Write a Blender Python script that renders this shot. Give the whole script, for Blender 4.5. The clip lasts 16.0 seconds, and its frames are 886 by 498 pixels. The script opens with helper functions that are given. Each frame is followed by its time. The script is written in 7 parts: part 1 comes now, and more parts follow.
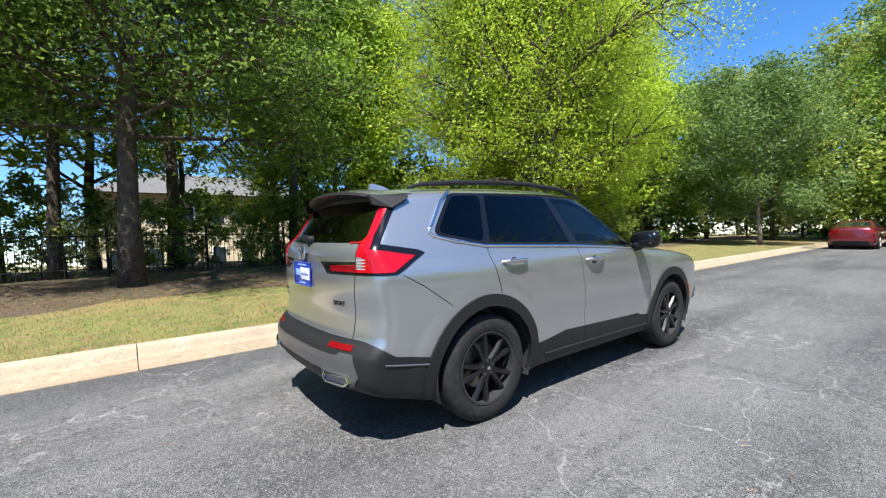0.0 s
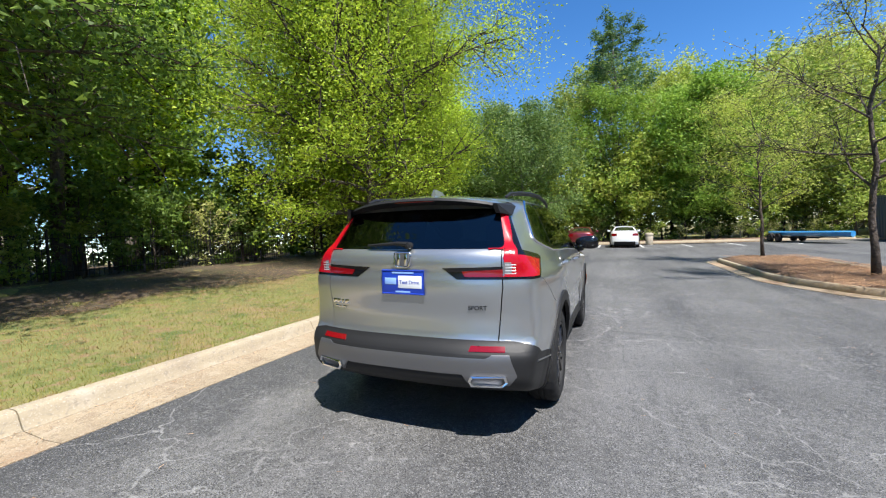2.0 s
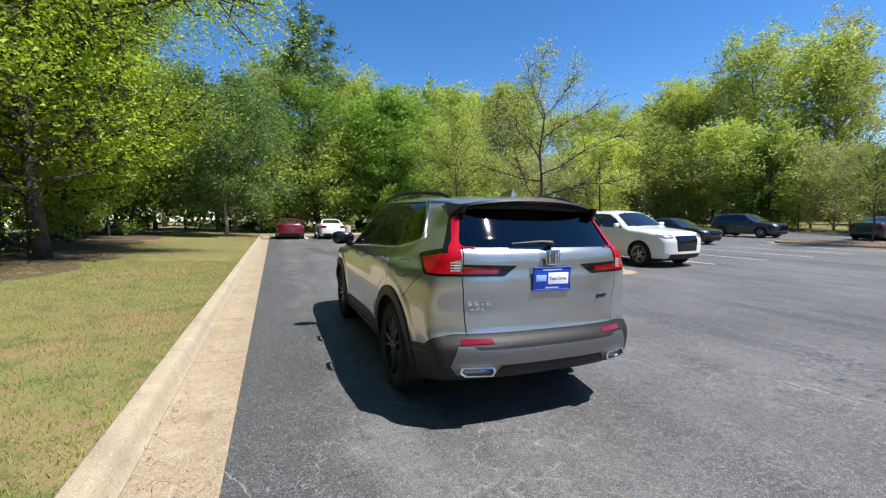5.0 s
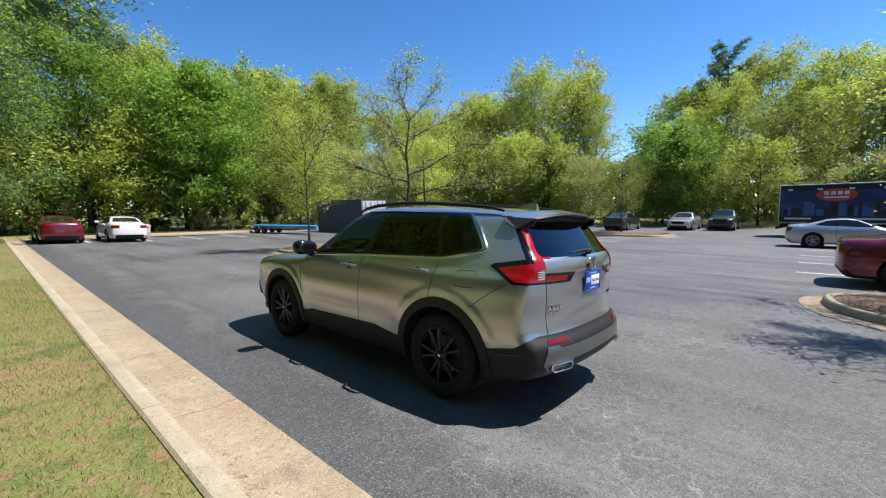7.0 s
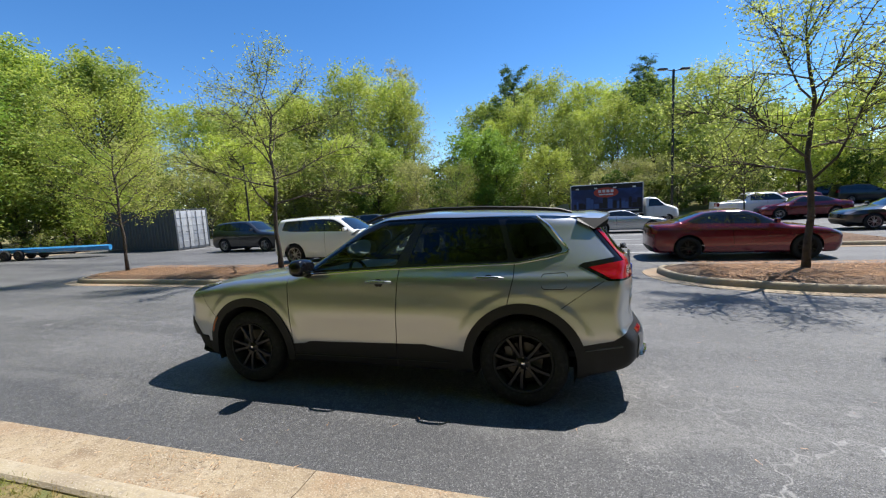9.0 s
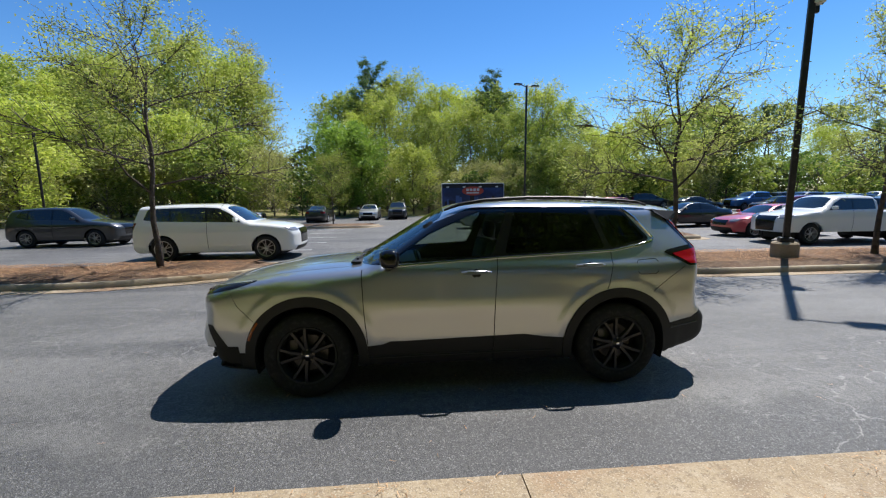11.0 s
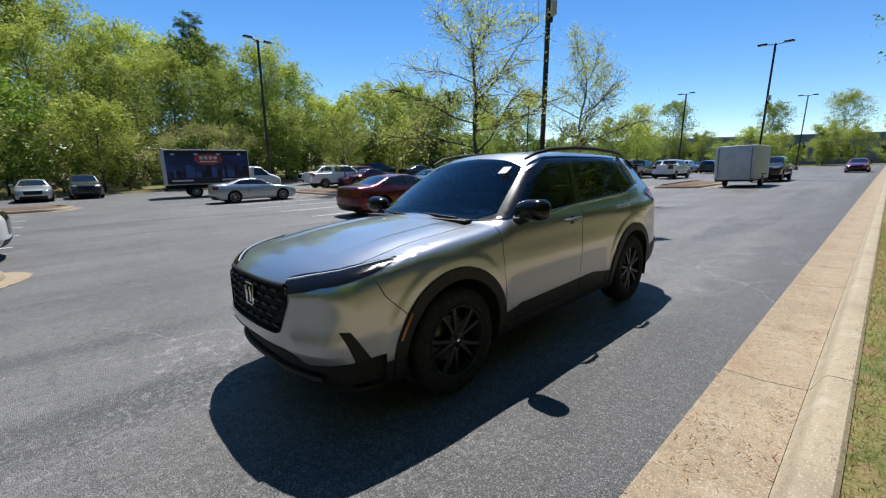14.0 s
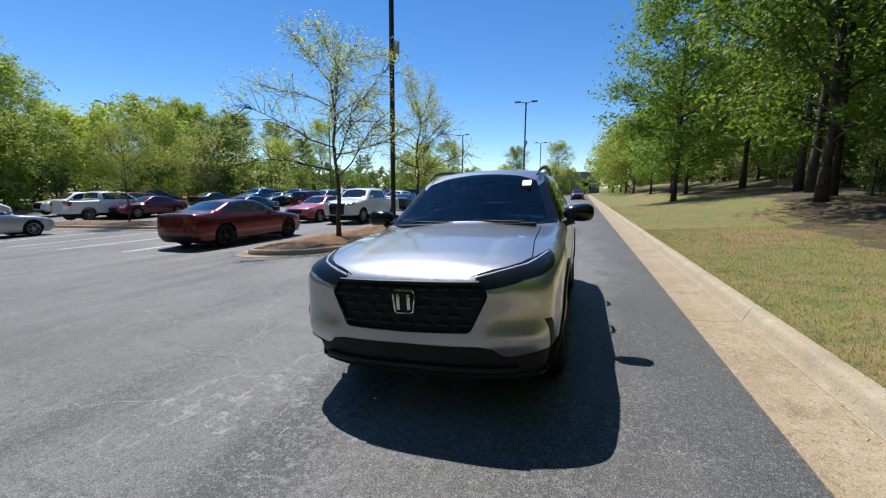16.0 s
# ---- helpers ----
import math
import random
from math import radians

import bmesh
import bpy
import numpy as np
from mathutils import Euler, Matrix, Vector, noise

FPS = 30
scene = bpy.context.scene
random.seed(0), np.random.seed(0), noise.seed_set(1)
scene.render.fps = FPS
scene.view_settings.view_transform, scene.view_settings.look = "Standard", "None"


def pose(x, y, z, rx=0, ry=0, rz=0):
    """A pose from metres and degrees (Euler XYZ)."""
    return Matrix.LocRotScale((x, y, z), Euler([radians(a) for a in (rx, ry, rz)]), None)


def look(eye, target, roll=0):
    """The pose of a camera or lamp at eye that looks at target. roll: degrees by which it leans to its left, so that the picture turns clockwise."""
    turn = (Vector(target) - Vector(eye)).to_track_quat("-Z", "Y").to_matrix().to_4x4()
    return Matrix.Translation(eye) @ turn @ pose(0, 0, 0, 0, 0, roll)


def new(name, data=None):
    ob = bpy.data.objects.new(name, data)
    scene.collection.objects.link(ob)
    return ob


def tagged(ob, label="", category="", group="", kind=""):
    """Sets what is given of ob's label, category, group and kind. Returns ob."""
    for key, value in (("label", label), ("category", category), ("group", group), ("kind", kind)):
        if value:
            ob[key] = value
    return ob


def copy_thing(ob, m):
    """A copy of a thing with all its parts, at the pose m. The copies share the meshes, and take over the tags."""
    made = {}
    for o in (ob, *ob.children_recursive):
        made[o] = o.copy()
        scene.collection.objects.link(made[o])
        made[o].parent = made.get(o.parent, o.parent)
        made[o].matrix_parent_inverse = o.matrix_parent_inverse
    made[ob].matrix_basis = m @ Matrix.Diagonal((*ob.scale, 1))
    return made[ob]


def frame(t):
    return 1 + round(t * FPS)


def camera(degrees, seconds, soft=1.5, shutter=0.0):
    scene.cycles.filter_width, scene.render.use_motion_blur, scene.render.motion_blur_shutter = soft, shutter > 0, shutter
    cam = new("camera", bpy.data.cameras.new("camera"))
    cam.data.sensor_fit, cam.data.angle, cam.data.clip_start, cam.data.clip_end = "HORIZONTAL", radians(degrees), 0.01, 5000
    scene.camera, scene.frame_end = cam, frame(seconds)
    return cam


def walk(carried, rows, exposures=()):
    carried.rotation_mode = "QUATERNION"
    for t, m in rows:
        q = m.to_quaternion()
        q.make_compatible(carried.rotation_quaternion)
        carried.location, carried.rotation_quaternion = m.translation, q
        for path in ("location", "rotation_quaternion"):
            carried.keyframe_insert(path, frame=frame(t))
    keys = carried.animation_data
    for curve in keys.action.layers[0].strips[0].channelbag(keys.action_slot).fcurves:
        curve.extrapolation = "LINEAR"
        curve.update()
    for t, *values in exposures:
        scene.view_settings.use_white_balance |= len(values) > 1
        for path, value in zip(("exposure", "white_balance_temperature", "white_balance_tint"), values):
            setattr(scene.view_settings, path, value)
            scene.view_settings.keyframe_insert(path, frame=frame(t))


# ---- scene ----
cam = camera(94.3, 16.0, soft=1.2)
PATH = [
    (0, (-3.26, -2.954, 1.137), (-2.037, -1.371, 1.137), -3.1),
    (0.5, (-3.646, -2.619, 1.15), (-2.233, -1.204, 1.145), -3.4),
    (1, (-4.055, -2.238, 1.182), (-2.473, -1.014, 1.164), -3.7),
    (1.5, (-4.421, -1.847, 1.238), (-2.692, -0.841, 1.211), -4.0),
    (2, (-4.681, -1.355, 1.287), (-2.835, -0.588, 1.238), -3.9),
    (2.5, (-4.931, -0.855, 1.333), (-3.002, -0.333, 1.268), -3.7),
    (3, (-4.977, -0.339, 1.345), (-2.997, -0.077, 1.257), -3.1),
    (3.5, (-4.99, 0.158, 1.369), (-2.993, 0.163, 1.27), -3.1),
    (4, (-4.935, 0.669, 1.427), (-2.956, 0.407, 1.305), -2.6),
    (4.2, (-4.882, 0.883, 1.417), (-2.92, 0.52, 1.284), -2.4),
    (6.3, (-4.1, 2.872, 1.679), (-2.57, 1.603, 1.462), -1.1),
    (6.5, (-3.991, 3.001, 1.664), (-2.513, 1.672, 1.445), -1.1),
    (7, (-3.63, 3.334, 1.698), (-2.302, 1.856, 1.473), -1.3),
    (7.5, (-3.211, 3.644, 1.75), (-2.049, 2.033, 1.516), -1.9),
    (8, (-2.742, 3.827, 1.747), (-1.764, 2.098, 1.511), -2.5),
    (8.5, (-2.216, 4.01, 1.746), (-1.439, 2.183, 1.506), -3.1),
    (9, (-1.705, 4.152, 1.787), (-1.132, 2.251, 1.547), -3.1),
    (9.2, (-1.472, 4.189, 1.77), (-0.98, 2.265, 1.53), -3.1),
    (11.3, (0.736, 4.238, 1.785), (0.465, 2.279, 1.487), -0.6),
    (11.5, (0.903, 4.174, 1.789), (0.553, 2.23, 1.475), -0.8),
    (12, (1.375, 3.896, 1.733), (0.809, 2.009, 1.393), -0.8),
    (12.5, (1.86, 3.663, 1.694), (1.089, 1.854, 1.33), -0.9),
    (13, (2.32, 3.348, 1.631), (1.347, 1.644, 1.246), -1.0),
    (13.5, (2.783, 3.009, 1.6), (1.624, 1.432, 1.189), -0.7),
    (14, (3.162, 2.673, 1.599), (1.828, 1.245, 1.17), -0.3),
    (14.5, (3.461, 2.227, 1.547), (1.961, 0.974, 1.124), 0.2),
    (15, (3.813, 1.817, 1.443), (2.161, 0.759, 1.055), 0.4),
    (15.5, (4.186, 1.376, 1.447), (2.405, 0.531, 1.107), 0.4),
    (16, (4.564, 0.951, 1.436), (2.687, 0.324, 1.146), 0.4),
]
walk(cam, [(t, look(eye, target, roll)) for t, eye, target, roll in PATH], exposures=[(0, 1.25), (1.5, 1.1), (3.0, 0.92), (4.2, 0.86), (6.5, 0.81), (9, 0.76), (12, 0.54), (16, 0.44)])

# ---- light ----
# the sun stands high behind the car, on the far side from the kerb
SUN = Vector((-0.395, -0.424, 1.0)).normalized()
ELEV = math.asin(SUN.z)
world = bpy.data.worlds.new("sky")
scene.world = world
world.use_nodes = True
wn = world.node_tree
sky = wn.nodes.new("ShaderNodeTexSky")
sky.sky_type, sky.sun_disc = "NISHITA", False
sky.sun_elevation, sky.sun_rotation = ELEV, math.atan2(SUN.x, SUN.y)
sky.altitude, sky.air_density, sky.dust_density, sky.ozone_density = 1500, 1.0, 0.0, 3.5
deep = wn.nodes.new("ShaderNodeHueSaturation")
deep.inputs["Saturation"].default_value, deep.inputs["Hue"].default_value = 1.25, 0.503
wn.links.new(sky.outputs[0], deep.inputs["Color"])
wn.links.new(deep.outputs[0], wn.nodes["Background"].inputs[0])
wn.nodes["Background"].inputs[1].default_value = 0.109
sun = new("sun", bpy.data.lights.new("sun", "SUN"))
sun.data.energy, sun.data.angle, sun.data.color = 5.0, radians(0.53), (1.0, 0.965, 0.92)
sun.matrix_world = look(SUN * 50, (0, 0, 0))


# ---- materials ----
def material(name, base, rough=0.6, metal=0.0, vary=(), bump=(), spec=0.5, coat=0.0, alpha=None):
    """Principled material. vary: rows of (scale, colour, low, high) of noise laid over the base;
    bump: (scale, strength, distance)."""
    m = bpy.data.materials.new(name)
    m.use_nodes = True
    t = m.node_tree
    b = t.nodes["Principled BSDF"]
    b.inputs["Roughness"].default_value = rough
    b.inputs["Metallic"].default_value = metal
    b.inputs["Specular IOR Level"].default_value = spec
    b.inputs["Coat Weight"].default_value = coat
    b.inputs["Coat Roughness"].default_value = 0.03
    co = t.nodes.new("ShaderNodeTexCoord").outputs["Object"]
    rgb = t.nodes.new("ShaderNodeRGB")
    rgb.outputs[0].default_value = (*base, 1)
    out = rgb.outputs[0]
    for scale, colour, low, high in vary:
        n = t.nodes.new("ShaderNodeTexNoise")
        n.inputs["Scale"].default_value, n.inputs["Detail"].default_value = scale, 6
        t.links.new(co, n.inputs["Vector"])
        r = t.nodes.new("ShaderNodeMapRange")
        r.inputs["From Min"].default_value, r.inputs["From Max"].default_value = low, high
        t.links.new(n.outputs["Fac"], r.inputs["Value"])
        mix = t.nodes.new("ShaderNodeMix")
        mix.data_type = "RGBA"
        t.links.new(r.outputs[0], mix.inputs["Factor"])
        t.links.new(out, mix.inputs["A"])
        mix.inputs["B"].default_value = (*colour, 1)
        out = mix.outputs["Result"]
    t.links.new(out, b.inputs["Base Color"])
    if bump:
        n = t.nodes.new("ShaderNodeTexNoise")
        n.inputs["Scale"].default_value, n.inputs["Detail"].default_value = bump[0], 5
        t.links.new(co, n.inputs["Vector"])
        bp = t.nodes.new("ShaderNodeBump")
        bp.inputs["Strength"].default_value, bp.inputs["Distance"].default_value = bump[1], bump[2]
        t.links.new(n.outputs["Fac"], bp.inputs["Height"])
        t.links.new(bp.outputs[0], b.inputs["Normal"])
    return m


def glass(name, tint, ior=1.6):
    """A thin tinted pane: tinted clear light plus a mirror that grows towards grazing angles."""
    m = bpy.data.materials.new(name)
    m.use_nodes = True
    t = m.node_tree
    t.nodes.remove(t.nodes["Principled BSDF"])
    clear, shine, mix = (t.nodes.new(k) for k in ("ShaderNodeBsdfTransparent", "ShaderNodeBsdfGlossy", "ShaderNodeMixShader"))
    clear.inputs[0].default_value = (*tint, 1)
    shine.inputs["Roughness"].default_value = 0.02
    fr = t.nodes.new("ShaderNodeFresnel")
    fr.inputs["IOR"].default_value = ior
    t.links.new(fr.outputs[0], mix.inputs[0])
    t.links.new(clear.outputs[0], mix.inputs[1])
    t.links.new(shine.outputs[0], mix.inputs[2])
    t.links.new(mix.outputs[0], t.nodes["Material Output"].inputs["Surface"])
    return m


def leaf_material(name, dark, light, yellow, shine=0.45, patch=None):
    """Leaves: colour from leaf to leaf and from tree to tree, partly lit from behind."""
    m = bpy.data.materials.new(name)
    m.use_nodes = True
    t = m.node_tree
    b = t.nodes["Principled BSDF"]
    b.inputs["Roughness"].default_value = shine + 0.15
    b.inputs["Specular IOR Level"].default_value = 0.2
    geo = t.nodes.new("ShaderNodeNewGeometry")
    info = t.nodes.new("ShaderNodeObjectInfo")
    ramp = t.nodes.new("ShaderNodeValToRGB")
    ramp.color_ramp.elements[0].color = (*dark, 1)
    ramp.color_ramp.elements[1].color = (*yellow, 1)
    e = ramp.color_ramp.elements.new(0.55)
    e.color = (*light, 1)
    t.links.new(geo.outputs["Random Per Island"], ramp.inputs[0])
    hue = t.nodes.new("ShaderNodeHueSaturation")
    rng = t.nodes.new("ShaderNodeMapRange")
    rng.inputs["To Min"].default_value, rng.inputs["To Max"].default_value = 0.72, 1.2
    t.links.new(info.outputs["Random"], rng.inputs["Value"])
    t.links.new(rng.outputs[0], hue.inputs["Value"])
    leafy = ramp.outputs[0]
    if patch:
        # dry patches, in clumps and in larger bare places
        co = t.nodes.new("ShaderNodeTexCoord").outputs["Object"]
        for scale, low, high, most in ((0.55, 0.46, 0.62, 0.75), (3.5, 0.50, 0.64, 0.7)):
            n = t.nodes.new("ShaderNodeTexNoise")
            n.inputs["Scale"].default_value, n.inputs["Detail"].default_value = scale, 5
            t.links.new(co, n.inputs["Vector"])
            r = t.nodes.new("ShaderNodeMapRange")
            r.inputs["From Min"].default_value, r.inputs["From Max"].default_value, r.inputs["To Max"].default_value = low, high, most
            t.links.new(n.outputs["Fac"], r.inputs["Value"])
            mx = t.nodes.new("ShaderNodeMix")
            mx.data_type = "RGBA"
            t.links.new(r.outputs[0], mx.inputs["Factor"])
            t.links.new(leafy, mx.inputs["A"])
            mx.inputs["B"].default_value = (*patch, 1)
            leafy = mx.outputs["Result"]
    t.links.new(leafy, hue.inputs["Color"])
    t.links.new(hue.outputs[0], b.inputs["Base Color"])
    tr = t.nodes.new("ShaderNodeBsdfTranslucent")
    t.links.new(hue.outputs[0], tr.inputs[0])
    mix = t.nodes.new("ShaderNodeAddShader")
    t.links.new(b.outputs[0], mix.inputs[0])
    t.links.new(tr.outputs[0], mix.inputs[1])
    t.links.new(mix.outputs[0], t.nodes["Material Output"].inputs["Surface"])
    return m


def asphalt_material():
    m = bpy.data.materials.new("asphalt")
    m.use_nodes = True
    t = m.node_tree
    L = t.links.new
    b = t.nodes["Principled BSDF"]
    b.inputs["Roughness"].default_value = 0.62
    co = t.nodes.new("ShaderNodeTexCoord").outputs["Object"]

    def noise_at(scale, detail=4, stretch=None, warp=0.0):
        n = t.nodes.new("ShaderNodeTexNoise")
        n.inputs["Scale"].default_value, n.inputs["Detail"].default_value = scale, detail
        n.inputs["Distortion"].default_value = warp
        v = co
        if stretch:
            mp = t.nodes.new("ShaderNodeMapping")
            mp.inputs["Scale"].default_value = stretch
            L(co, mp.inputs[0])
            v = mp.outputs[0]
        L(v, n.inputs["Vector"])
        return n.outputs["Fac"]

    def ranged(v, low, high, a=0.0, c=1.0):
        r = t.nodes.new("ShaderNodeMapRange")
        for k, x in zip(("From Min", "From Max", "To Min", "To Max"), (low, high, a, c)):
            r.inputs[k].default_value = x
        L(v, r.inputs["Value"])
        return r.outputs[0]

    def blend(f, a, c):
        mx = t.nodes.new("ShaderNodeMix")
        mx.data_type = "RGBA"
        L(f, mx.inputs["Factor"])
        for v, k in ((a, "A"), (c, "B")):
            if isinstance(v, tuple):
                mx.inputs[k].default_value = (*v, 1)
            else:
                L(v, mx.inputs[k])
        return mx.outputs["Result"]

    def times(a, c):
        n = t.nodes.new("ShaderNodeMath")
        n.operation = "MULTIPLY"
        for v, s in ((a, n.inputs[0]), (c, n.inputs[1])):
            if isinstance(v, float):
                s.default_value = v
            else:
                L(v, s)
        return n.outputs[0]

    stone = t.nodes.new("ShaderNodeTexVoronoi")
    stone.inputs["Scale"].default_value = 135
    L(co, stone.inputs["Vector"])
    col = blend(ranged(noise_at(0.35, 5), 0.35, 0.65), (0.072, 0.071, 0.069), (0.148, 0.145, 0.140))
    # worn, paler wheel tracks and darker sealed strips along the drive
    col = blend(ranged(noise_at(0.9, 5, (0.12, 1.0, 1.0), 0.4), 0.52, 0.64), col, (0.038, 0.039, 0.042))
    col = blend(times(ranged(noise_at(2.2, 6, (0.5, 1, 1)), 0.55, 0.75), 0.6), col, (0.125, 0.125, 0.126))
    band = t.nodes.new("ShaderNodeTexWave")
    band.wave_type, band.bands_direction = "BANDS", "Y"
    band.inputs["Scale"].default_value, band.inputs["Distortion"].default_value = 0.22, 3.0
    band.inputs["Detail"].default_value, band.inputs["Detail Scale"].default_value = 3, 0.35
    L(co, band.inputs["Vector"])
    col = blend(times(ranged(band.outputs["Fac"], 0.62, 0.95), ranged(noise_at(1.4, 5), 0.35, 0.65, 0.0, 0.6)), col, (0.036, 0.036, 0.037))
    fine = noise_at(6.0, 6, (0.35, 1.6, 1), 0.3)
    col = blend(times(ranged(fine, 0.58, 0.70), ranged(noise_at(0.5, 3), 0.45, 0.6, 0.0, 0.55)), col, (0.030, 0.030, 0.031))
    # faint streaks of turning tyres
    streak = noise_at(3.0, 5, (0.10, 3.2, 1.0), 0.6)
    col = blend(times(ranged(streak, 0.56, 0.66), ranged(noise_at(0.33, 3), 0.42, 0.62, 0.0, 0.45)), col, (0.15, 0.15, 0.152))
    streak = noise_at(2.3, 5, (2.6, 0.14, 1.0), 0.9)
    col = blend(times(ranged(streak, 0.57, 0.68), ranged(noise_at(0.27, 3), 0.46, 0.64, 0.0, 0.5)), col, (0.030, 0.030, 0.032))
    # clusters of bared aggregate, and a newer dark strip beside the gutter
    col = blend(times(ranged(noise_at(26, 4), 0.50, 0.62), ranged(noise_at(1.1, 4), 0.38, 0.62, 0.15, 0.8)), col, (0.175, 0.173, 0.168))
    col = blend(times(ranged(noise_at(11, 4), 0.55, 0.68), 0.5), col, (0.045, 0.045, 0.046))
    sep = t.nodes.new("ShaderNodeSeparateXYZ")
    L(co, sep.inputs[0])
    edge = t.nodes.new("ShaderNodeMath")
    edge.operation = "ADD"
    L(sep.outputs["Y"], edge.inputs[0])
    L(ranged(noise_at(1.6, 5), 0.3, 0.7, -0.35, 0.35), edge.inputs[1])
    col = blend(ranged(edge.outputs[0], 1.15, 1.55, 0.0, 0.7), col, (0.046, 0.047, 0.050))
    # single stones
    col = blend(ranged(stone.outputs["Color"], 0.62, 0.92, 0.0, 0.65), col, (0.30, 0.295, 0.29))
    col = blend(ranged(noise_at(140, 3), 0.51, 0.62, 0.0, 0.9), col, (0.012, 0.012, 0.013))
    # pale hairline cracks, in patches
    for scale, width, low in ((0.75, 0.0075, 0.46), (3.2, 0.015, 0.52)):
        cr = t.nodes.new("ShaderNodeTexVoronoi")
        cr.feature = "DISTANCE_TO_EDGE"
        cr.inputs["Scale"].default_value = scale
        wv = t.nodes.new("ShaderNodeTexNoise")
        wv.inputs["Scale"].default_value, wv.inputs["Detail"].default_value = 3.5 * scale, 6
        L(co, wv.inputs["Vector"])
        ad = t.nodes.new("ShaderNodeMixRGB")
        ad.blend_type = "ADD"
        ad.inputs[0].default_value = 0.45 / scale ** 0.5
        L(co, ad.inputs[1])
        L(wv.outputs["Color"], ad.inputs[2])
        L(ad.outputs[0], cr.inputs["Vector"])
        line = ranged(cr.outputs["Distance"], 0.0, width, 1.0, 0.0)
        line = times(line, ranged(noise_at(0.28 * scale ** 0.5, 3), low, low + 0.12))
        line = times(line, ranged(noise_at(9, 3), 0.35, 0.6, 0.15, 0.8))
        col = blend(line, col, (0.30, 0.295, 0.285))
    L(col, b.inputs["Base Color"])
    bp = t.nodes.new("ShaderNodeBump")
    bp.inputs["Strength"].default_value, bp.inputs["Distance"].default_value = 0.8, 0.005
    L(stone.outputs["Distance"], bp.inputs["Height"])
    L(bp.outputs[0], b.inputs["Normal"])
    return m


ASPHALT = asphalt_material()
CONCRETE = material("concrete", (0.305, 0.238, 0.153), 0.88, vary=((1.3, (0.242, 0.183, 0.117), 0.45, 0.75), (7, (0.367, 0.305, 0.219), 0.5, 0.8), (0.8, (0.250, 0.144, 0.078), 0.52, 0.72), (3.0, (0.195, 0.140, 0.090), 0.56, 0.72), (24, (0.211, 0.160, 0.105), 0.54, 0.68), (90, (0.406, 0.344, 0.258), 0.54, 0.66), (110, (0.156, 0.121, 0.082), 0.58, 0.68)), bump=(70, 0.7, 0.008))
KERB = material("kerb concrete", (0.333, 0.275, 0.185), 0.88, vary=((1.7, (0.263, 0.213, 0.147), 0.5, 0.75), (4, (0.395, 0.348, 0.271), 0.55, 0.8), (0.9, (0.232, 0.182, 0.128), 0.56, 0.74), (26, (0.256, 0.213, 0.155), 0.54, 0.68), (85, (0.426, 0.372, 0.294), 0.56, 0.68)), bump=(60, 0.6, 0.007))
GROUND = material("lawn soil", (0.150, 0.158, 0.040), 0.95, vary=((0.35, (0.24, 0.155, 0.075), 0.48, 0.64), (2.5, (0.075, 0.105, 0.022), 0.47, 0.66), (7, (0.21, 0.135, 0.068), 0.52, 0.66), (30, (0.24, 0.19, 0.09), 0.52, 0.75), (0.8, (0.26, 0.13, 0.06), 0.66, 0.8)), bump=(40, 0.8, 0.03))
MULCH = material("pine straw mulch", (0.165, 0.108, 0.068), 0.95, vary=((1.2, (0.13, 0.075, 0.045), 0.45, 0.7), (14, (0.30, 0.19, 0.11), 0.5, 0.75), (60, (0.06, 0.035, 0.022), 0.5, 0.7)), bump=(35, 1.0, 0.05))
LITTER = material("leaf litter", (0.085, 0.060, 0.035), 0.95, vary=((0.5, (0.05, 0.055, 0.02), 0.45, 0.7), (8, (0.16, 0.10, 0.06), 0.5, 0.75), (40, (0.03, 0.022, 0.015), 0.5, 0.7)), bump=(20, 1.0, 0.06))
LINE = material("road paint", (0.62, 0.62, 0.60), 0.7, vary=((9, (0.25, 0.25, 0.25), 0.5, 0.75),), bump=(60, 0.3, 0.003))
BARK = material("bark", (0.085, 0.065, 0.050), 0.9, vary=((9, (0.045, 0.034, 0.027), 0.45, 0.65), (2, (0.13, 0.105, 0.085), 0.5, 0.75)), bump=(22, 1.0, 0.04))
BARK_GREY = material("grey bark", (0.20, 0.17, 0.14), 0.9, vary=((12, (0.11, 0.095, 0.08), 0.45, 0.65),), bump=(25, 0.8, 0.02))
LEAF_SPRING = leaf_material("spring leaves", (0.138, 0.198, 0.014), (0.204, 0.270, 0.022), (0.300, 0.348, 0.034))
LEAF_BRIGHT = leaf_material("full green leaves", (0.070, 0.115, 0.013), (0.108, 0.172, 0.021), (0.160, 0.225, 0.034))
LEAF_DARK = leaf_material("shade leaves", (0.034, 0.063, 0.010), (0.063, 0.105, 0.018), (0.123, 0.174, 0.027))
LEAF_GREY = leaf_material("grey green leaves", (0.045, 0.078, 0.018), (0.074, 0.120, 0.030), (0.125, 0.170, 0.055), 0.35)
LEAF_MIX = leaf_material("wood leaves", (0.090, 0.126, 0.018), (0.146, 0.190, 0.030), (0.228, 0.246, 0.054))
LEAF_YELLOW = leaf_material("young leaves", (0.144, 0.180, 0.024), (0.210, 0.246, 0.038), (0.288, 0.300, 0.066))
LEAF_PALE = leaf_material("opening buds", (0.161, 0.167, 0.055), (0.207, 0.213, 0.067), (0.287, 0.287, 0.098))
LEAF_BUD = leaf_material("pale new leaves", (0.19, 0.22, 0.045), (0.26, 0.29, 0.060), (0.34, 0.36, 0.10))
# wood leaves darkened in colour to give the far bank its shade
LEAF_SHADED = leaf_material("shade-darkened wood leaves", (0.033, 0.046, 0.013), (0.061, 0.075, 0.020), (0.105, 0.110, 0.033))
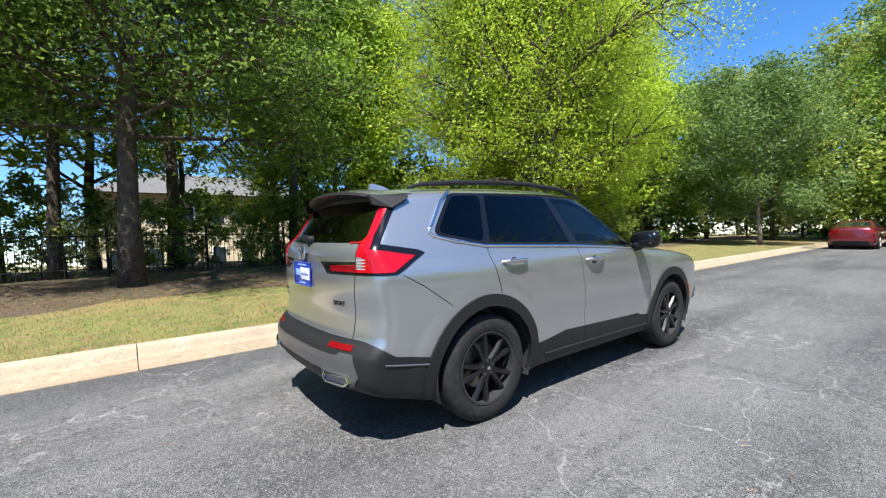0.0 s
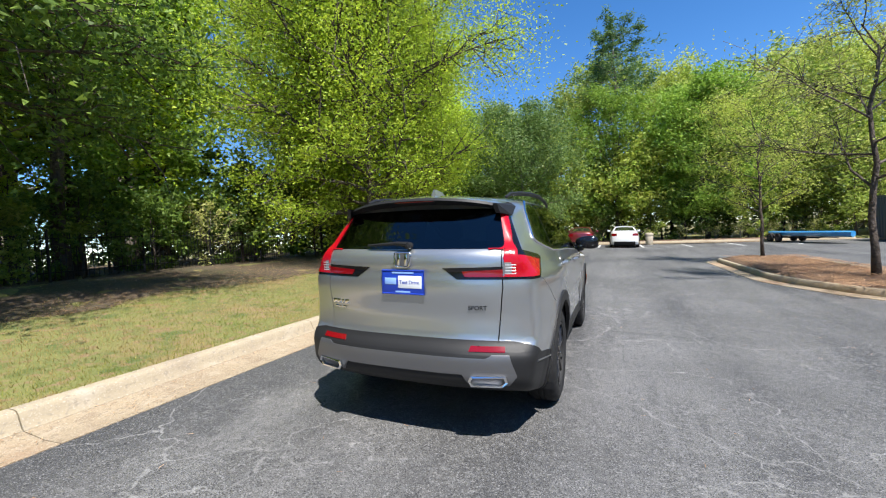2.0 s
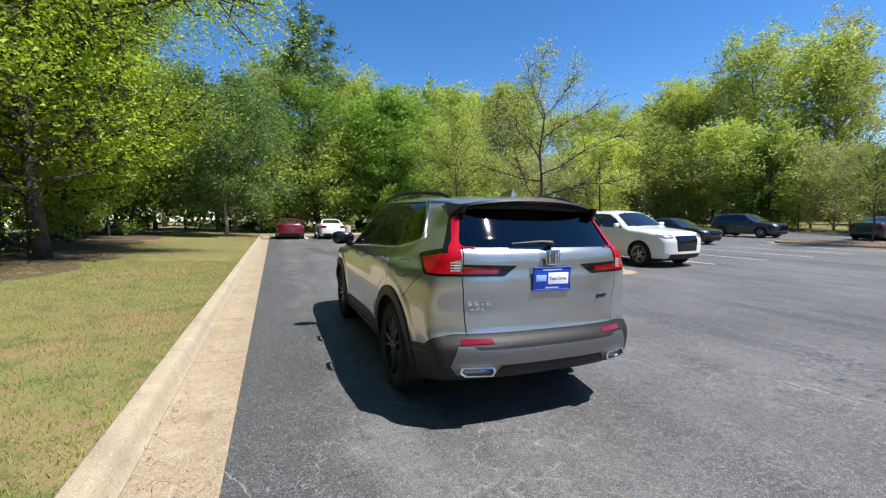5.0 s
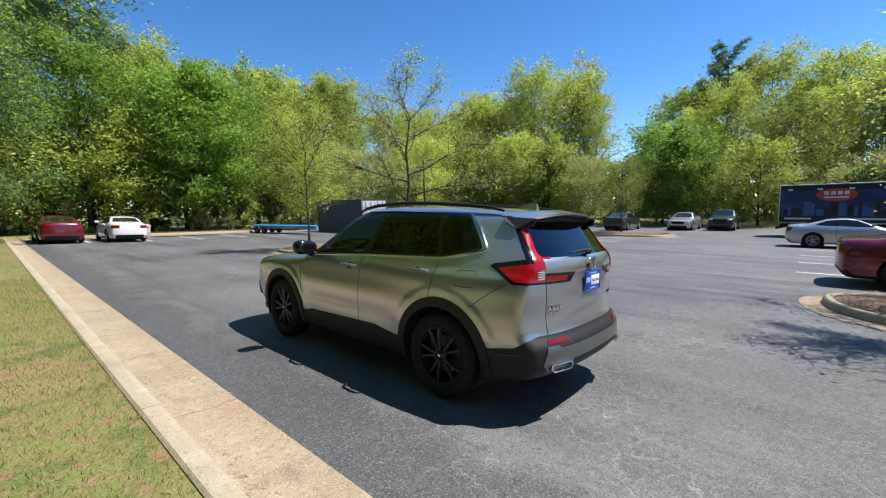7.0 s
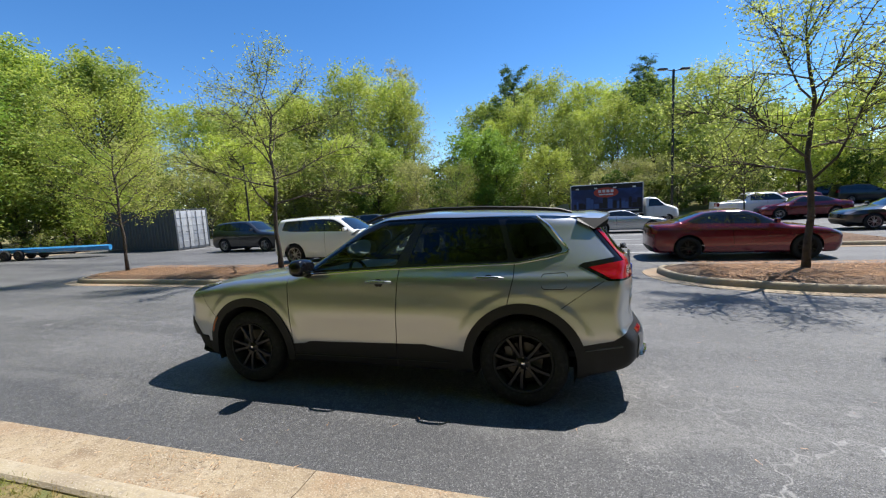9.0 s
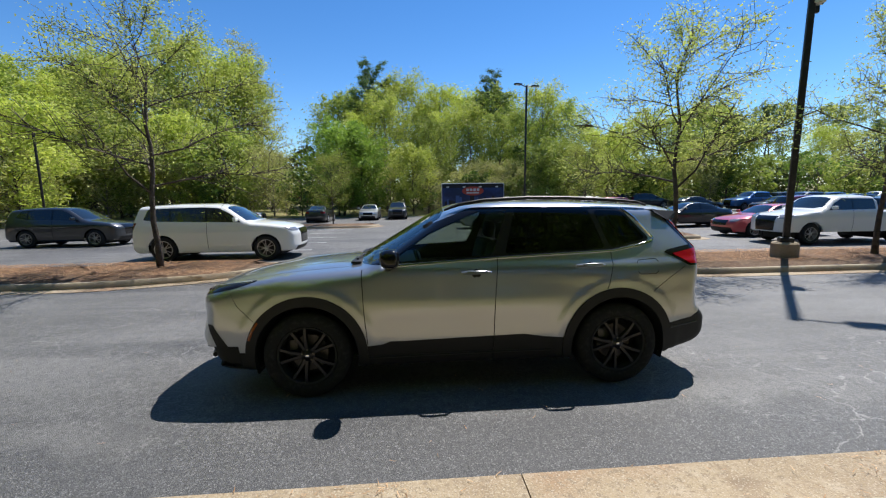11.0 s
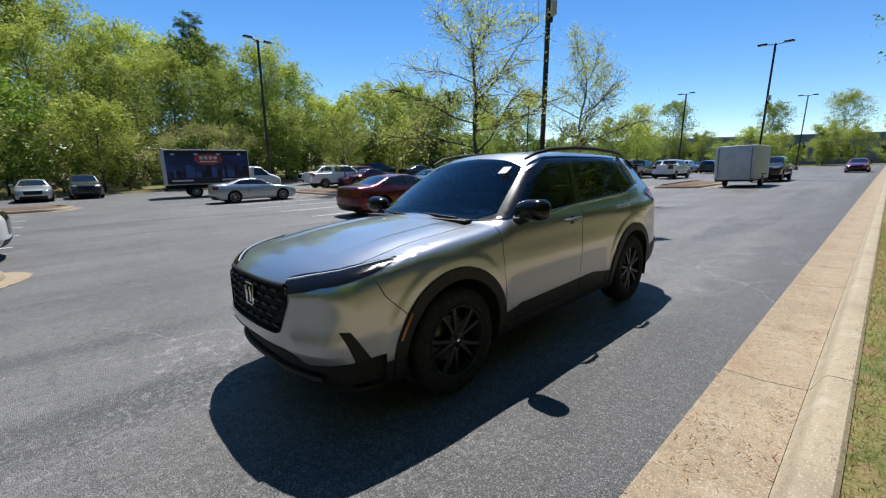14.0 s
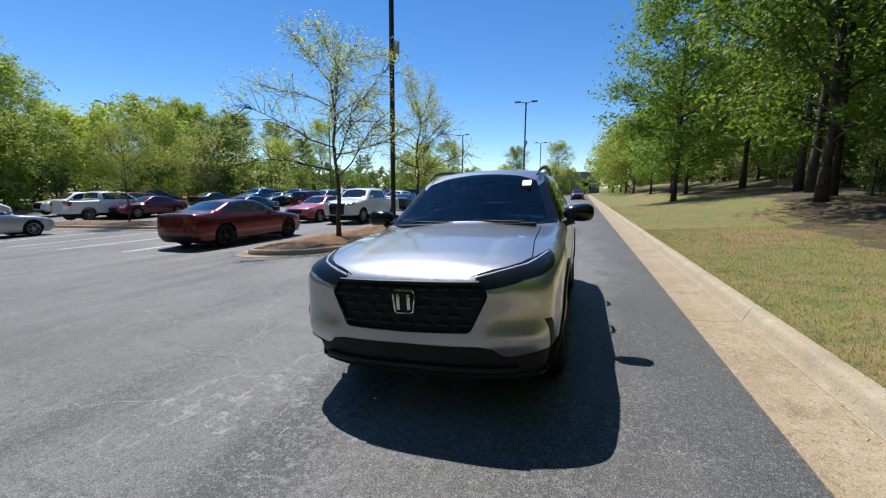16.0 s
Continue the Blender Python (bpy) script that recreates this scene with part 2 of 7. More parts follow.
NEEDLE = leaf_material("pine needles", (0.020, 0.045, 0.014), (0.045, 0.080, 0.025), (0.075, 0.11, 0.035), 0.5)
MIRROR = material("mirror glass", (0.30, 0.31, 0.32), 0.03, 1.0)
LIGHT_LENS = material("running light lens", (0.75, 0.77, 0.80), 0.12, 0.4, coat=1.0)
SILVER = material("silver paint", (0.39, 0.405, 0.415), 0.29, 0.80, coat=1.0, vary=((900, (0.45, 0.465, 0.475), 0.4, 0.7),))
CLAD = material("black cladding", (0.013, 0.013, 0.0135), 0.52, spec=0.32, bump=(500, 0.15, 0.001))
GREY_TRIM = material("dark silver trim", (0.145, 0.145, 0.15), 0.40, 0.65)
GLOSS_BLACK = material("gloss black", (0.006, 0.006, 0.007), 0.16, spec=0.3, coat=0.25)
HEAD_BLACK = material("dark lamp glass", (0.006, 0.006, 0.007), 0.18, spec=0.2, coat=0.06)
CHROME = material("chrome", (0.75, 0.76, 0.78), 0.12, 1.0)
RUBBER = material("tyre rubber", (0.013, 0.013, 0.0135), 0.8, spec=0.3, vary=((30, (0.030, 0.029, 0.028), 0.5, 0.75),), bump=(120, 0.3, 0.003))
RIM = material("black rim", (0.005, 0.005, 0.006), 0.28, spec=0.35, coat=0.2)
RIM_SILVER = material("alloy rim", (0.42, 0.42, 0.43), 0.3, 0.9)
STEEL = material("dark steel", (0.12, 0.11, 0.10), 0.5, 0.8)
DASH = material("dashboard top", (0.34, 0.34, 0.345), 0.7)
CABIN = material("cabin trim", (0.014, 0.014, 0.015), 0.8)
SEAT = material("seat cloth", (0.10, 0.10, 0.103), 0.85, bump=(300, 0.3, 0.002))
RED_LENS = material("red lens", (0.34, 0.002, 0.009), 0.2, spec=0.3, coat=0.5)
RED_DARK = material("dark red lens", (0.17, 0.003, 0.006), 0.12, coat=0.6)
CLEAR_LENS = material("clear lens", (0.22, 0.22, 0.23), 0.15, 0.3, coat=1.0)
AMBER = material("amber lens", (0.35, 0.09, 0.02), 0.2, coat=0.6)
PANE = glass("side glass", (0.045, 0.050, 0.048), 1.45)
PANE_BACK = glass("rear glass", (0.055, 0.060, 0.058), 1.8)
PANE_FRONT = glass("front side glass", (0.45, 0.52, 0.47), 1.5)
SCREEN = glass("windscreen", (0.80, 0.88, 0.85), 1.65)


# ---- shapes ----
def mesh_of(name, verts, faces, mat, smooth=True):
    me = bpy.data.meshes.new(name)
    me.from_pydata([tuple(map(float, v)) for v in verts], [], [tuple(map(int, f)) for f in faces])
    me.materials.append(mat)
    if smooth:
        me.polygons.foreach_set("use_smooth", [True] * len(me.polygons))
    me.update()
    return me


def thing(name, label, category, group="", kind="", at=None):
    ob = tagged(new(name), label, category, group, kind)
    if at is not None:
        ob.matrix_world = at
    return ob


def part(name, bm, mat, parent, label="", smooth=True):
    """Link a bmesh, or (verts, faces), as one mesh object under a thing or a part."""
    if isinstance(bm, tuple):
        me = mesh_of(name, bm[0], bm[1], mat, smooth)
    else:
        me = bpy.data.meshes.new(name)
        bm.normal_update()
        bm.to_mesh(me)
        bm.free()
        me.materials.append(mat)
        if smooth:
            me.polygons.foreach_set("use_smooth", [True] * len(me.polygons))
    if smooth:
        me.set_sharp_from_angle(angle=radians(38))
    ob = new(name, me)
    ob.parent = parent
    if label:
        ob["label"] = label
    return ob


def box(bm, cx, cy, cz, sx, sy, sz, bevel=0.0, m=None):
    """Add a box, bevelled where bevel is given, to bm."""
    r = bmesh.ops.create_cube(bm, size=1.0, matrix=Matrix.Translation((cx, cy, cz)) @ Matrix.Diagonal((sx, sy, sz, 1)))
    vs = r["verts"]
    if bevel:
        es = list({e for v in vs for e in v.link_edges})
        r = bmesh.ops.bevel(bm, geom=es, offset=bevel, segments=2, affect="EDGES", profile=0.5)
        vs = r["verts"]
    if m is not None:
        bmesh.ops.transform(bm, matrix=m, verts=vs)
    return vs


def boxed(*a, **k):
    bm = bmesh.new()
    box(bm, *a, **k)
    return bm


def lathe(profile, segments=48, axis="y"):
    """Turn a profile of (radius, along) round an axis."""
    n = len(profile)
    vs, fs = [], []
    for i in range(segments):
        a = 2 * math.pi * i / segments
        for r, s in profile:
            c, d = r * math.cos(a), r * math.sin(a)
            vs.append((c, s, d) if axis == "y" else (c, d, s) if axis == "z" else (s, c, d))
    for i in range(segments):
        j = (i + 1) % segments
        for k in range(n - 1):
            fs.append((i * n + k, i * n + k + 1, j * n + k + 1, j * n + k))
    return vs, fs


def tube(points, radii, sides=8, cap=True):
    """A tapered pipe along points."""
    pts = [Vector(p) for p in points]
    vs, fs = [], []
    up = Vector((0.31, 0.22, 0.92))
    for i, p in enumerate(pts):
        d = (pts[min(i + 1, len(pts) - 1)] - pts[max(i - 1, 0)]).normalized()
        a = d.cross(up)
        if a.length < 1e-3:
            a = d.cross(Vector((1, 0, 0)))
        a.normalize()
        b = d.cross(a)
        r = radii[i] if hasattr(radii, "__len__") else radii
        for k in range(sides):
            w = 2 * math.pi * k / sides
            vs.append(p + r * (math.cos(w) * a + math.sin(w) * b))
    for i in range(len(pts) - 1):
        for k in range(sides):
            q = (k + 1) % sides
            fs.append((i * sides + k, i * sides + q, (i + 1) * sides + q, (i + 1) * sides + k))
    if cap:
        fs.append(tuple(range(sides))[::-1])
        fs.append(tuple((len(pts) - 1) * sides + k for k in range(sides)))
    return vs, fs


def joined(*pieces):
    vs, fs = [], []
    for v, f in pieces:
        o = len(vs)
        vs.extend(v)
        fs.extend(tuple(i + o for i in q) for q in f)
    return vs, fs


def curve(points, soft=0.03):
    """A smooth function through points (x, value)."""
    xs, ys = np.array([p[0] for p in points]), np.array([p[1] for p in points])
    o = np.argsort(xs)
    xs, ys = xs[o], ys[o]
    g = np.arange(xs[0] - 4 * soft, xs[-1] + 4 * soft, 0.005)
    v = np.interp(g, xs, ys)
    k = np.exp(-0.5 * (np.arange(-int(3 * soft / 0.005), int(3 * soft / 0.005) + 1) * 0.005 / soft) ** 2)
    k /= k.sum()
    h = len(k) // 2
    v = np.convolve(np.pad(v, h, mode="edge"), k, "valid")
    return lambda x: np.interp(x, g, v)


# ---- the lie of the land ----
def ramp(v, a, b):
    q = np.clip((np.asarray(v, float) - a) / (b - a), 0, 1)
    return q * q * (3 - 2 * q)


def fall(y, x=0.0):
    """Height of the paving: it falls away from the kerb, then more gently to the back of the lot."""
    y = np.asarray(y, float)
    z = np.where(y > -3, 0.0524 * y, -0.157 - 0.314 * (1 - np.exp(np.minimum(y + 3, 0) / 6.0)))
    return z - 0.022 * np.clip(-12 - y, 0, 32) * ramp(x, -22, -8)


def land(x, y):
    """Height of the open ground."""
    x, y = np.asarray(x, float), np.asarray(y, float)
    z = fall(np.minimum(y, 3.0), x) + 0.070 * np.clip(y - 3, 0, 8) + 0.02 * np.clip(y - 11, 0, 8)
    z = z + 0.5 * ramp(y, 5, 10) * ramp(-x, 6, 20) + 1.5 * ramp(y, 9, 20) * ramp(-x, 14, 34)
    return z


def stand(x, y, yaw=0, lift=0.0):
    """A pose on the paving, tipped as the paving is."""
    z = float(fall(y, x)) + lift
    s = float(fall(y + 0.5, x) - fall(y - 0.5, x))
    return Matrix.Translation((x, y, z)) @ Matrix.Rotation(math.atan(s), 4, "X") @ Matrix.Rotation(radians(yaw), 4, "Z")


# ---- ground, drive, kerb ----
def sheet(name, xs, ys, height, mat, label, category):
    X, Y = np.meshgrid(xs, ys, indexing="ij")
    Z = height(X, Y)
    n, m = X.shape
    idx = np.arange(n * m).reshape(n, m)
    f = np.stack([idx[:-1, :-1], idx[1:, :-1], idx[1:, 1:], idx[:-1, 1:]], -1).reshape(-1, 4)
    me = mesh_of(name, np.stack([X, Y, Z], -1).reshape(-1, 3), f, mat)
    return tagged(new(name, me), label, category, kind="structure")


END_X, BACK_Y = 31.0, -41.0
GUT_Y, FACE_Y, BACK_KERB = 2.07, 2.53, 2.735


def ground_height(x, y):
    z = land(x, y) + 0.115
    bumpy = 0.05 * np.sin(x * 0.9 + 1.3 * np.sin(y * 0.7)) * np.sin(y * 0.8) * ramp(y, 6, 12)
    z = z + bumpy
    paved = (x < END_X + 0.1) & (x > -118) & (y < BACK_KERB - 0.04) & (y > BACK_Y - 0.1)
    return np.where(paved, fall(y, x) - 0.12, z)


gx = np.concatenate([np.array([-900, -400, -200, -118.05, -117.95]), np.arange(-110, -20, 4), np.arange(-20, 31, 0.5), np.array([31.05, 31.15]), np.arange(32, 70, 2), np.array([100, 200, 400, 900])])
gy = np.concatenate([np.array([-900, -400, -200, -100, -70, -55, -46, -41.2, -41.05]), np.arange(-40, 2, 2), np.array([2.69, 2.72]), np.arange(2.8, 12, 0.4), np.arange(12, 30, 1.5), np.array([35, 45, 60, 100, 200, 400, 900])])
sheet("ground", gx, gy, ground_height, GROUND, "mown patchy lawn and bare earth beyond the kerb", "ground")
ax = np.concatenate([np.arange(-118, -20, 7), np.arange(-20, END_X, 1.0), [END_X]])
ay = np.concatenate([np.arange(BACK_Y, -20, 2), np.arange(-20, GUT_Y, 0.5), [GUT_Y]])
sheet("road", ax, ay, lambda x, y: fall(y, x), ASPHALT, "weathered grey asphalt drive and car park with pale cracks", "road")
# leaf litter under the trees, an uneven strip laid on the lawn


def litter_edge(x):
    return 6.3 + 0.5 * np.sin(x * 0.45 + 1) + 0.25 * np.sin(x * 1.7) + 3.0 * ramp(-x, 8, 20) + 1.5 * ramp(x, 14, 22)


lx = np.arange(-70, 44, 0.5)
lv = np.linspace(0, 1, 26)
LX, LV = np.meshgrid(lx, lv, indexing="ij")
LY = litter_edge(LX) + LV ** 1.5 * 38
LZ = ground_height(LX, LY) + 0.012 + 0.02 * np.sin(LX * 3.1) * np.sin(LY * 2.7)
LZ[:, 0] -= 0.03
li = np.arange(LX.size).reshape(LX.shape)
lf = np.stack([li[:-1, :-1], li[1:, :-1], li[1:, 1:], li[:-1, 1:]], -1).reshape(-1, 4)
tagged(new("woodland_floor", mesh_of("woodland_floor", np.stack([LX, LY, LZ], -1).reshape(-1, 3), lf, LITTER)), "brown leaf litter and pine straw under the trees", "ground", kind="structure")


def prism(profile, length):
    """A bar of the given (y, z) profile along x, with cut ends."""
    n = len(profile)
    vs = [(x, y, z) for x in (0, length) for y, z in profile]
    fs = [(i, (i + 1) % n, n + (i + 1) % n, n + i) for i in range(n)]
    fs += [tuple(range(n))[::-1], tuple(range(n, 2 * n))]
    return vs, fs


def zf(y, x=0.0):
    return float(fall(y, x))


STEP = 3.05
gutter = tagged(new("gutter"), "tan concrete gutter strip with joints and dirt", "gutter", kind="structure")
kerb = tagged(new("kerb"), "tan concrete kerb along the lawn", "kerb", kind="structure")
slab_prof = [(GUT_Y, zf(GUT_Y) + 0.006), (GUT_Y + 0.2, zf(GUT_Y) + 0.004), (FACE_Y - 0.003, zf(FACE_Y) + 0.008), (FACE_Y - 0.003, zf(FACE_Y) - 0.15), (GUT_Y, zf(GUT_Y) - 0.15)]
kz = zf(FACE_Y)
kerb_prof = [(FACE_Y, kz - 0.15), (FACE_Y, kz + 0.01), (FACE_Y + 0.012, kz + 0.022), (FACE_Y + 0.04, kz + 0.085), (FACE_Y + 0.055, kz + 0.122), (FACE_Y + 0.075, kz + 0.143), (FACE_Y + 0.11, kz + 0.150), (BACK_KERB - 0.02, kz + 0.152), (BACK_KERB, kz + 0.135), (BACK_KERB, kz - 0.15)]
slab_mesh = mesh_of("gutter_slab", *prism(slab_prof, STEP - 0.008), CONCRETE, False)
kerb_mesh = mesh_of("kerb_stone", *prism(kerb_prof, STEP - 0.009), KERB)
kerb_mesh.set_sharp_from_angle(angle=radians(40))
for i in range(-34, 10):
    x = -0.15 + STEP * i
    for nm, me, par in (("gutter_slab", slab_mesh, gutter), ("kerb_stone", kerb_mesh, kerb)):
        o = new(nm, me)
        o.parent = par
        o.location = (x, 0, 0)


def outline(points, r, n=6):
    """Round the corners of a closed plan outline."""
    out = []
    k = len(points)
    for i in range(k):
        p0, p, p1 = (Vector(points[(i + d) % k]) for d in (-1, 0, 1))
        a = p + (p0 - p).normalized() * min(r, (p0 - p).length * 0.48)
        b = p + (p1 - p).normalized() * min(r, (p1 - p).length * 0.48)
        for j in range(n + 1):
            q = j / n
            out.append((1 - q) ** 2 * a + 2 * q * (1 - q) * p + q * q * b)
    return out


def inset(pts, d):
    k = len(pts)
    c = sum(pts, Vector((0, 0))) / k
    out = []
    for i in range(k):
        t = (pts[(i + 1) % k] - pts[i - 1]).normalized()
        nrm = Vector((-t.y, t.x))
        if nrm.dot(c - pts[i]) < 0:
            nrm = -nrm
        out.append(pts[i] + nrm * d)
    return out


def island(points, r, label, apron=0.32, mound=0.12):
    """A kerbed planting bed: concrete apron, kerb, mounded mulch."""
    bed = tagged(new("planting_bed"), label, "planting bed", kind="structure")
    o = outline(points, r)
    k = len(o)

    def band(rows, name, mat):
        vs, fs = [], []
        for off, dz in rows:
            for p in inset(o, off):
                vs.append((p.x, p.y, zf(p.y, p.x) + dz))
        for a in range(len(rows) - 1):
            for i in range(k):
                j = (i + 1) % k
                fs.append((a * k + i, a * k + j, (a + 1) * k + j, (a + 1) * k + i))
        return part(name, (vs, fs), mat, bed)

    band([(-apron, -0.05), (-apron, 0.008), (0.0, 0.012)], "apron", CONCRETE)
    band([(0, -0.05), (0, 0.012), (0.025, 0.11), (0.055, 0.138), (0.13, 0.142), (0.15, 0.12), (0.15, 0.0)], "kerb", KERB)
    rows = [(0.15, 0.10)] + [(0.15 + d, 0.11 + mound * ramp(d, 0, 0.5) + 0.015 * math.sin(d * 9)) for d in (0.1, 0.22, 0.36, 0.5)]
    vs, fs = [], []
    rnd = random.Random(3)
    for off, dz in rows:
        for p in inset(o, off):
            vs.append((p.x + rnd.uniform(-.02, .02), p.y, zf(p.y, p.x) + float(dz) + rnd.uniform(-.012, .02)))
    for a in range(len(rows) - 1):
        for i in range(k):
            j = (i + 1) % k
            fs.append((a * k + i, a * k + j, (a + 1) * k + j, (a + 1) * k + i))
    fs.append(tuple((len(rows) - 1) * k + i for i in range(k)))
    part("mulch", (vs, fs), MULCH, bed)
    return bed


island([(3.7, -7.5), (4.6, -5.7), (7.0, -4.75), (13.3, -4.75), (13.9, -5.6), (13.3, -7.5)], 0.9, "kerbed island of brown pine straw with two young trees")
island([(-3.75, -7.6), (-4.0, -5.6), (-6.0, -4.55), (-14.6, -4.55), (-15.4, -5.9), (-14.4, -7.6)], 0.9, "kerbed island of brown mulch with a lamp post and young trees")
island([(2.4, -25.6), (3.2, -23.6), (9.5, -23.6), (9.5, -26.0)], 0.7, "far kerbed island with a young tree")
island([(-9.4, -12.2), (-9.4, -27), (-12.2, -27), (-12.2, -12.2)], 0.7, "long kerbed mulch strip between the rows of bays")
island([(-24.5, -7.6), (-25.5, -5.2), (-31, -5.0), (-33, -7.6)], 0.8, "kerbed island at the end of a row of bays")
island([(30.2, -16), (30.2, 1.6), (31.6, 1.6), (31.6, -16)], 0.3, "kerbed planting strip at the end of the car park")


def stripe(x0, y0, x1, y1, w=0.10):
    d = Vector((x1 - x0, y1 - y0))
    n = Vector((-d.y, d.x)).normalized() * w / 2
    k = max(2, int(d.length / 1.0) + 1)
    vs, fs = [], []
    for i in range(k):
        p = Vector((x0, y0)) + d * i / (k - 1)
        for s in (-1, 1):
            q = p + n * s
            vs.append((q.x, q.y, zf(q.y, q.x) + 0.004))
    fs = [(2 * i, 2 * i + 1, 2 * i + 3, 2 * i + 2) for i in range(k - 1)]
    o = new("bay_line", mesh_of("bay_line", vs, fs, LINE))
    tagged(o, "worn white painted line of a parking bay", "bay line", "bay lines", "structure")


for i in range(6):
    y = -11.2 - 2.7 * i
    stripe(4.1, y, 9.2, y)
    if i < 5:
        stripe(-3.4, y, -8.9, y)
for i in range(5):
    stripe(25.0, -0.4 - 2.75 * i, 29.9, -0.4 - 2.75 * i)
for i in range(3):
    stripe(18.0 + 2.8 * i, -15.5, 18.0 + 2.8 * i, -20)


# ---- vehicles: a body swept from its side, plan and cross profiles ----
def smax(a, b, k):
    h = np.maximum(k - np.abs(a - b), 0) / k
    return np.maximum(a, b) + h * h * k / 4


class Body:
    """The skin of a car: x forward, y to its left, z up, the ground at 0."""

    def __init__(s, top, plan, cross, front, rear, bow=(0.28, 0.18), crown=(0.05, 0.03), roof=1.2, floor=0.24, soft=(0.11, 0.14), extra=None, spine=0.72, tuck=0.0, sweep=0.0, nose=None, hood=None):
        s.top, s.plan, s.cross = curve(top, 0.035), curve(plan, 0.12), curve(cross, 0.014)
        s.front, s.rear = curve(front, 0.025), curve(rear, 0.02)
        s.bow, s.crown, s.roof, s.floor, s.soft, s.extra, s.spine, s.tuck = bow, crown, roof, floor, soft, extra, spine, tuck
        s.sweep, s.nose, s.hood = sweep, nose, hood
        s.x1, s.x0 = max(p[1] for p in front), min(p[1] for p in rear)
        s.ztop = max(p[1] for p in top)
        s.w = max(p[1] for p in plan)

    def side(s, x, z):
        w = s.plan(x) + s.cross(z)
        return w + s.extra(x, z) if s.extra else w

    def value(s, p):
        x, y, z = p[:, 0], np.abs(p[:, 1]), p[:, 2]
        # the windscreen sweeps back towards the pillars
        t = s.top(x + s.sweep * (y / 0.75) ** 2 * ramp(x, -0.4, 0.1) * ramp(-x, -1.5, -1.05))
        cr = np.where(t > s.roof, s.crown[0], s.crown[1])
        a = y - s.side(x, z)
        b = z - (t - cr * (y / 0.65) ** 2 + (s.hood(x, y) if s.hood else 0))
        c = x - (s.front(z) - s.bow[0] * (y / s.w) ** 3 + (s.nose(y, z) if s.nose else 0))
        d = (s.rear(z) + s.bow[1] * (y / s.w) ** 3) - x
        v = smax(a, b, s.soft[0])
        v = smax(v, c, s.soft[1])
        v = smax(v, d, s.soft[1] * 0.6)
        return smax(v, s.floor + s.tuck * ramp(-x, -s.x0 - 0.65, -s.x0 - 0.05) - z, 0.05)

    def half(s, res):
        """The left half of the skin, as a bmesh."""
        X = np.linspace(s.x0 - 0.02, s.x1 + 0.02, int((s.x1 - s.x0) / res))
        Y = np.linspace(0, s.w, max(8, int(s.w / res)))
        Z = np.linspace(0.1, s.ztop + 0.02, int(s.ztop / res))
        vs, fs = [], []

        def patch(A, B, put, flip):
            o = len(vs)
            for a in A:
                for b in B:
                    vs.append(put(a, b))
            m = len(B)
            for i in range(len(A) - 1):
                for j in range(m - 1):
                    q = (o + i * m + j, o + (i + 1) * m + j, o + (i + 1) * m + j + 1, o + i * m + j + 1)
                    fs.append(q[::-1] if flip else q)

        patch(X, Z, lambda a, b: (a, s.w, b), True)
        patch(X, Y, lambda a, b: (a, b, s.ztop + 0.02), False)
        patch(Y, Z, lambda a, b: (s.x1 + 0.02, a, b), False)
        patch(Y, Z, lambda a, b: (s.x0 - 0.02, a, b), True)
        patch(X[::4], Y[::4], lambda a, b: (a, b, 0.1), True)
        p0 = np.array(vs)
        q = p0.copy()
        q[:, 0] = np.clip(q[:, 0], s.x0 + 0.75, s.x1 - 0.75)
        q[:, 1] = 0
        q[:, 2] = np.clip(0.35 + 0.6 * (q[:, 2] - 0.35), 0.45, s.spine + 0.1)
        lo, hi = np.zeros(len(p0)), np.full(len(p0), 1.8)
        for _ in range(34):
            mid = (lo + hi) / 2
            out = s.value(q + (p0 - q) * mid[:, None]) > 0
            hi, lo = np.where(out, mid, hi), np.where(out, lo, mid)
        p = q + (p0 - q) * lo[:, None]
        p[np.array(vs)[:, 1] == 0, 1] = 0
        bm = bmesh.new()
        bv = [bm.verts.new(v) for v in p]
        for f in fs:
            bm.faces.new([bv[i] for i in f])
        bmesh.ops.remove_doubles(bm, verts=bm.verts, dist=1e-5)
        bmesh.ops.dissolve_degenerate(bm, dist=1e-6, edges=bm.edges)
        bm.normal_update()
        return bm


def inside(px, pz, poly):
    hit = False
    k = len(poly)
    for i in range(k):
        (x0, z0), (x1, z1) = poly[i], poly[i - 1]
        if (z0 > pz) != (z1 > pz) and px < (x1 - x0) * (pz - z0) / (z1 - z0) + x0:
            hit = not hit
    return hit


def rounded(poly, r, n=4):
    return [(p.x, p.y) for p in outline(poly, r, n)]


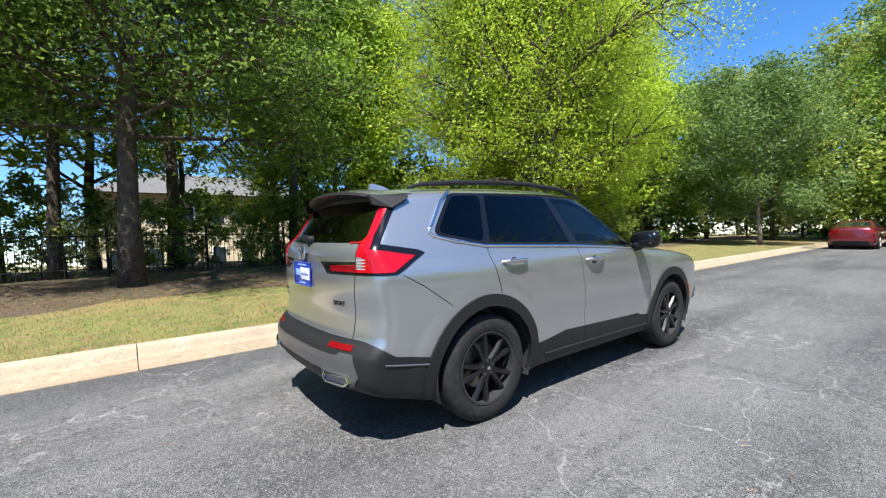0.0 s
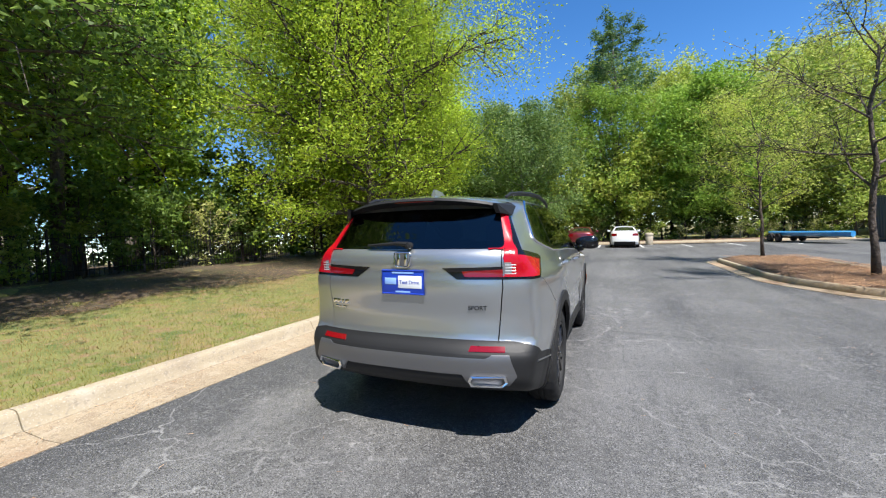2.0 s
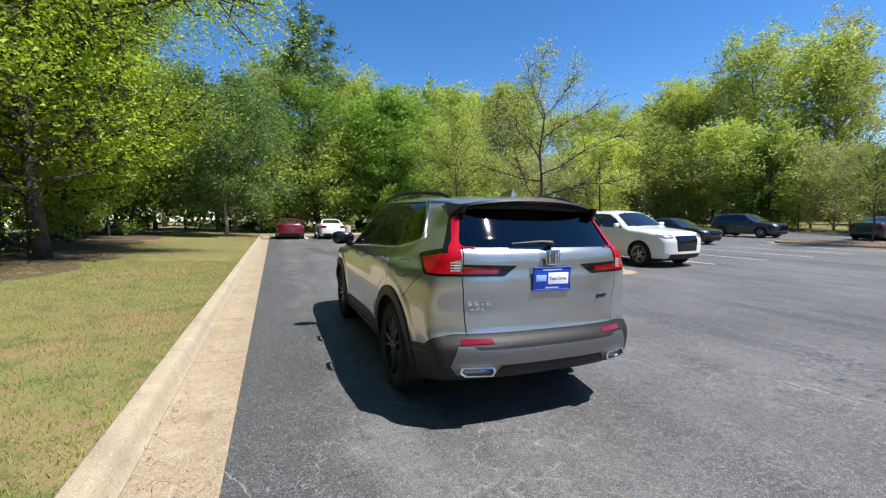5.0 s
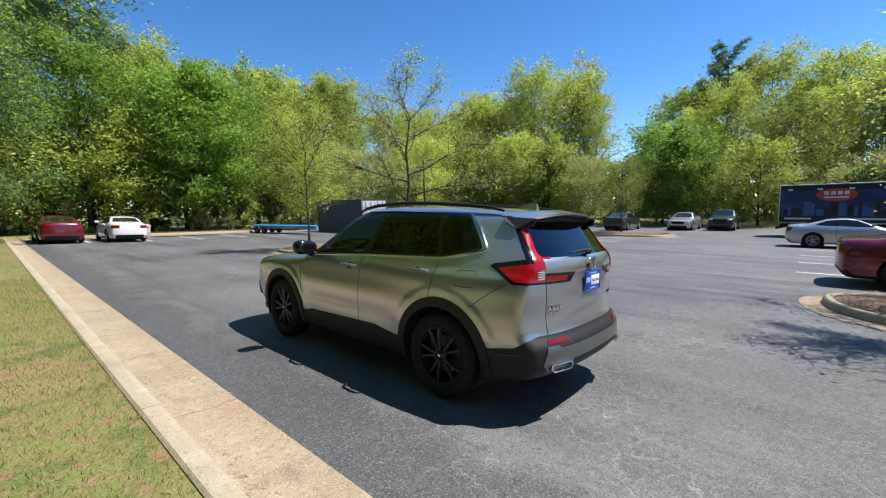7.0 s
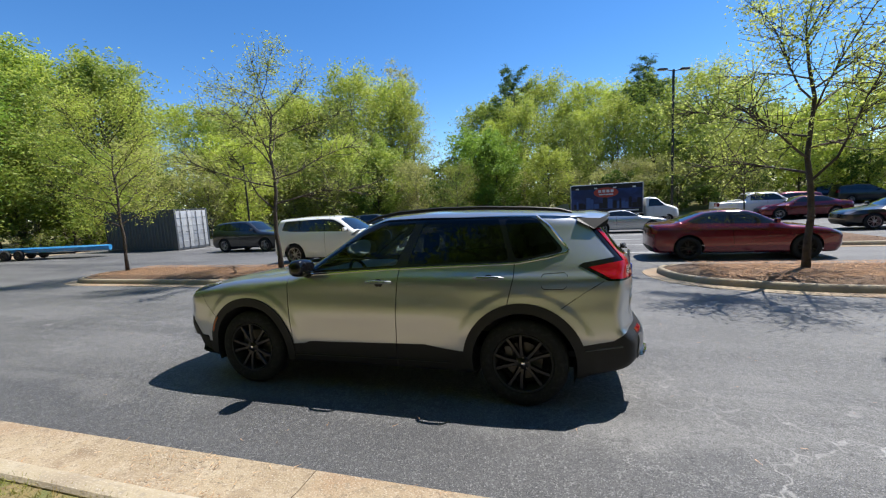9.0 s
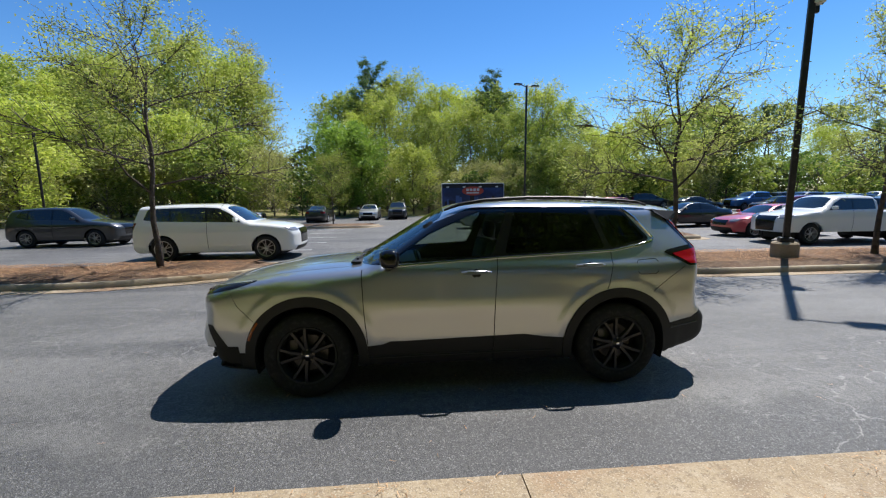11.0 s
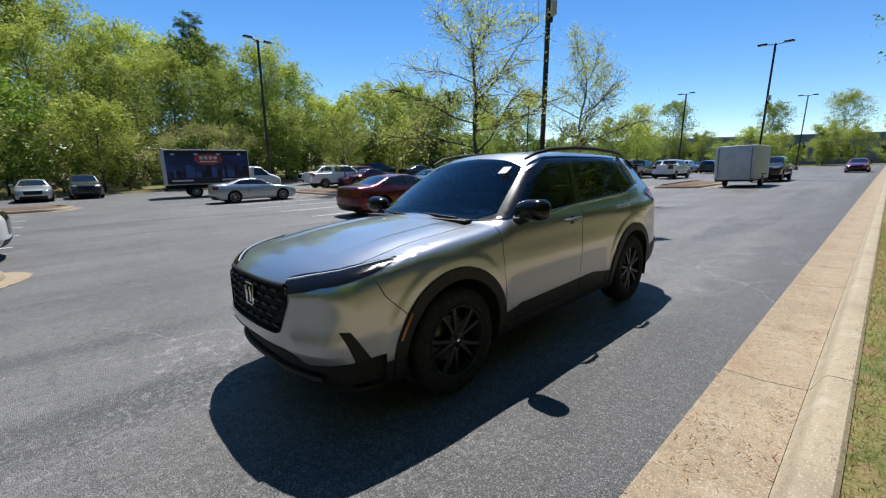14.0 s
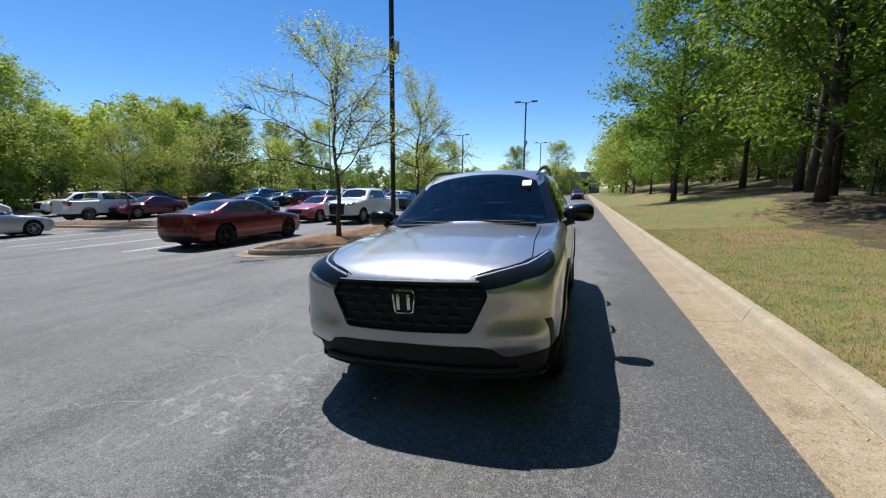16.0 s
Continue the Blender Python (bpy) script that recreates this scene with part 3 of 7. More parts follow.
def carve(bm, layer, poly, view, tag, where, only=None):
    """Cut poly into the skin, seen from the side ('xz'), from the end ('yz') or from above ('xy'), and mark the faces in it."""
    i, j = {"xz": (0, 2), "yz": (1, 2), "xy": (0, 1)}[view]
    lo = [min(p[0] for p in poly) - 0.08, min(p[1] for p in poly) - 0.08]
    hi = [max(p[0] for p in poly) + 0.08, max(p[1] for p in poly) + 0.08]
    near = [f for f in bm.faces if where(f.calc_center_median()) and any(lo[0] <= v.co[i] <= hi[0] and lo[1] <= v.co[j] <= hi[1] for v in f.verts)]
    for a in range(len(poly)):
        p, q = poly[a - 1], poly[a]
        t = Vector((q[0] - p[0], q[1] - p[1]))
        if t.length < 1e-6:
            continue
        t.normalize()
        co, no = Vector((0, 0, 0)), Vector((0, 0, 0))
        co[i], co[j] = p
        no[i], no[j] = -t.y, t.x
        es = {e for f in near for e in f.edges}
        vs = {v for f in near for v in f.verts}
        got = bmesh.ops.bisect_plane(bm, geom=list(near) + list(es) + list(vs), dist=1e-5, plane_co=co, plane_no=no)
        near = [g for g in got["geom"] if isinstance(g, bmesh.types.BMFace)]
    for f in near:
        c = f.calc_center_median()
        if inside(c[i], c[j], poly) and (only is None or f[layer] in only):
            f[layer] = tag


def peel(bm, layer, tag, mirror=False, push=0.0, both=False, keep=None):
    """The faces with that mark as (verts, faces); mirrored to the right side, or both halves in one mesh."""
    vs, fs, seen = [], [], {}
    tags = tag if isinstance(tag, tuple) else (tag,)
    for f in bm.faces:
        if f[layer] not in tags or (keep and not keep(f.calc_center_median())):
            continue
        q = []
        for v in f.verts:
            if v.index not in seen:
                seen[v.index] = len(vs)
                vs.append(v.co + v.normal * push)
            q.append(seen[v.index])
        fs.append(tuple(q))
    if both:
        n = len(vs)
        on = [abs(v.y) < 1e-4 for v in vs]
        m = [Vector((v.x, -v.y, v.z)) for v in vs]
        return vs + m, fs + [tuple(i if on[i] else i + n for i in q)[::-1] for q in fs]
    if mirror:
        return [Vector((v.x, -v.y, v.z)) for v in vs], [q[::-1] for q in fs]
    return vs, fs


def rim_part(vf, depth):
    """Give a skin patch thickness inwards along its open border."""
    vs, fs = vf
    bm = bmesh.new()
    bv = [bm.verts.new(v) for v in vs]
    for f in fs:
        try:
            bm.faces.new([bv[i] for i in f])
        except ValueError:
            pass
    bm.normal_update()
    border = [e for e in bm.edges if len(e.link_faces) == 1]
    if depth and border:
        got = bmesh.ops.extrude_edge_only(bm, edges=border)
        src = {}
        new_v = [g for g in got["geom"] if isinstance(g, bmesh.types.BMVert)]
        for v in new_v:
            src[v] = v.co.copy()
        nrm = {}
        for e in border:
            for v in e.verts:
                nrm[tuple(v.co)] = v.normal.copy()
        for v in new_v:
            n = nrm.get(tuple(v.co))
            if n is not None:
                v.co -= n * depth
    return bm


def wheel(parent, x, y, r=0.365, width=0.225, rim_r=0.243, rim=RIM, spokes=10, yaw=0, name="wheel", detail=True, seg=0):
    """A wheel with tyre, rim, spokes, hub cap and brake disc; its outer face looks to +y, or to -y on the right side."""
    s = 1 if y > 0 else -1
    hold = new(name)
    hold.parent = parent
    hold.location = (x, y, r)
    hold.rotation_euler = (0, 0, radians(yaw + (0 if s > 0 else 180)))
    w = width
    seg = seg or (56 if detail else 24)
    tp = [(rim_r - 0.004, -0.02), (rim_r + 0.012, 0.0), (rim_r + 0.03, 0.004), (r - 0.06, 0.008), (r - 0.022, -0.006), (r - 0.006, -0.022), (r, -0.04), (r, -0.085), (r - 0.008, -0.088), (r - 0.008, -0.094), (r, -0.097), (r, -w / 2 - 0.01), (r - 0.008, -w / 2 - 0.013), (r - 0.008, -w / 2 - 0.019), (r, -w / 2 - 0.022), (r, -w + 0.04), (r - 0.02, -w + 0.006), (rim_r, -w)]
    if seg <= 12:
        tp = tp[::3] + [tp[-1]]
    part("tyre", lathe(tp, seg), RUBBER, hold)
    rp = [(rim_r, -0.20), (rim_r - 0.02, -0.19), (rim_r - 0.022, -0.06), (rim_r - 0.014, -0.02), (rim_r - 0.012, -0.004), (rim_r + 0.003, 0.0), (rim_r + 0.006, -0.012)]
    part("rim", lathe(rp, seg), CABIN if rim is RIM else rim, hold)
    for i in range(spokes):
        pair = 2 * math.pi / (spokes // 2) * (i // 2)
        a = pair + (0.17 if i % 2 else -0.17)
        b = pair + (0.25 if i % 2 else -0.25)
        ca, sa, cb, sb = math.cos(a), math.sin(a), math.cos(b), math.sin(b)
        r0, r1 = 0.045, rim_r - 0.012
        h0, h1 = (0.024, 0.021) if detail else (0.017, 0.013)
        sec = []
        for rr, c, sn, h, out in ((r0, ca, sa, h0, -0.020), (r0 * 0.45 + r1 * 0.55, (ca + cb) / 2, (sa + sb) / 2, h0 * 0.85, -0.010), (r1, cb, sb, h1, -0.012)):
            for t, o in ((-h, out - 0.02), (-h * 0.5, out), (h * 0.5, out), (h, out - 0.02)):
                sec.append((rr * c - t * sn, o, rr * sn + t * c))
        fs = [(4 * k + e, 4 * k + e + 1, 4 * k + e + 5, 4 * k + e + 4) for k in range(2) for e in range(3)]
        part("spoke", (sec, fs), rim, hold)
    part("hub_cap", lathe([(0.0, -0.008), (0.026, -0.009), (0.034, -0.014), (0.062, -0.022), (0.066, -0.05)], min(seg, 24)), rim, hold)
    if detail:
        part("brake_disc", lathe([(0.06, -0.10), (0.155, -0.10), (0.158, -0.105), (0.158, -0.125)], 40), STEEL, hold)
        part("brake_caliper", boxed(0.125, -0.095, 0.05, 0.07, 0.05, 0.15, 0.012), STEEL, hold)
        for i in range(5):
            a = 2 * math.pi * i / 5 + 0.3
            part("wheel_nut", lathe([(0.0, -0.012), (0.008, -0.012), (0.009, -0.03)], 8), STEEL, hold).location = (0.048 * math.cos(a), 0, 0.048 * math.sin(a))
        part("emblem", boxed(0, -0.006, 0, 0.026, 0.004, 0.022, 0.002), CHROME, hold)
    part("barrel", lathe([(0.0, -0.17), (rim_r - 0.03, -0.17), (rim_r - 0.02, -0.16)], min(seg, 32)), CABIN, hold)
    return hold


def arc_poly(cx, cz, r0, r1, a0, a1, n=22):
    o = [(cx + r1 * math.cos(a0 + (a1 - a0) * i / n), cz + r1 * math.sin(a0 + (a1 - a0) * i / n)) for i in range(n + 1)]
    q = [(cx + r0 * math.cos(a1 + (a0 - a1) * i / n), cz + r0 * math.sin(a1 + (a0 - a1) * i / n)) for i in range(n + 1)]
    return o + q


def strip_poly(points, w):
    """A thin band along a broken line."""
    L, Rr = [], []
    for i, p in enumerate(points):
        a = Vector(points[max(i - 1, 0)])
        b = Vector(points[min(i + 1, len(points) - 1)])
        t = (b - a).normalized()
        n = Vector((-t.y, t.x)) * w / 2
        L.append((p[0] + n.x, p[1] + n.y))
        Rr.append((p[0] - n.x, p[1] - n.y))
    return L + Rr[::-1]


# ---- the silver car ----
def crossover():
    car = thing("sport_utility_vehicle", "silver metallic crossover with black cladding and wheels on the drive", "car", at=Matrix.Rotation(radians(3.0), 4, "X"))

    def swell(x, z):
        # shoulder over the rear wheel, hollow lower doors
        hollow = -0.013 * np.exp(-((z - 0.60) / 0.10) ** 2) * ramp(x, -1.0, -0.6) * ramp(-x, -1.0, -0.6)
        hip = 0.020 * np.exp(-((z - 0.98) / 0.11) ** 2) * np.exp(-((x + 1.45) / 0.55) ** 2)
        wing = 0.015 * np.exp(-((z - 0.92) / 0.10) ** 2) * np.exp(-((x - 1.45) / 0.5) ** 2)
        d = np.minimum(np.hypot(x - 1.35, z - 0.365), np.hypot(x + 1.35, z - 0.365))
        brow = 0.007 * ramp(-d, -0.615, -0.565)
        up = -0.05 * ramp(z, 1.1, 1.5) * ramp(-x, 1.2, 2.1)
        return hollow + hip + wing + brow + up

    def chin(y, z):
        # wedge beside the fin, hollow under the lamp
        return ramp(y, 0.42, 0.58) * (0.014 * np.exp(-((z - 0.54) / 0.07) ** 2) - 0.006 * np.exp(-((z - 0.70) / 0.09) ** 2))

    def creases(x, y):
        # two raised lines along the bonnet
        return 0.011 * (ramp(y, 0.43, 0.50) - ramp(y, 0.58, 0.76)) * ramp(x, 0.98, 1.2) * ramp(-x, -2.15, -1.7)

    b = Body(
        top=[(-2.6, 1.55), (-2.1, 1.585), (-1.6, 1.625), (-1.0, 1.655), (-0.4, 1.662), (0.0, 1.640), (0.2, 1.575), (0.95, 1.130), (1.2, 1.110), (1.6, 1.070), (1.98, 1.010), (2.16, 0.965), (2.27, 0.915), (2.37, 0.84), (2.5, 0.70)],
        plan=[(-2.6, 0.75), (-2.1, 0.865), (-1.6, 0.916), (-1.0, 0.922), (0.0, 0.920), (1.0, 0.920), (1.5, 0.915), (1.95, 0.892), (2.2, 0.845), (2.45, 0.77)],
        cross=[(0.2, -0.07), (0.45, -0.018), (0.6, 0.0), (0.80, 0.0), (0.92, -0.012), (1.04, -0.018), (1.085, -0.030), (1.11, -0.052), (1.16, -0.070), (1.2, -0.088), (1.56, -0.255), (1.72, -0.40)],
        front=[(0.2, 2.15), (0.28, 2.28), (0.45, 2.345), (0.52, 2.36), (0.62, 2.35), (0.80, 2.345), (0.87, 2.34), (0.93, 2.295), (1.02, 2.15), (1.1, 2.0), (1.7, 1.65)],
        rear=[(0.2, -2.100), (0.32, -2.260), (0.42, -2.335), (0.57, -2.340), (0.62, -2.305), (0.66, -2.265), (0.80, -2.250), (0.95, -2.270), (1.04, -2.265), (1.08, -2.250), (1.15, -2.255), (1.22, -2.230), (1.26, -2.170), (1.48, -2.010), (1.56, -1.950), (1.7, -1.880)],
        bow=(0.25, 0.20), soft=(0.09, 0.075), extra=swell, tuck=0.11, sweep=0.10, nose=chin, hood=creases)
    bm = b.half(0.028)
    tag = bm.faces.layers.int.new("tag")
    BODY, GAP, PANE_F, PANE_R, PANE_Q, WIND, BACK, CL, SKID, LAMP, CLEAR, GRILLE, HEAD, INTAKE, FRAME, ARCH, HOLE, DOWN, ARM, REFL, BUMP, FUEL = range(22)
    side_l = lambda c: c.y > 0.45
    anywhere = lambda c: True
    # cladding below, then arches, then holes for the wheels
    sill = [(-0.88, 0.1), (-0.88, 0.44), (-0.70, 0.455), (-0.50, 0.487), (-0.2, 0.480), (0.55, 0.462), (0.66, 0.462), (0.72, 0.438), (0.95, 0.42), (0.95, 0.1)]
    carve(bm, tag, sill, "xz", CL, side_l)
    tail_clad = [(-1.80, 0.1), (-1.80, 0.53), (-1.88, 0.545), (-2.05, 0.575), (-2.18, 0.66), (-2.28, 0.665), (-2.5, 0.632), (-2.5, 0.1)]
    carve(bm, tag, tail_clad, "xz", CL, lambda c: c.x < -1.7)
    nose_clad = [(1.72, 0.1), (1.72, 0.40), (1.90, 0.40), (1.975, 0.415), (2.115, 0.640), (2.165, 0.645), (2.085, 0.43), (2.12, 0.40), (2.6, 0.40), (2.6, 0.1)]
    carve(bm, tag, nose_clad, "xz", CL, lambda c: c.x > 1.6 and c.y > 0.62)
    low = [(-0.9, 0.1), (0.9, 0.1), (0.9, 0.46), (0.80, 0.452), (0.625, 0.430), (0.585, 0.440), (0.53, 0.484), (0.45, 0.497), (-0.9, 0.503)]
    carve(bm, tag, low, "yz", INTAKE, lambda c: c.x > 1.9)
    for f in bm.faces:
        if f.calc_center_median().z < 0.26:
            f[tag] = CL
    for cx in (-1.35, 1.35):
        carve(bm, tag, arc_poly(cx, 0.365, 0.2, 0.505, radians(-14), radians(194), 30), "xz", ARCH, side_l)
        carve(bm, tag, arc_poly(cx, 0.365, 0.0, 0.425, radians(-40), radians(220), 30), "xz", HOLE, lambda c: c.y > 0.40 and c.z < 1.0)
    for f in bm.faces:
        c = f.calc_center_median()
        if 0.40 < c.y and min(math.hypot(c.x - 1.35, c.z - 0.365), math.hypot(c.x + 1.35, c.z - 0.365)) < 0.425:
            f[tag] = HOLE
    # windows, inside a black surround with a bright lower edge
    dlo = rounded([(0.93, 1.100), (-0.30, 1.160), (-1.30, 1.195), (-1.70, 1.275), (-1.47, 1.560), (-0.55, 1.592), (-0.08, 1.588), (0.46, 1.375)], 0.06, 4)
    carve(bm, tag, dlo, "xz", FRAME, lambda c: c.y > 0.4 and c.z > 1.0)
    carve(bm, tag, rounded([(0.66, 1.130), (-0.235, 1.178), (-0.395, 1.560), (-0.13, 1.552), (0.33, 1.36)], 0.03), "xz", PANE_F, lambda c: c.y > 0.4 and c.z > 1.0)
    carve(bm, tag, rounded([(-0.345, 1.184), (-1.245, 1.215), (-1.150, 1.555), (-0.470, 1.565)], 0.03), "xz", PANE_R, lambda c: c.y > 0.4 and c.z > 1.0)
    carve(bm, tag, rounded([(-1.300, 1.218), (-1.655, 1.288), (-1.455, 1.540), (-1.200, 1.552)], 0.05), "xz", PANE_Q, lambda c: c.y > 0.4 and c.z > 1.0)
    # windscreen and rear window
    carve(bm, tag, [(0.93, -0.1), (0.93, 0.40), (0.86, 0.64), (0.76, 0.735), (0.20, 0.585), (0.155, 0.40), (0.14, -0.1)], "xy", WIND, lambda c: c.z > 1.08 and 0.05 < c.x < 1.1)
    carve(bm, tag, rounded([(-0.3, 1.235), (0.655, 1.235), (0.575, 1.50), (-0.3, 1.515)], 0.04), "yz", BACK, lambda c: c.x < -1.9 and c.z > 1.15)
    # tail lamp: blade up the pillar, wedge round the corner, arm on the tailgate
    lampo = [(-1.865, 1.50), (-1.96, 1.50), (-2.245, 1.215), (-2.5, 1.215), (-2.5, 1.045), (-2.02, 1.045), (-1.80, 1.165), (-1.835, 1.185), (-2.075, 1.225)]
    carve(bm, tag, lampo, "xz", DOWN, lambda c: c.x < -1.7 and c.y > (0.655 if c.z < 1.23 else 0.54), (BODY,))
    carve(bm, tag, [(-1.925, 1.475), (-1.955, 1.475), (-2.27, 1.17), (-2.5, 1.17), (-2.5, 1.06), (-2.04, 1.06), (-1.875, 1.15), (-2.135, 1.195)], "xz", LAMP, lambda c: c.x < -1.7 and c.y > (0.655 if c.z < 1.23 else 0.54), (DOWN,))
    carve(bm, tag, [(0.66, 1.150), (0.700, 1.150), (0.706, 1.088), (0.66, 1.078)], "yz", CLEAR, lambda c: c.x < -2.0, (LAMP, DOWN))
    carve(bm, tag, [(0.27, 1.115), (0.652, 1.125), (0.652, 1.045), (0.37, 1.045)], "yz", DOWN, lambda c: c.x < -2.1)
    carve(bm, tag, [(0.40, 1.095), (0.652, 1.108), (0.652, 1.060), (0.42, 1.060)], "yz", ARM, lambda c: c.x < -2.1, (DOWN,))
    # rear bumper: dark upper strip, silver skid band, reflectors
    carve(bm, tag, [(-0.1, 0.465), (-0.1, 0.565), (0.56, 0.565), (0.60, 0.585), (0.70, 0.585), (0.745, 0.46), (0.70, 0.405), (0.46, 0.405), (0.42, 0.465)], "yz", SKID, lambda c: c.x < -2.1, (CL,))
    carve(bm, tag, [(0.455, 0.600), (0.675, 0.600), (0.670, 0.630), (0.465, 0.630)], "yz", REFL, lambda c: c.x < -2.1)
    # nose: grille, headlamp, slot beside the fog blade
    carve(bm, tag, rounded([(-0.2, 0.862), (0.475, 0.862), (0.515, 0.805), (0.405, 0.582), (-0.2, 0.570)], 0.03), "yz", GRILLE, lambda c: c.x > 1.9 and c.z < 0.9)
    carve(bm, tag, [(1.74, 1.06), (1.755, 0.995), (1.834, 0.968), (1.953, 0.935), (2.05, 0.917), (2.199, 0.882), (2.302, 0.830), (2.5, 0.73), (2.5, 1.06)], "xz", HEAD, lambda c: c.x > 1.5 and c.y > 0.38, (BODY,))
    carve(bm, tag, [(2.6, 0.0), (2.30, 0.30), (2.258, 0.405), (2.135, 0.602), (2.055, 0.681), (1.958, 0.735), (1.77, 0.806), (1.70, 0.83), (1.5, 0.83), (1.5, 0.0)], "xy", BODY, lambda c: c.x > 1.5 and c.z > 0.86, (HEAD,))
    carve(bm, tag, [(0.0, 0.6), (0.435, 0.6), (0.435, 1.1), (0.0, 1.1)], "yz", BODY, lambda c: c.x > 1.9, (HEAD,))
    # shut lines
    g = 0.007
    carve(bm, tag, strip_poly([(0.885, 1.07), (0.872, 0.75), (0.845, 0.44)], g), "xz", GAP, side_l, (BODY,))
    carve(bm, tag, strip_poly([(-0.275, 1.165), (-0.245, 0.8), (-0.225, 0.20)], g), "xz", GAP, side_l, (BODY, CL, FRAME))
    carve(bm, tag, strip_poly([(-1.295, 1.20), (-1.290, 1.08), (-1.235, 0.86)], g), "xz", GAP, side_l, (BODY, FRAME))
    carve(bm, tag, strip_poly([(-1.235, 0.885), (-1.0, 0.70)], 0.003), "xz", GAP, side_l, (HOLE,))
    carve(bm, tag, strip_poly([(0.640, 1.235), (0.655, 1.0), (0.635, 0.80), (0.625, 0.66), (0.600, 0.632), (-0.1, 0.628)], g), "yz", GAP, lambda c: c.x < -2.0, (BODY,))
    carve(bm, tag, strip_poly([(-1.66, 0.83), (-1.85, 0.965), (-1.985, 1.045)], 0.005), "xz", GAP, side_l, (BODY,))
    carve(bm, tag, strip_poly([(0.93, 0.69), (1.3, 0.700), (1.6, 0.703), (1.955, 0.728), (2.055, 0.675), (2.135, 0.597), (2.256, 0.402)], g), "xy", GAP, lambda c: c.z > 0.86 and c.x > 0.9, (BODY,))
    carve(bm, tag, strip_poly([(1.72, 0.62), (1.90, 0.80), (1.95, 0.90)], 0.005), "xz", GAP, side_l, (BODY,))
    bm.normal_update()
    bm.verts.index_update()
    part("body", rim_part(peel(bm, tag, BODY, both=True), 0.006), SILVER, car, "silver metallic painted steel")
    part("lining", peel(bm, tag, (BODY, GAP, FRAME, LAMP, DOWN, HEAD, ARM), push=-0.022, both=True, keep=lambda c: c.z > 0.98 and c.x < 0.95), CABIN, car)
    part("lower_cladding", rim_part(peel(bm, tag, (CL,), push=0.004, both=True), 0.012), CLAD, car, "black textured plastic cladding")
    part("skid_band", rim_part(peel(bm, tag, SKID, push=0.012, both=True), 0.02), GREY_TRIM, car, "dark silver bumper band")
    part("lower_intake", rim_part(peel(bm, tag, INTAKE, push=-0.030, both=True), -0.035), CABIN, car, "black lower intake")
    part("windscreen", peel(bm, tag, WIND, push=0.001, both=True), SCREEN, car)
    part("rear_window", peel(bm, tag, BACK, push=0.001, both=True), PANE_BACK, car, "dark tinted rear glass")
    grille = part("grille", rim_part(peel(bm, tag, GRILLE, push=-0.030, both=True), -0.04), CABIN, car, "black honeycomb grille")
    for mir in (False, True):
        for front in (True, False):
            part("wheel_arch", rim_part(peel(bm, tag, ARCH, mir, push=0.012, keep=lambda c: (c.x > 0) == front), 0.03), CLAD, car, "black plastic wheel arch")
        part("window_frame", peel(bm, tag, FRAME, mir, push=0.001), GLOSS_BLACK, car)
        for nm, tg, mt in (("front_window", PANE_F, PANE_FRONT), ("rear_door_window", PANE_R, PANE), ("quarter_window", PANE_Q, PANE)):
            part(nm, peel(bm, tag, tg, mir, push=0.002), mt, car)
        lamp = part("tail_lamp", rim_part(peel(bm, tag, DOWN, mir, push=0.003), 0.01), GLOSS_BLACK, car)
        part("red_lens", rim_part(peel(bm, tag, LAMP, mir, push=0.009), 0.01), RED_LENS, lamp)
        part("red_arm", rim_part(peel(bm, tag, ARM, mir, push=0.007), 0.01), RED_DARK, lamp)
        part("clear_lens", rim_part(peel(bm, tag, CLEAR, mir, push=0.010), 0.01), CLEAR_LENS, lamp)
        part("headlamp", rim_part(peel(bm, tag, HEAD, mir, push=0.003), 0.01), HEAD_BLACK, car, "slim dark headlamp")
        part("reflector", rim_part(peel(bm, tag, REFL, mir, push=0.008), 0.01), RED_DARK, car)
    return car, b, bm, tag


silver_car, SB, SBM, STAG = crossover()
for sx in (-1.35, 1.35):
    for sy in (0.905, -0.905):
        wheel(silver_car, sx, sy)


def mirror_y(vf):
    return [Vector((v[0], -v[1], v[2])) for v in vf[0]], [tuple(q)[::-1] for q in vf[1]]


def skin_y(x, z):
    """Half width of the silver car's side."""
    return float(SB.side(np.array([x]), np.array([z]))[0])


def onto(x, y, z, out=0.0):
    """The point of the silver car's skin on the way from its middle out to the given point."""
    p = np.array([[x, y, z]])
    q = np.array([[min(max(x, -1.5), 1.5), 0.0, 0.75]])
    lo, hi = 0.0, 1.6
    for _ in range(30):
        mid = (lo + hi) / 2
        if SB.value(q + (p - q) * mid)[0] > 0:
            hi = mid
        else:
            lo = mid
    d = (p - q)[0] / np.linalg.norm(p - q)
    return tuple((q + (p - q) * lo)[0] + d * out)


def tail_x(y, z):
    """Where the silver car's tail lies at that place."""
    return float(SB.rear(z)) + SB.bow[1] * (abs(y) / SB.w) ** 3 - 0.002


def seat(parent, name, x, y, w, head=True):
    hold = new(name)
    hold.parent = parent
    hold.location = (x, y, 0)
    bm = boxed(0.12, 0, 0.62, 0.52, w, 0.16, 0.05)
    part("cushion", bm, SEAT, hold)
    part("backrest", boxed(0, 0, 0, 0.14, w, 0.62, 0.06, m=pose(-0.20, 0, 0.95, 0, -14, 0)), SEAT, hold)
    if head:
        part("headrest", boxed(0, 0, 0, 0.10, min(w * 0.55, 0.27), 0.19, 0.045, m=pose(-0.31, 0, 1.35, 0, -8, 0)), SEAT, hold)


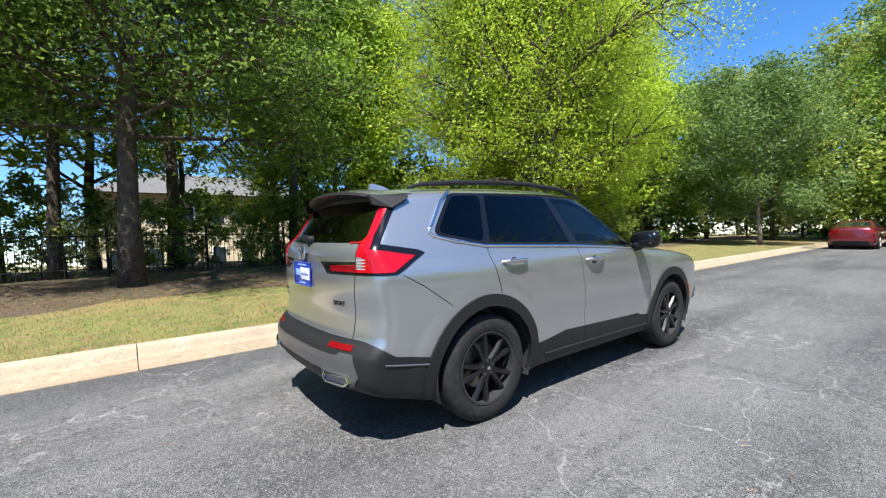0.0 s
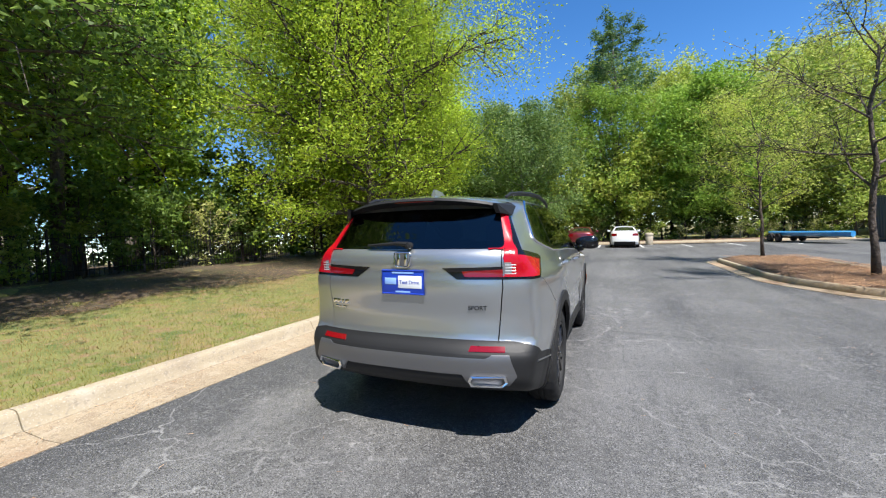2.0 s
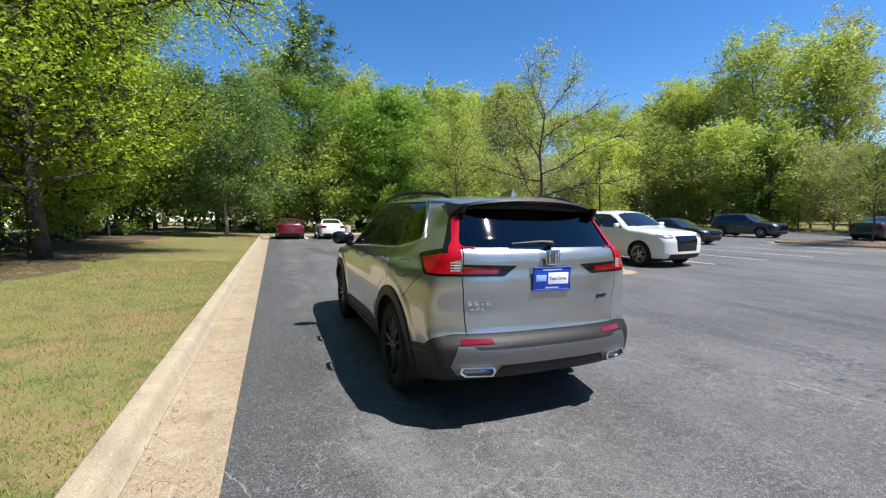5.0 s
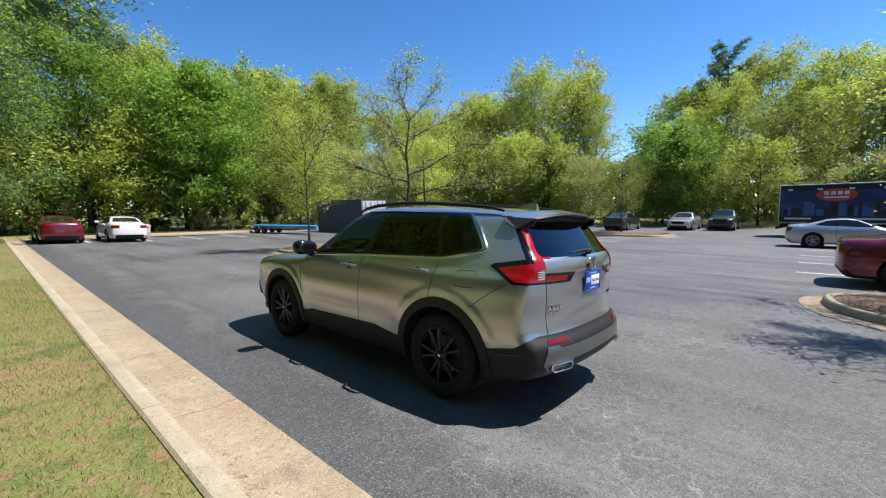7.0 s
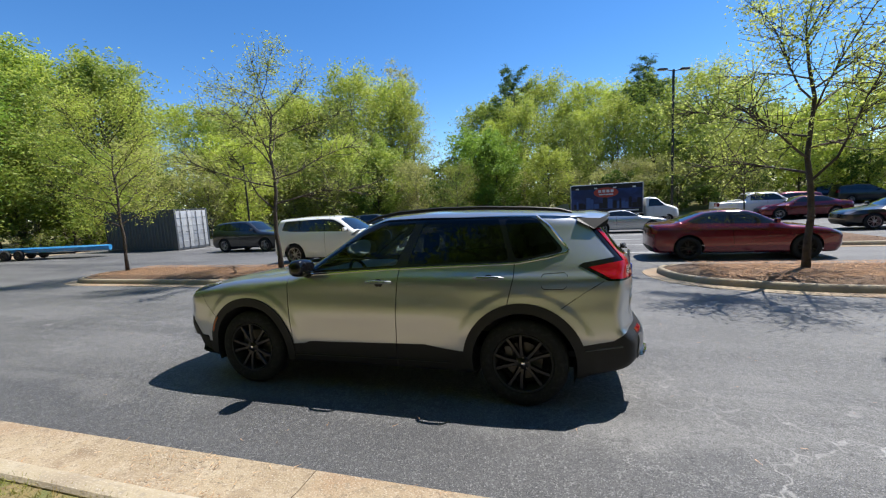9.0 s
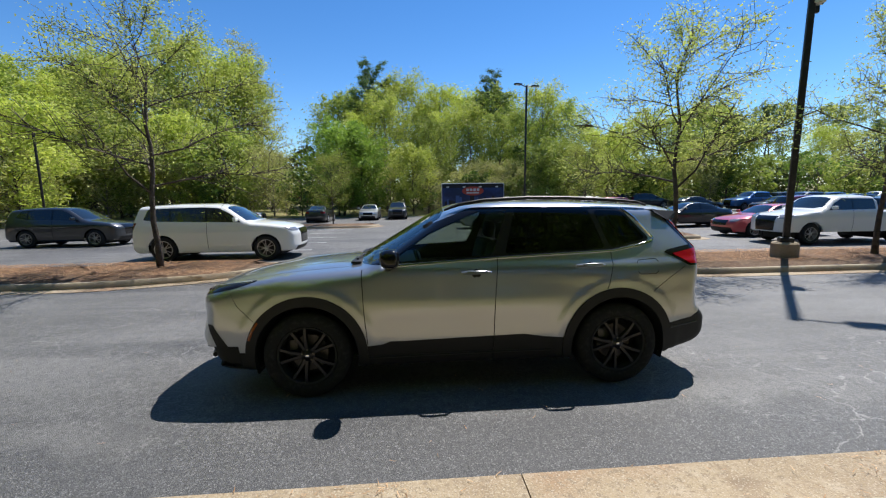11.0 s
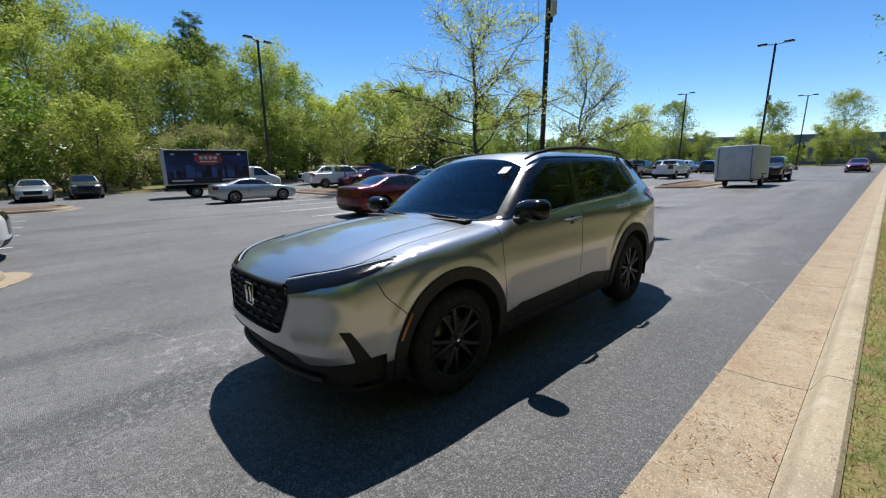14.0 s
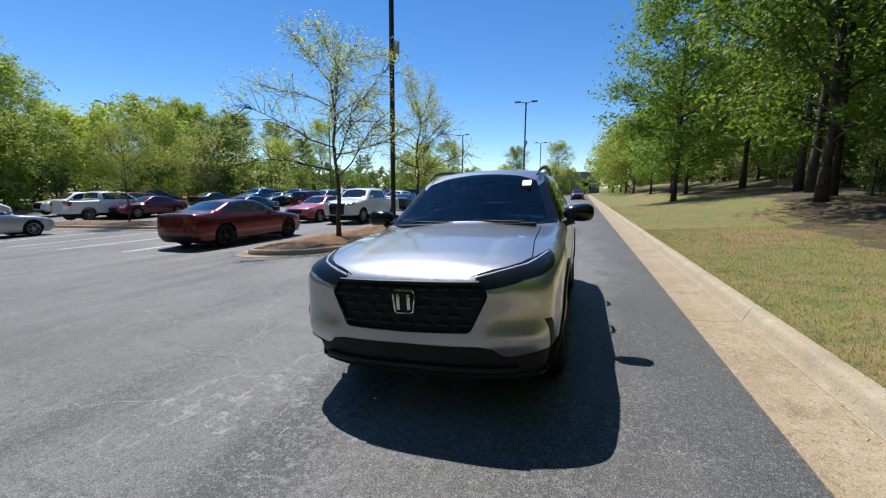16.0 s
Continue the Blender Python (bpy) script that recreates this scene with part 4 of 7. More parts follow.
def dress_silver_car(car):
    # spoiler
    ys = np.linspace(-0.60, 0.60, 25)
    prof = [(-1.74, 0.010), (-1.95, 0.012), (-2.085, -0.012), (-2.10, -0.030), (-2.07, -0.050), (-1.93, -0.055), (-1.80, -0.05)]
    vs, fs = [], []
    n = len(prof)
    for y in ys:
        e = (abs(y) / 0.6) ** 4
        for x, dz in prof:
            vs.append((x + 0.10 * e * (1 if x < -1.9 else 0) + 0.03 * (y / 0.6) ** 2, y, 1.597 - 0.055 * (y / 0.65) ** 2 + dz - 0.012 * e))
    for i in range(len(ys) - 1):
        for k in range(n - 1):
            fs.append((i * n + k, (i + 1) * n + k, (i + 1) * n + k + 1, i * n + k + 1))
    fs += [tuple(range(n)), tuple((len(ys) - 1) * n + k for k in range(n))[::-1]]
    top = [q for i, q in enumerate(fs[:-2]) if i % (n - 1) < 2]
    low = [q for i, q in enumerate(fs[:-2]) if i % (n - 1) >= 2] + fs[-2:]
    part("spoiler", (vs, low), CLAD, car, "black roof spoiler")
    part("spoiler_top", (vs, top), SILVER, car)
    part("brake_light", boxed(-2.088, 0, 1.562, 0.012, 0.30, 0.014, 0.003), RED_DARK, car)
    for s in (1, -1):
        # fin between spoiler and rear glass
        fin = [(-1.80, 0.62, 1.545), (-2.05, 0.585, 1.530), (-2.03, 0.60, 1.47), (-1.93, 0.66, 1.45), (-1.80, 0.655, 1.52)]
        fin = [Vector((x, y, z)) for x, y, z in fin]
        back = [v + Vector((0, -0.03, 0)) for v in fin]
        k = len(fin)
        vf = (fin + back, [tuple(range(k))[::-1], tuple(range(k, 2 * k))] + [(i, (i + 1) % k, k + (i + 1) % k, k + i) for i in range(k)])
        part("spoiler_fin", vf if s > 0 else mirror_y(vf), CLAD, car, smooth=False)
        # roof rail
        rail = [(0.16, 0.585, 1.565), (0.02, 0.60, 1.615), (-0.2, 0.61, 1.648), (-0.6, 0.615, 1.668), (-1.0, 0.612, 1.662), (-1.4, 0.60, 1.640), (-1.65, 0.585, 1.618), (-1.76, 0.575, 1.590)]
        vf = tube(rail, [0.010, 0.016, 0.018, 0.018, 0.018, 0.018, 0.016, 0.010], 8)
        part("roof_rail", vf if s > 0 else mirror_y(vf), CLAD, car, "black roof rail")
        # bright strip under the windows
        line = [(0.66, 1.098), (0.3, 1.118), (-0.3, 1.152), (-1.0, 1.178), (-1.31, 1.190), (-1.55, 1.228), (-1.70, 1.266), (-1.725, 1.29), (-1.70, 1.325), (-1.58, 1.48), (-1.47, 1.570)]
        pts = [(x, s * (skin_y(x, z) + 0.004), z) for x, z in line]
        part("window_trim", tube(pts, 0.011, 6), CHROME, car, "bright window trim")
        # door handles with their hollows
        for hx, hz in ((-0.085, 1.035), (-1.085, 1.075)):
            y = skin_y(hx, hz)
            h = [(hx + 0.125, s * (y + 0.006), hz - 0.002), (hx + 0.09, s * (y + 0.034), hz + 0.002), (hx, s * (y + 0.042), hz + 0.004), (hx - 0.09, s * (y + 0.034), hz + 0.002), (hx - 0.125, s * (y + 0.006), hz - 0.002)]
            hd = part("door_handle", tube(h, [0.010, 0.0155, 0.017, 0.0155, 0.010], 8), SILVER, car)
            part("handle_strip", tube([(a, b + s * 0.012, c + 0.008) for a, b, c in h[1:4]], 0.006, 6), CHROME, hd)
            part("handle_cup", lathe([(0.0, 0.001), (0.035, 0.002), (0.042, 0.0)], 20), CLAD, hd).matrix_local = pose(hx, s * (y + 0.001), hz - 0.015, 0, 0, 0 if s > 0 else 180)
        # door mirror
        mr = new("door_mirror")
        mr.parent = car
        mr.location = (0.62, s * 0.995, 1.180)
        bm = bmesh.new()
        bmesh.ops.create_uvsphere(bm, u_segments=24, v_segments=14, radius=1)
        for v in bm.verts:
            c = v.co
            c.x = math.copysign(abs(c.x) ** 0.75, c.x) * (0.105 if c.x > 0 else 0.06)
            c.y = math.copysign(abs(c.y) ** 0.7, c.y) * 0.135
            c.z = math.copysign(abs(c.z) ** 0.75, c.z) * (0.078 + 0.012 * (c.y / 0.135) * s)
        part("housing", bm, GLOSS_BLACK, mr, "gloss black mirror housing")
        part("stalk", tube([(0.02, -s * 0.05, -0.06), (0.03, -s * 0.10, -0.085), (0.035, -s * 0.15, -0.09)], [0.035, 0.030, 0.034], 10), CLAD, mr)
        part("mirror_glass", boxed(-0.051, 0.0, 0.002, 0.006, 0.155, 0.088, 0.002), MIRROR, mr)
        # wheel wells
        for cx in (-1.35, 1.35):
            vs, fs = [], []
            m = 26
            for i in range(m + 1):
                a = radians(-20 + 220 * i / m)
                for y in (0.50, 0.895):
                    vs.append((cx + 0.428 * math.cos(a), s * y, 0.365 + 0.428 * math.sin(a)))
            fs = [(2 * i, 2 * i + 1, 2 * i + 3, 2 * i + 2) for i in range(m)] + [tuple(2 * i for i in range(m + 1))]
            part("wheel_well", (vs, fs), CABIN, car, smooth=False)
        # exhaust finisher
        ex = [(0.485, 0.398), (0.665, 0.398), (0.700, 0.425), (0.690, 0.462), (0.480, 0.462), (0.465, 0.43)]
        xo = lambda y: float(SB.rear(0.43)) + 0.20 * (abs(y) / 0.922) ** 3 - 0.034
        ring_o = [(xo(y), s * y, z) for y, z in ex]
        ring_i = [(xo(y) - 0.002, s * (0.583 + (y - 0.583) * 0.86), 0.430 + (z - 0.430) * 0.72) for y, z in ex]
        deep = [(x + 0.09, y, z) for x, y, z in ring_i]
        base = [(x + 0.10, y, z) for x, y, z in ring_o]
        k = 6
        fs = []
        for a, b in ((3, 0), (0, 1), (1, 2)):
            order = {0: 0, 1: k, 2: 2 * k, 3: 3 * k}
            for i in range(k):
                j = (i + 1) % k
                fs.append((order[a] + i, order[a] + j, order[b] + j, order[b] + i))
        ob = part("exhaust_finisher", (ring_o + ring_i + deep + base, fs), CHROME, car, "bright exhaust finisher", smooth=False)
        part("opening", (deep, [tuple(range(k))]), CABIN, ob, smooth=False)
        # pale slats in the corner lens of the tail lamp
        for z in (1.082, 1.100, 1.118, 1.136):
            pts = [(tail_x(y, z) - 0.006, s * y, z) for y in (0.668, 0.685, 0.70, 0.715, 0.73)]
            part("lens_slat", tube(pts, 0.0038, 5), LIGHT_LENS, car)
        # lamp details in front
        pts = [(2.252, 0.425, 0.896), (2.205, 0.505, 0.912), (2.138, 0.606, 0.932), (2.058, 0.686, 0.946), (1.962, 0.742, 0.965), (1.87, 0.782, 0.980), (1.79, 0.806, 0.990)]
        pts = [onto(x, s * y, z, 0.004) for x, y, z in pts]
        part("running_light", tube(pts, 0.008, 6), LIGHT_LENS, car, "bright running light strip")
        arc = [(1.35 + 0.488 * math.cos(a), 0.365 + 0.488 * math.sin(a)) for a in np.linspace(radians(18), radians(38), 7)]
        part("side_marker", tube([(x, s * (skin_y(x, z) + 0.008), z) for x, z in arc], 0.012, 6), AMBER, car)
    for s in (1, -1):
        line = [(-1.84, 0.490), (-1.95, 0.500), (-2.06, 0.512), (-2.15, 0.522)]
        part("cladding_groove", tube([onto(x, s * 0.9, z, 0.006) for x, z in line], 0.006, 6), GREY_TRIM, car)
        step = [(-0.74, 0.335), (-0.3, 0.335), (0.3, 0.330), (0.84, 0.325)]
        part("sill_step", tube([(x, s * (skin_y(x, z) + 0.004), z) for x, z in step], 0.012, 6), CLAD, car)
    flap = [(-1.53, 1.105), (-1.69, 1.115), (-1.715, 1.095), (-1.70, 1.0), (-1.675, 0.985), (-1.535, 0.985), (-1.515, 1.0), (-1.515, 1.09), (-1.53, 1.105)]
    part("fuel_flap_seam", tube([(x, skin_y(x, z) + 0.0005, z) for x, z in flap], 0.003, 5), CABIN, car)
    # nose
    for r, z in enumerate((0.625, 0.68, 0.735, 0.79, 0.838)):
        half = 0.40 + 0.10 * (z - 0.6) / 0.2 if z < 0.8 else 0.46
        k = int(half / 0.062)
        for i in range(-k, k + 1):
            y = i * 0.125 + (0.0625 if r % 2 else 0)
            if abs(y) > half - 0.03 or (abs(y) < 0.11 and 0.68 < z < 0.83):
                continue
            bow = 0.25 * (abs(y) / 0.92) ** 3
            zz = z
            part("grille_bar", boxed(float(SB.front(zz)) - bow - 0.008, y, zz, 0.022, 0.085, 0.016, 0.005), CLAD, car)
    em = part("emblem", tube([(2.338, 0.062, 0.825), (2.342, 0.070, 0.80), (2.346, 0.060, 0.70), (2.346, 0.045, 0.688), (2.346, -0.045, 0.688), (2.346, -0.060, 0.70), (2.342, -0.070, 0.80), (2.338, -0.062, 0.825), (2.338, 0.062, 0.825)], 0.007, 6), CHROME, car, "bright front badge")
    for y in (0.034, -0.034):
        part("badge_bar", boxed(2.350, y, 0.757, 0.010, 0.022, 0.098, 0.004), CHROME, em)
    part("badge_plate", boxed(2.338, 0, 0.757, 0.012, 0.11, 0.115, 0.004), CABIN, em)
    pts = [(float(SB.front(0.872)) - 0.25 * (abs(y) / 0.92) ** 3 - 0.006, y, 0.874) for y in np.linspace(-0.46, 0.46, 15)]
    part("grille_trim", tube(pts, 0.013, 6), CLAD, car)
    pts = [(float(SB.front(0.33)) - 0.25 * (abs(y) / 0.92) ** 3 - 0.01, y, 0.33) for y in np.linspace(-0.66, 0.66, 15)]
    part("lower_lip", tube(pts, 0.022, 6), CLAD, car)
    # tail: badges, plate, wiper, antenna
    rb = part("rear_emblem", tube([(-2.2760, 0.055, 1.215), (-2.2800, 0.060, 1.19), (-2.2820, 0.050, 1.13), (-2.2820, 0.038, 1.12), (-2.2820, -0.038, 1.12), (-2.2820, -0.050, 1.13), (-2.2800, -0.060, 1.19), (-2.2760, -0.055, 1.215), (-2.2760, 0.055, 1.215)], 0.006, 6), CHROME, car, "bright rear badge")
    for y in (0.026, -0.026):
        part("badge_bar", boxed(-2.280, y, 1.168, 0.010, 0.018, 0.078, 0.003), CHROME, rb)
    part("badge_plate", boxed(-2.274, 0, 1.168, 0.010, 0.09, 0.085, 0.003), GREY_TRIM, rb)
    for i, w in enumerate((0.036, 0.036, 0.018, 0.036)):
        part("model_badge", boxed(tail_x(0.60 - i * 0.041, 0.862), 0.60 - i * 0.041, 0.862, 0.006, w, 0.032, 0.002), CHROME, car)
    for i in range(3):
        part("model_badge", boxed(tail_x(0.585 - i * 0.038, 0.822), 0.585 - i * 0.038, 0.822, 0.005, 0.03, 0.015, 0.001), CHROME, car)
    words("trim_badge", "SPORT", car, (tail_x(0.44, 0.865) - 0.002, -0.44, 0.852), 0.040, CLAD, thick=0.002, turn=(90, 0, -80))
    plate = part("number_plate", boxed(-2.2760, 0, 1.02, 0.008, 0.305, 0.152, 0.003), PLATE_BLUE, car, "blue dealer plate with a white panel")
    part("plate_frame", joined(tube([(-2.2790, 0.155, 1.097), (-2.2790, -0.155, 1.097), (-2.2790, -0.155, 0.943), (-2.2790, 0.155, 0.943), (-2.2790, 0.155, 1.097)], 0.006, 6)), PLATE_BLUE, plate)
    part("white_panel", boxed(-2.2810, -0.052, 1.022, 0.003, 0.172, 0.082, 0.001), PLATE_WHITE, plate)
    part("badge_oval", boxed(-2.2810, 0.092, 1.026, 0.003, 0.085, 0.045, 0.001), PLATE_LIGHT, plate)
    part("print_bar", boxed(-2.2810, 0.0, 1.083, 0.003, 0.16, 0.010), PLATE_LIGHT, plate)
    part("print_bar", boxed(-2.2810, 0.0, 0.957, 0.003, 0.11, 0.010), PLATE_LIGHT, plate)
    words("plate_text", "Test Drive", plate, (-2.2835, 0.026, 1.010), 0.034, PLATE_BLUE, thick=0.0005)
    wp = part("rear_wiper", tube([(-2.235, -0.02, 1.265), (-2.225, 0.06, 1.275), (-2.215, 0.30, 1.262)], [0.022, 0.014, 0.007], 8), CLAD, car, "black rear wiper")
    part("wiper_hub", lathe([(0.0, -0.045), (0.022, -0.040), (0.026, 0.0)], 16, "x"), CLAD, wp).location = (-2.205, -0.02, 1.258)
    fin = [(-1.55, 0, 1.625), (-1.63, 0, 1.660), (-1.70, 0, 1.680), (-1.735, 0, 1.676), (-1.745, 0, 1.61)]
    vs = [Vector((x, s * (0.004 if z > 1.66 else 0.028), z)) for s in (1, -1) for x, y, z in fin]
    part("antenna_fin", (vs, [(0, 1, 2, 3, 4)[::-1], (5, 6, 7, 8, 9), (0, 5, 6, 1)[::-1], (1, 6, 7, 2)[::-1], (2, 7, 8, 3)[::-1], (3, 8, 9, 4)[::-1]]), SILVER, car)
    for y0, y1, x1 in ((0.52, 0.02, 0.90), (-0.10, -0.58, 0.87)):
        part("front_wiper", tube([(0.955, y0, 1.128), (0.94, (y0 + y1) / 2, 1.140), (x1, y1, 1.150)], [0.012, 0.009, 0.006], 6), CLAD, car)
    part("cowl", boxed(0.955, 0, 1.113, 0.09, 1.30, 0.02, 0.006), CLAD, car)
    # cabin
    part("cabin_floor", boxed(-0.55, 0, 0.42, 3.0, 1.5, 0.06, 0.02), CABIN, car)
    part("dashboard", boxed(0.62, 0, 0.99, 0.54, 1.42, 0.20, 0.06), DASH, car)
    part("console", boxed(0.15, 0, 0.70, 0.9, 0.24, 0.25, 0.04), CABIN, car)
    for y in (0.37, -0.37):
        seat(car, "front_seat", -0.12, y, 0.52)
    seat(car, "rear_seat", -1.02, 0.0, 1.28, False)
    for y in (0.42, -0.42):
        part("rear_headrest", boxed(-1.30, y, 1.33, 0.10, 0.26, 0.15, 0.04), SEAT, car)
    ring = [(0.37 + 0.06 * math.sin(a), 0.37 + 0.185 * math.cos(a), 1.005 + 0.175 * math.sin(a)) for a in np.linspace(0, 2 * math.pi, 33)]
    sw = part("steering_wheel", tube(ring, 0.016, 8, False), CABIN, car)
    part("hub", boxed(0.39, 0.37, 1.0, 0.06, 0.16, 0.12, 0.03), CABIN, sw)
    part("rear_view_mirror", boxed(0.30, 0, 1.44, 0.03, 0.24, 0.06, 0.012), CABIN, car)
    part("rear_shelf", boxed(-1.75, 0, 1.02, 0.75, 1.35, 0.03, 0.01), CABIN, car)
    part("paper_sticker", boxed(0, 0, 0, 0.10, 0.09, 0.002, m=pose(0.33, 0.50, 1.478, 0, 32, 0)), PLATE_WHITE, car)


PLATE_BLUE = material("plate blue", (0.012, 0.045, 0.36), 0.35)
PLATE_WHITE = material("plate white", (0.78, 0.80, 0.82), 0.4)
PLATE_LIGHT = material("plate light blue", (0.25, 0.42, 0.75), 0.4)


def words(name, text, parent, at, size, mat, thick=0.001, turn=(90, 0, -90)):
    """Lettering in the built-in font, as a mesh under its thing."""
    cu = bpy.data.curves.new(name, "FONT")
    cu.body, cu.size, cu.extrude = text, size, thick
    tmp = new(name, cu)
    me = bpy.data.meshes.new_from_object(tmp.evaluated_get(bpy.context.evaluated_depsgraph_get()))
    bpy.data.objects.remove(tmp)
    me.materials.clear()
    me.materials.append(mat)
    ob = new(name, me)
    ob.parent = parent
    ob.matrix_local = pose(*at, *turn)
    return ob


dress_silver_car(silver_car)

# ---- the other vehicles ----
PAINTS = {}


def paint(name, colour, metal=0.3, rough=0.3):
    if name not in PAINTS:
        PAINTS[name] = material(name + " paint", colour, rough, metal, coat=1.0)
    return PAINTS[name]


SHAPES = {
    "sedan": dict(
        top=[(-2.6, 1.02), (-2.2, 1.07), (-1.75, 1.10), (-1.0, 1.38), (-0.5, 1.44), (0.0, 1.43), (0.3, 1.36), (1.0, 1.00), (1.5, 0.95), (2.0, 0.86), (2.3, 0.76), (2.5, 0.62)],
        plan=[(-2.5, 0.76), (-2.0, 0.87), (-1.2, 0.915), (1.2, 0.91), (1.9, 0.86), (2.3, 0.74)],
        cross=[(0.15, -0.06), (0.4, -0.01), (0.65, 0.0), (0.85, -0.015), (0.95, -0.06), (1.0, -0.09), (1.4, -0.30), (1.5, -0.38)],
        front=[(0.2, 2.30), (0.35, 2.40), (0.6, 2.43), (0.75, 2.38), (0.9, 2.2), (1.4, 1.9)],
        rear=[(0.2, -2.32), (0.4, -2.46), (0.7, -2.45), (0.95, -2.42), (1.05, -2.40), (1.4, -2.2)], roof=1.15, floor=0.2,
        dlo=[(0.80, 1.00), (-1.30, 1.06), (-1.45, 1.12), (-0.95, 1.345), (-0.4, 1.385), (0.05, 1.37), (0.35, 1.27)], pillars=[-0.32], wind=[(0.95, 0.68), (0.28, 0.52)], back=[(-1.05, 0.52), (-1.68, 0.64)],
        wheels=(1.42, -1.42), r=0.345, rimr=0.24, w=0.915, lampz=(0.66, 0.80), tailz=(0.78, 0.95)),
    "utility": dict(
        top=[(-2.5, 1.50), (-2.0, 1.58), (-1.2, 1.66), (-0.4, 1.68), (0.0, 1.66), (0.25, 1.58), (1.0, 1.13), (1.5, 1.07), (2.0, 0.98), (2.25, 0.88), (2.4, 0.7)],
        plan=[(-2.4, 0.80), (-1.9, 0.89), (-1.0, 0.92), (1.2, 0.92), (1.9, 0.87), (2.3, 0.75)],
        cross=[(0.2, -0.06), (0.5, 0.0), (0.9, 0.0), (1.05, -0.05), (1.12, -0.08), (1.6, -0.27), (1.75, -0.4)],
        front=[(0.2, 2.15), (0.4, 2.27), (0.8, 2.28), (0.95, 2.15), (1.2, 1.8)],
        rear=[(0.2, -2.15), (0.4, -2.33), (0.8, -2.30), (1.1, -2.27), (1.5, -2.08), (1.7, -1.95)], roof=1.2, floor=0.24,
        dlo=[(0.72, 1.10), (-1.30, 1.17), (-1.75, 1.25), (-1.55, 1.53), (-0.5, 1.58), (0.0, 1.55), (0.35, 1.38)], pillars=[-0.3, -1.25], wind=[(0.95, 0.70), (0.22, 0.56)], back=None,
        wheels=(1.33, -1.33), r=0.36, rimr=0.235, w=0.92, lampz=(0.84, 0.98), tailz=(0.95, 1.22)),
    "large_utility": dict(
        top=[(-2.7, 1.66), (-2.2, 1.72), (-1.2, 1.77), (-0.2, 1.77), (0.1, 1.74), (0.35, 1.66), (1.05, 1.22), (1.6, 1.17), (2.1, 1.10), (2.4, 0.98), (2.55, 0.8)],
        plan=[(-2.6, 0.84), (-2.1, 0.94), (-1.0, 0.965), (1.3, 0.965), (2.1, 0.92), (2.5, 0.80)],
        cross=[(0.2, -0.07), (0.5, 0.0), (0.9, 0.0), (1.1, -0.04), (1.2, -0.075), (1.68, -0.25), (1.85, -0.4)],
        front=[(0.2, 2.35), (0.4, 2.48), (0.8, 2.49), (1.02, 2.42), (1.15, 2.2), (1.4, 1.9)],
        rear=[(0.2, -2.4), (0.4, -2.58), (0.8, -2.57), (1.2, -2.52), (1.6, -2.35), (1.8, -2.25)], roof=1.3, floor=0.27,
        dlo=[(0.80, 1.19), (-1.65, 1.24), (-2.10, 1.29), (-1.98, 1.62), (-0.4, 1.66), (0.1, 1.63), (0.45, 1.46)], pillars=[-0.22, -1.28], wind=[(1.02, 0.76), (0.30, 0.62)], back=None,
        wheels=(1.52, -1.52), r=0.385, rimr=0.265, w=0.965, lampz=(0.88, 1.02), tailz=(1.0, 1.2)),
    "coupe": dict(
        top=[(-2.4, 0.98), (-2.0, 1.02), (-1.6, 1.06), (-0.9, 1.26), (-0.4, 1.31), (-0.1, 1.30), (0.2, 1.22), (0.85, 0.93), (1.4, 0.87), (1.9, 0.77), (2.2, 0.64)],
        plan=[(-2.3, 0.74), (-1.8, 0.85), (-1.0, 0.89), (1.1, 0.87), (1.8, 0.82), (2.2, 0.66)],
        cross=[(0.15, -0.06), (0.4, -0.01), (0.6, 0.0), (0.8, -0.02), (0.9, -0.07), (1.3, -0.31), (1.4, -0.38)],
        front=[(0.2, 2.1), (0.35, 2.22), (0.55, 2.24), (0.7, 2.15), (0.9, 1.9)],
        rear=[(0.2, -2.1), (0.4, -2.25), (0.7, -2.24), (0.98, -2.20), (1.2, -2.0)], roof=1.05, floor=0.18,
        dlo=[(0.65, 0.93), (-1.05, 0.98), (-1.25, 1.03), (-0.85, 1.20), (-0.3, 1.25), (0.05, 1.22), (0.3, 1.12)], pillars=[-0.55], wind=[(0.82, 0.62), (0.18, 0.48)], back=[(-0.92, 0.48), (-1.55, 0.6)],
        wheels=(1.28, -1.28), r=0.32, rimr=0.22, w=0.875, lampz=(0.55, 0.68), tailz=(0.72, 0.9)),
    "pickup": dict(
        top=[(-2.9, 1.28), (-1.02, 1.30), (-0.90, 1.80), (-0.4, 1.84), (0.5, 1.82), (0.75, 1.74), (1.35, 1.30), (1.9, 1.24), (2.5, 1.14), (2.75, 0.98)],
        plan=[(-2.9, 0.93), (-2.0, 0.96), (1.8, 0.97), (2.4, 0.93), (2.8, 0.82)],
        cross=[(0.3, -0.05), (0.6, 0.0), (1.0, 0.0), (1.2, -0.03), (1.32, -0.08), (1.75, -0.22), (1.9, -0.4)],
        front=[(0.3, 2.7), (0.5, 2.78), (1.0, 2.78), (1.15, 2.68), (1.4, 2.3)],
        rear=[(0.3, -2.75), (0.5, -2.84), (1.2, -2.82), (1.4, -2.8)], roof=1.4, floor=0.42,
        dlo=[(1.10, 1.27), (-0.82, 1.29), (-0.80, 1.68), (0.5, 1.70), (0.85, 1.50)], pillars=[0.12], wind=[(1.30, 0.74), (0.72, 0.62)], back=None,
        wheels=(1.75, -1.75), r=0.40, rimr=0.25, w=0.96, lampz=(0.95, 1.12), tailz=(0.95, 1.2)),
}
PATTERN = {}


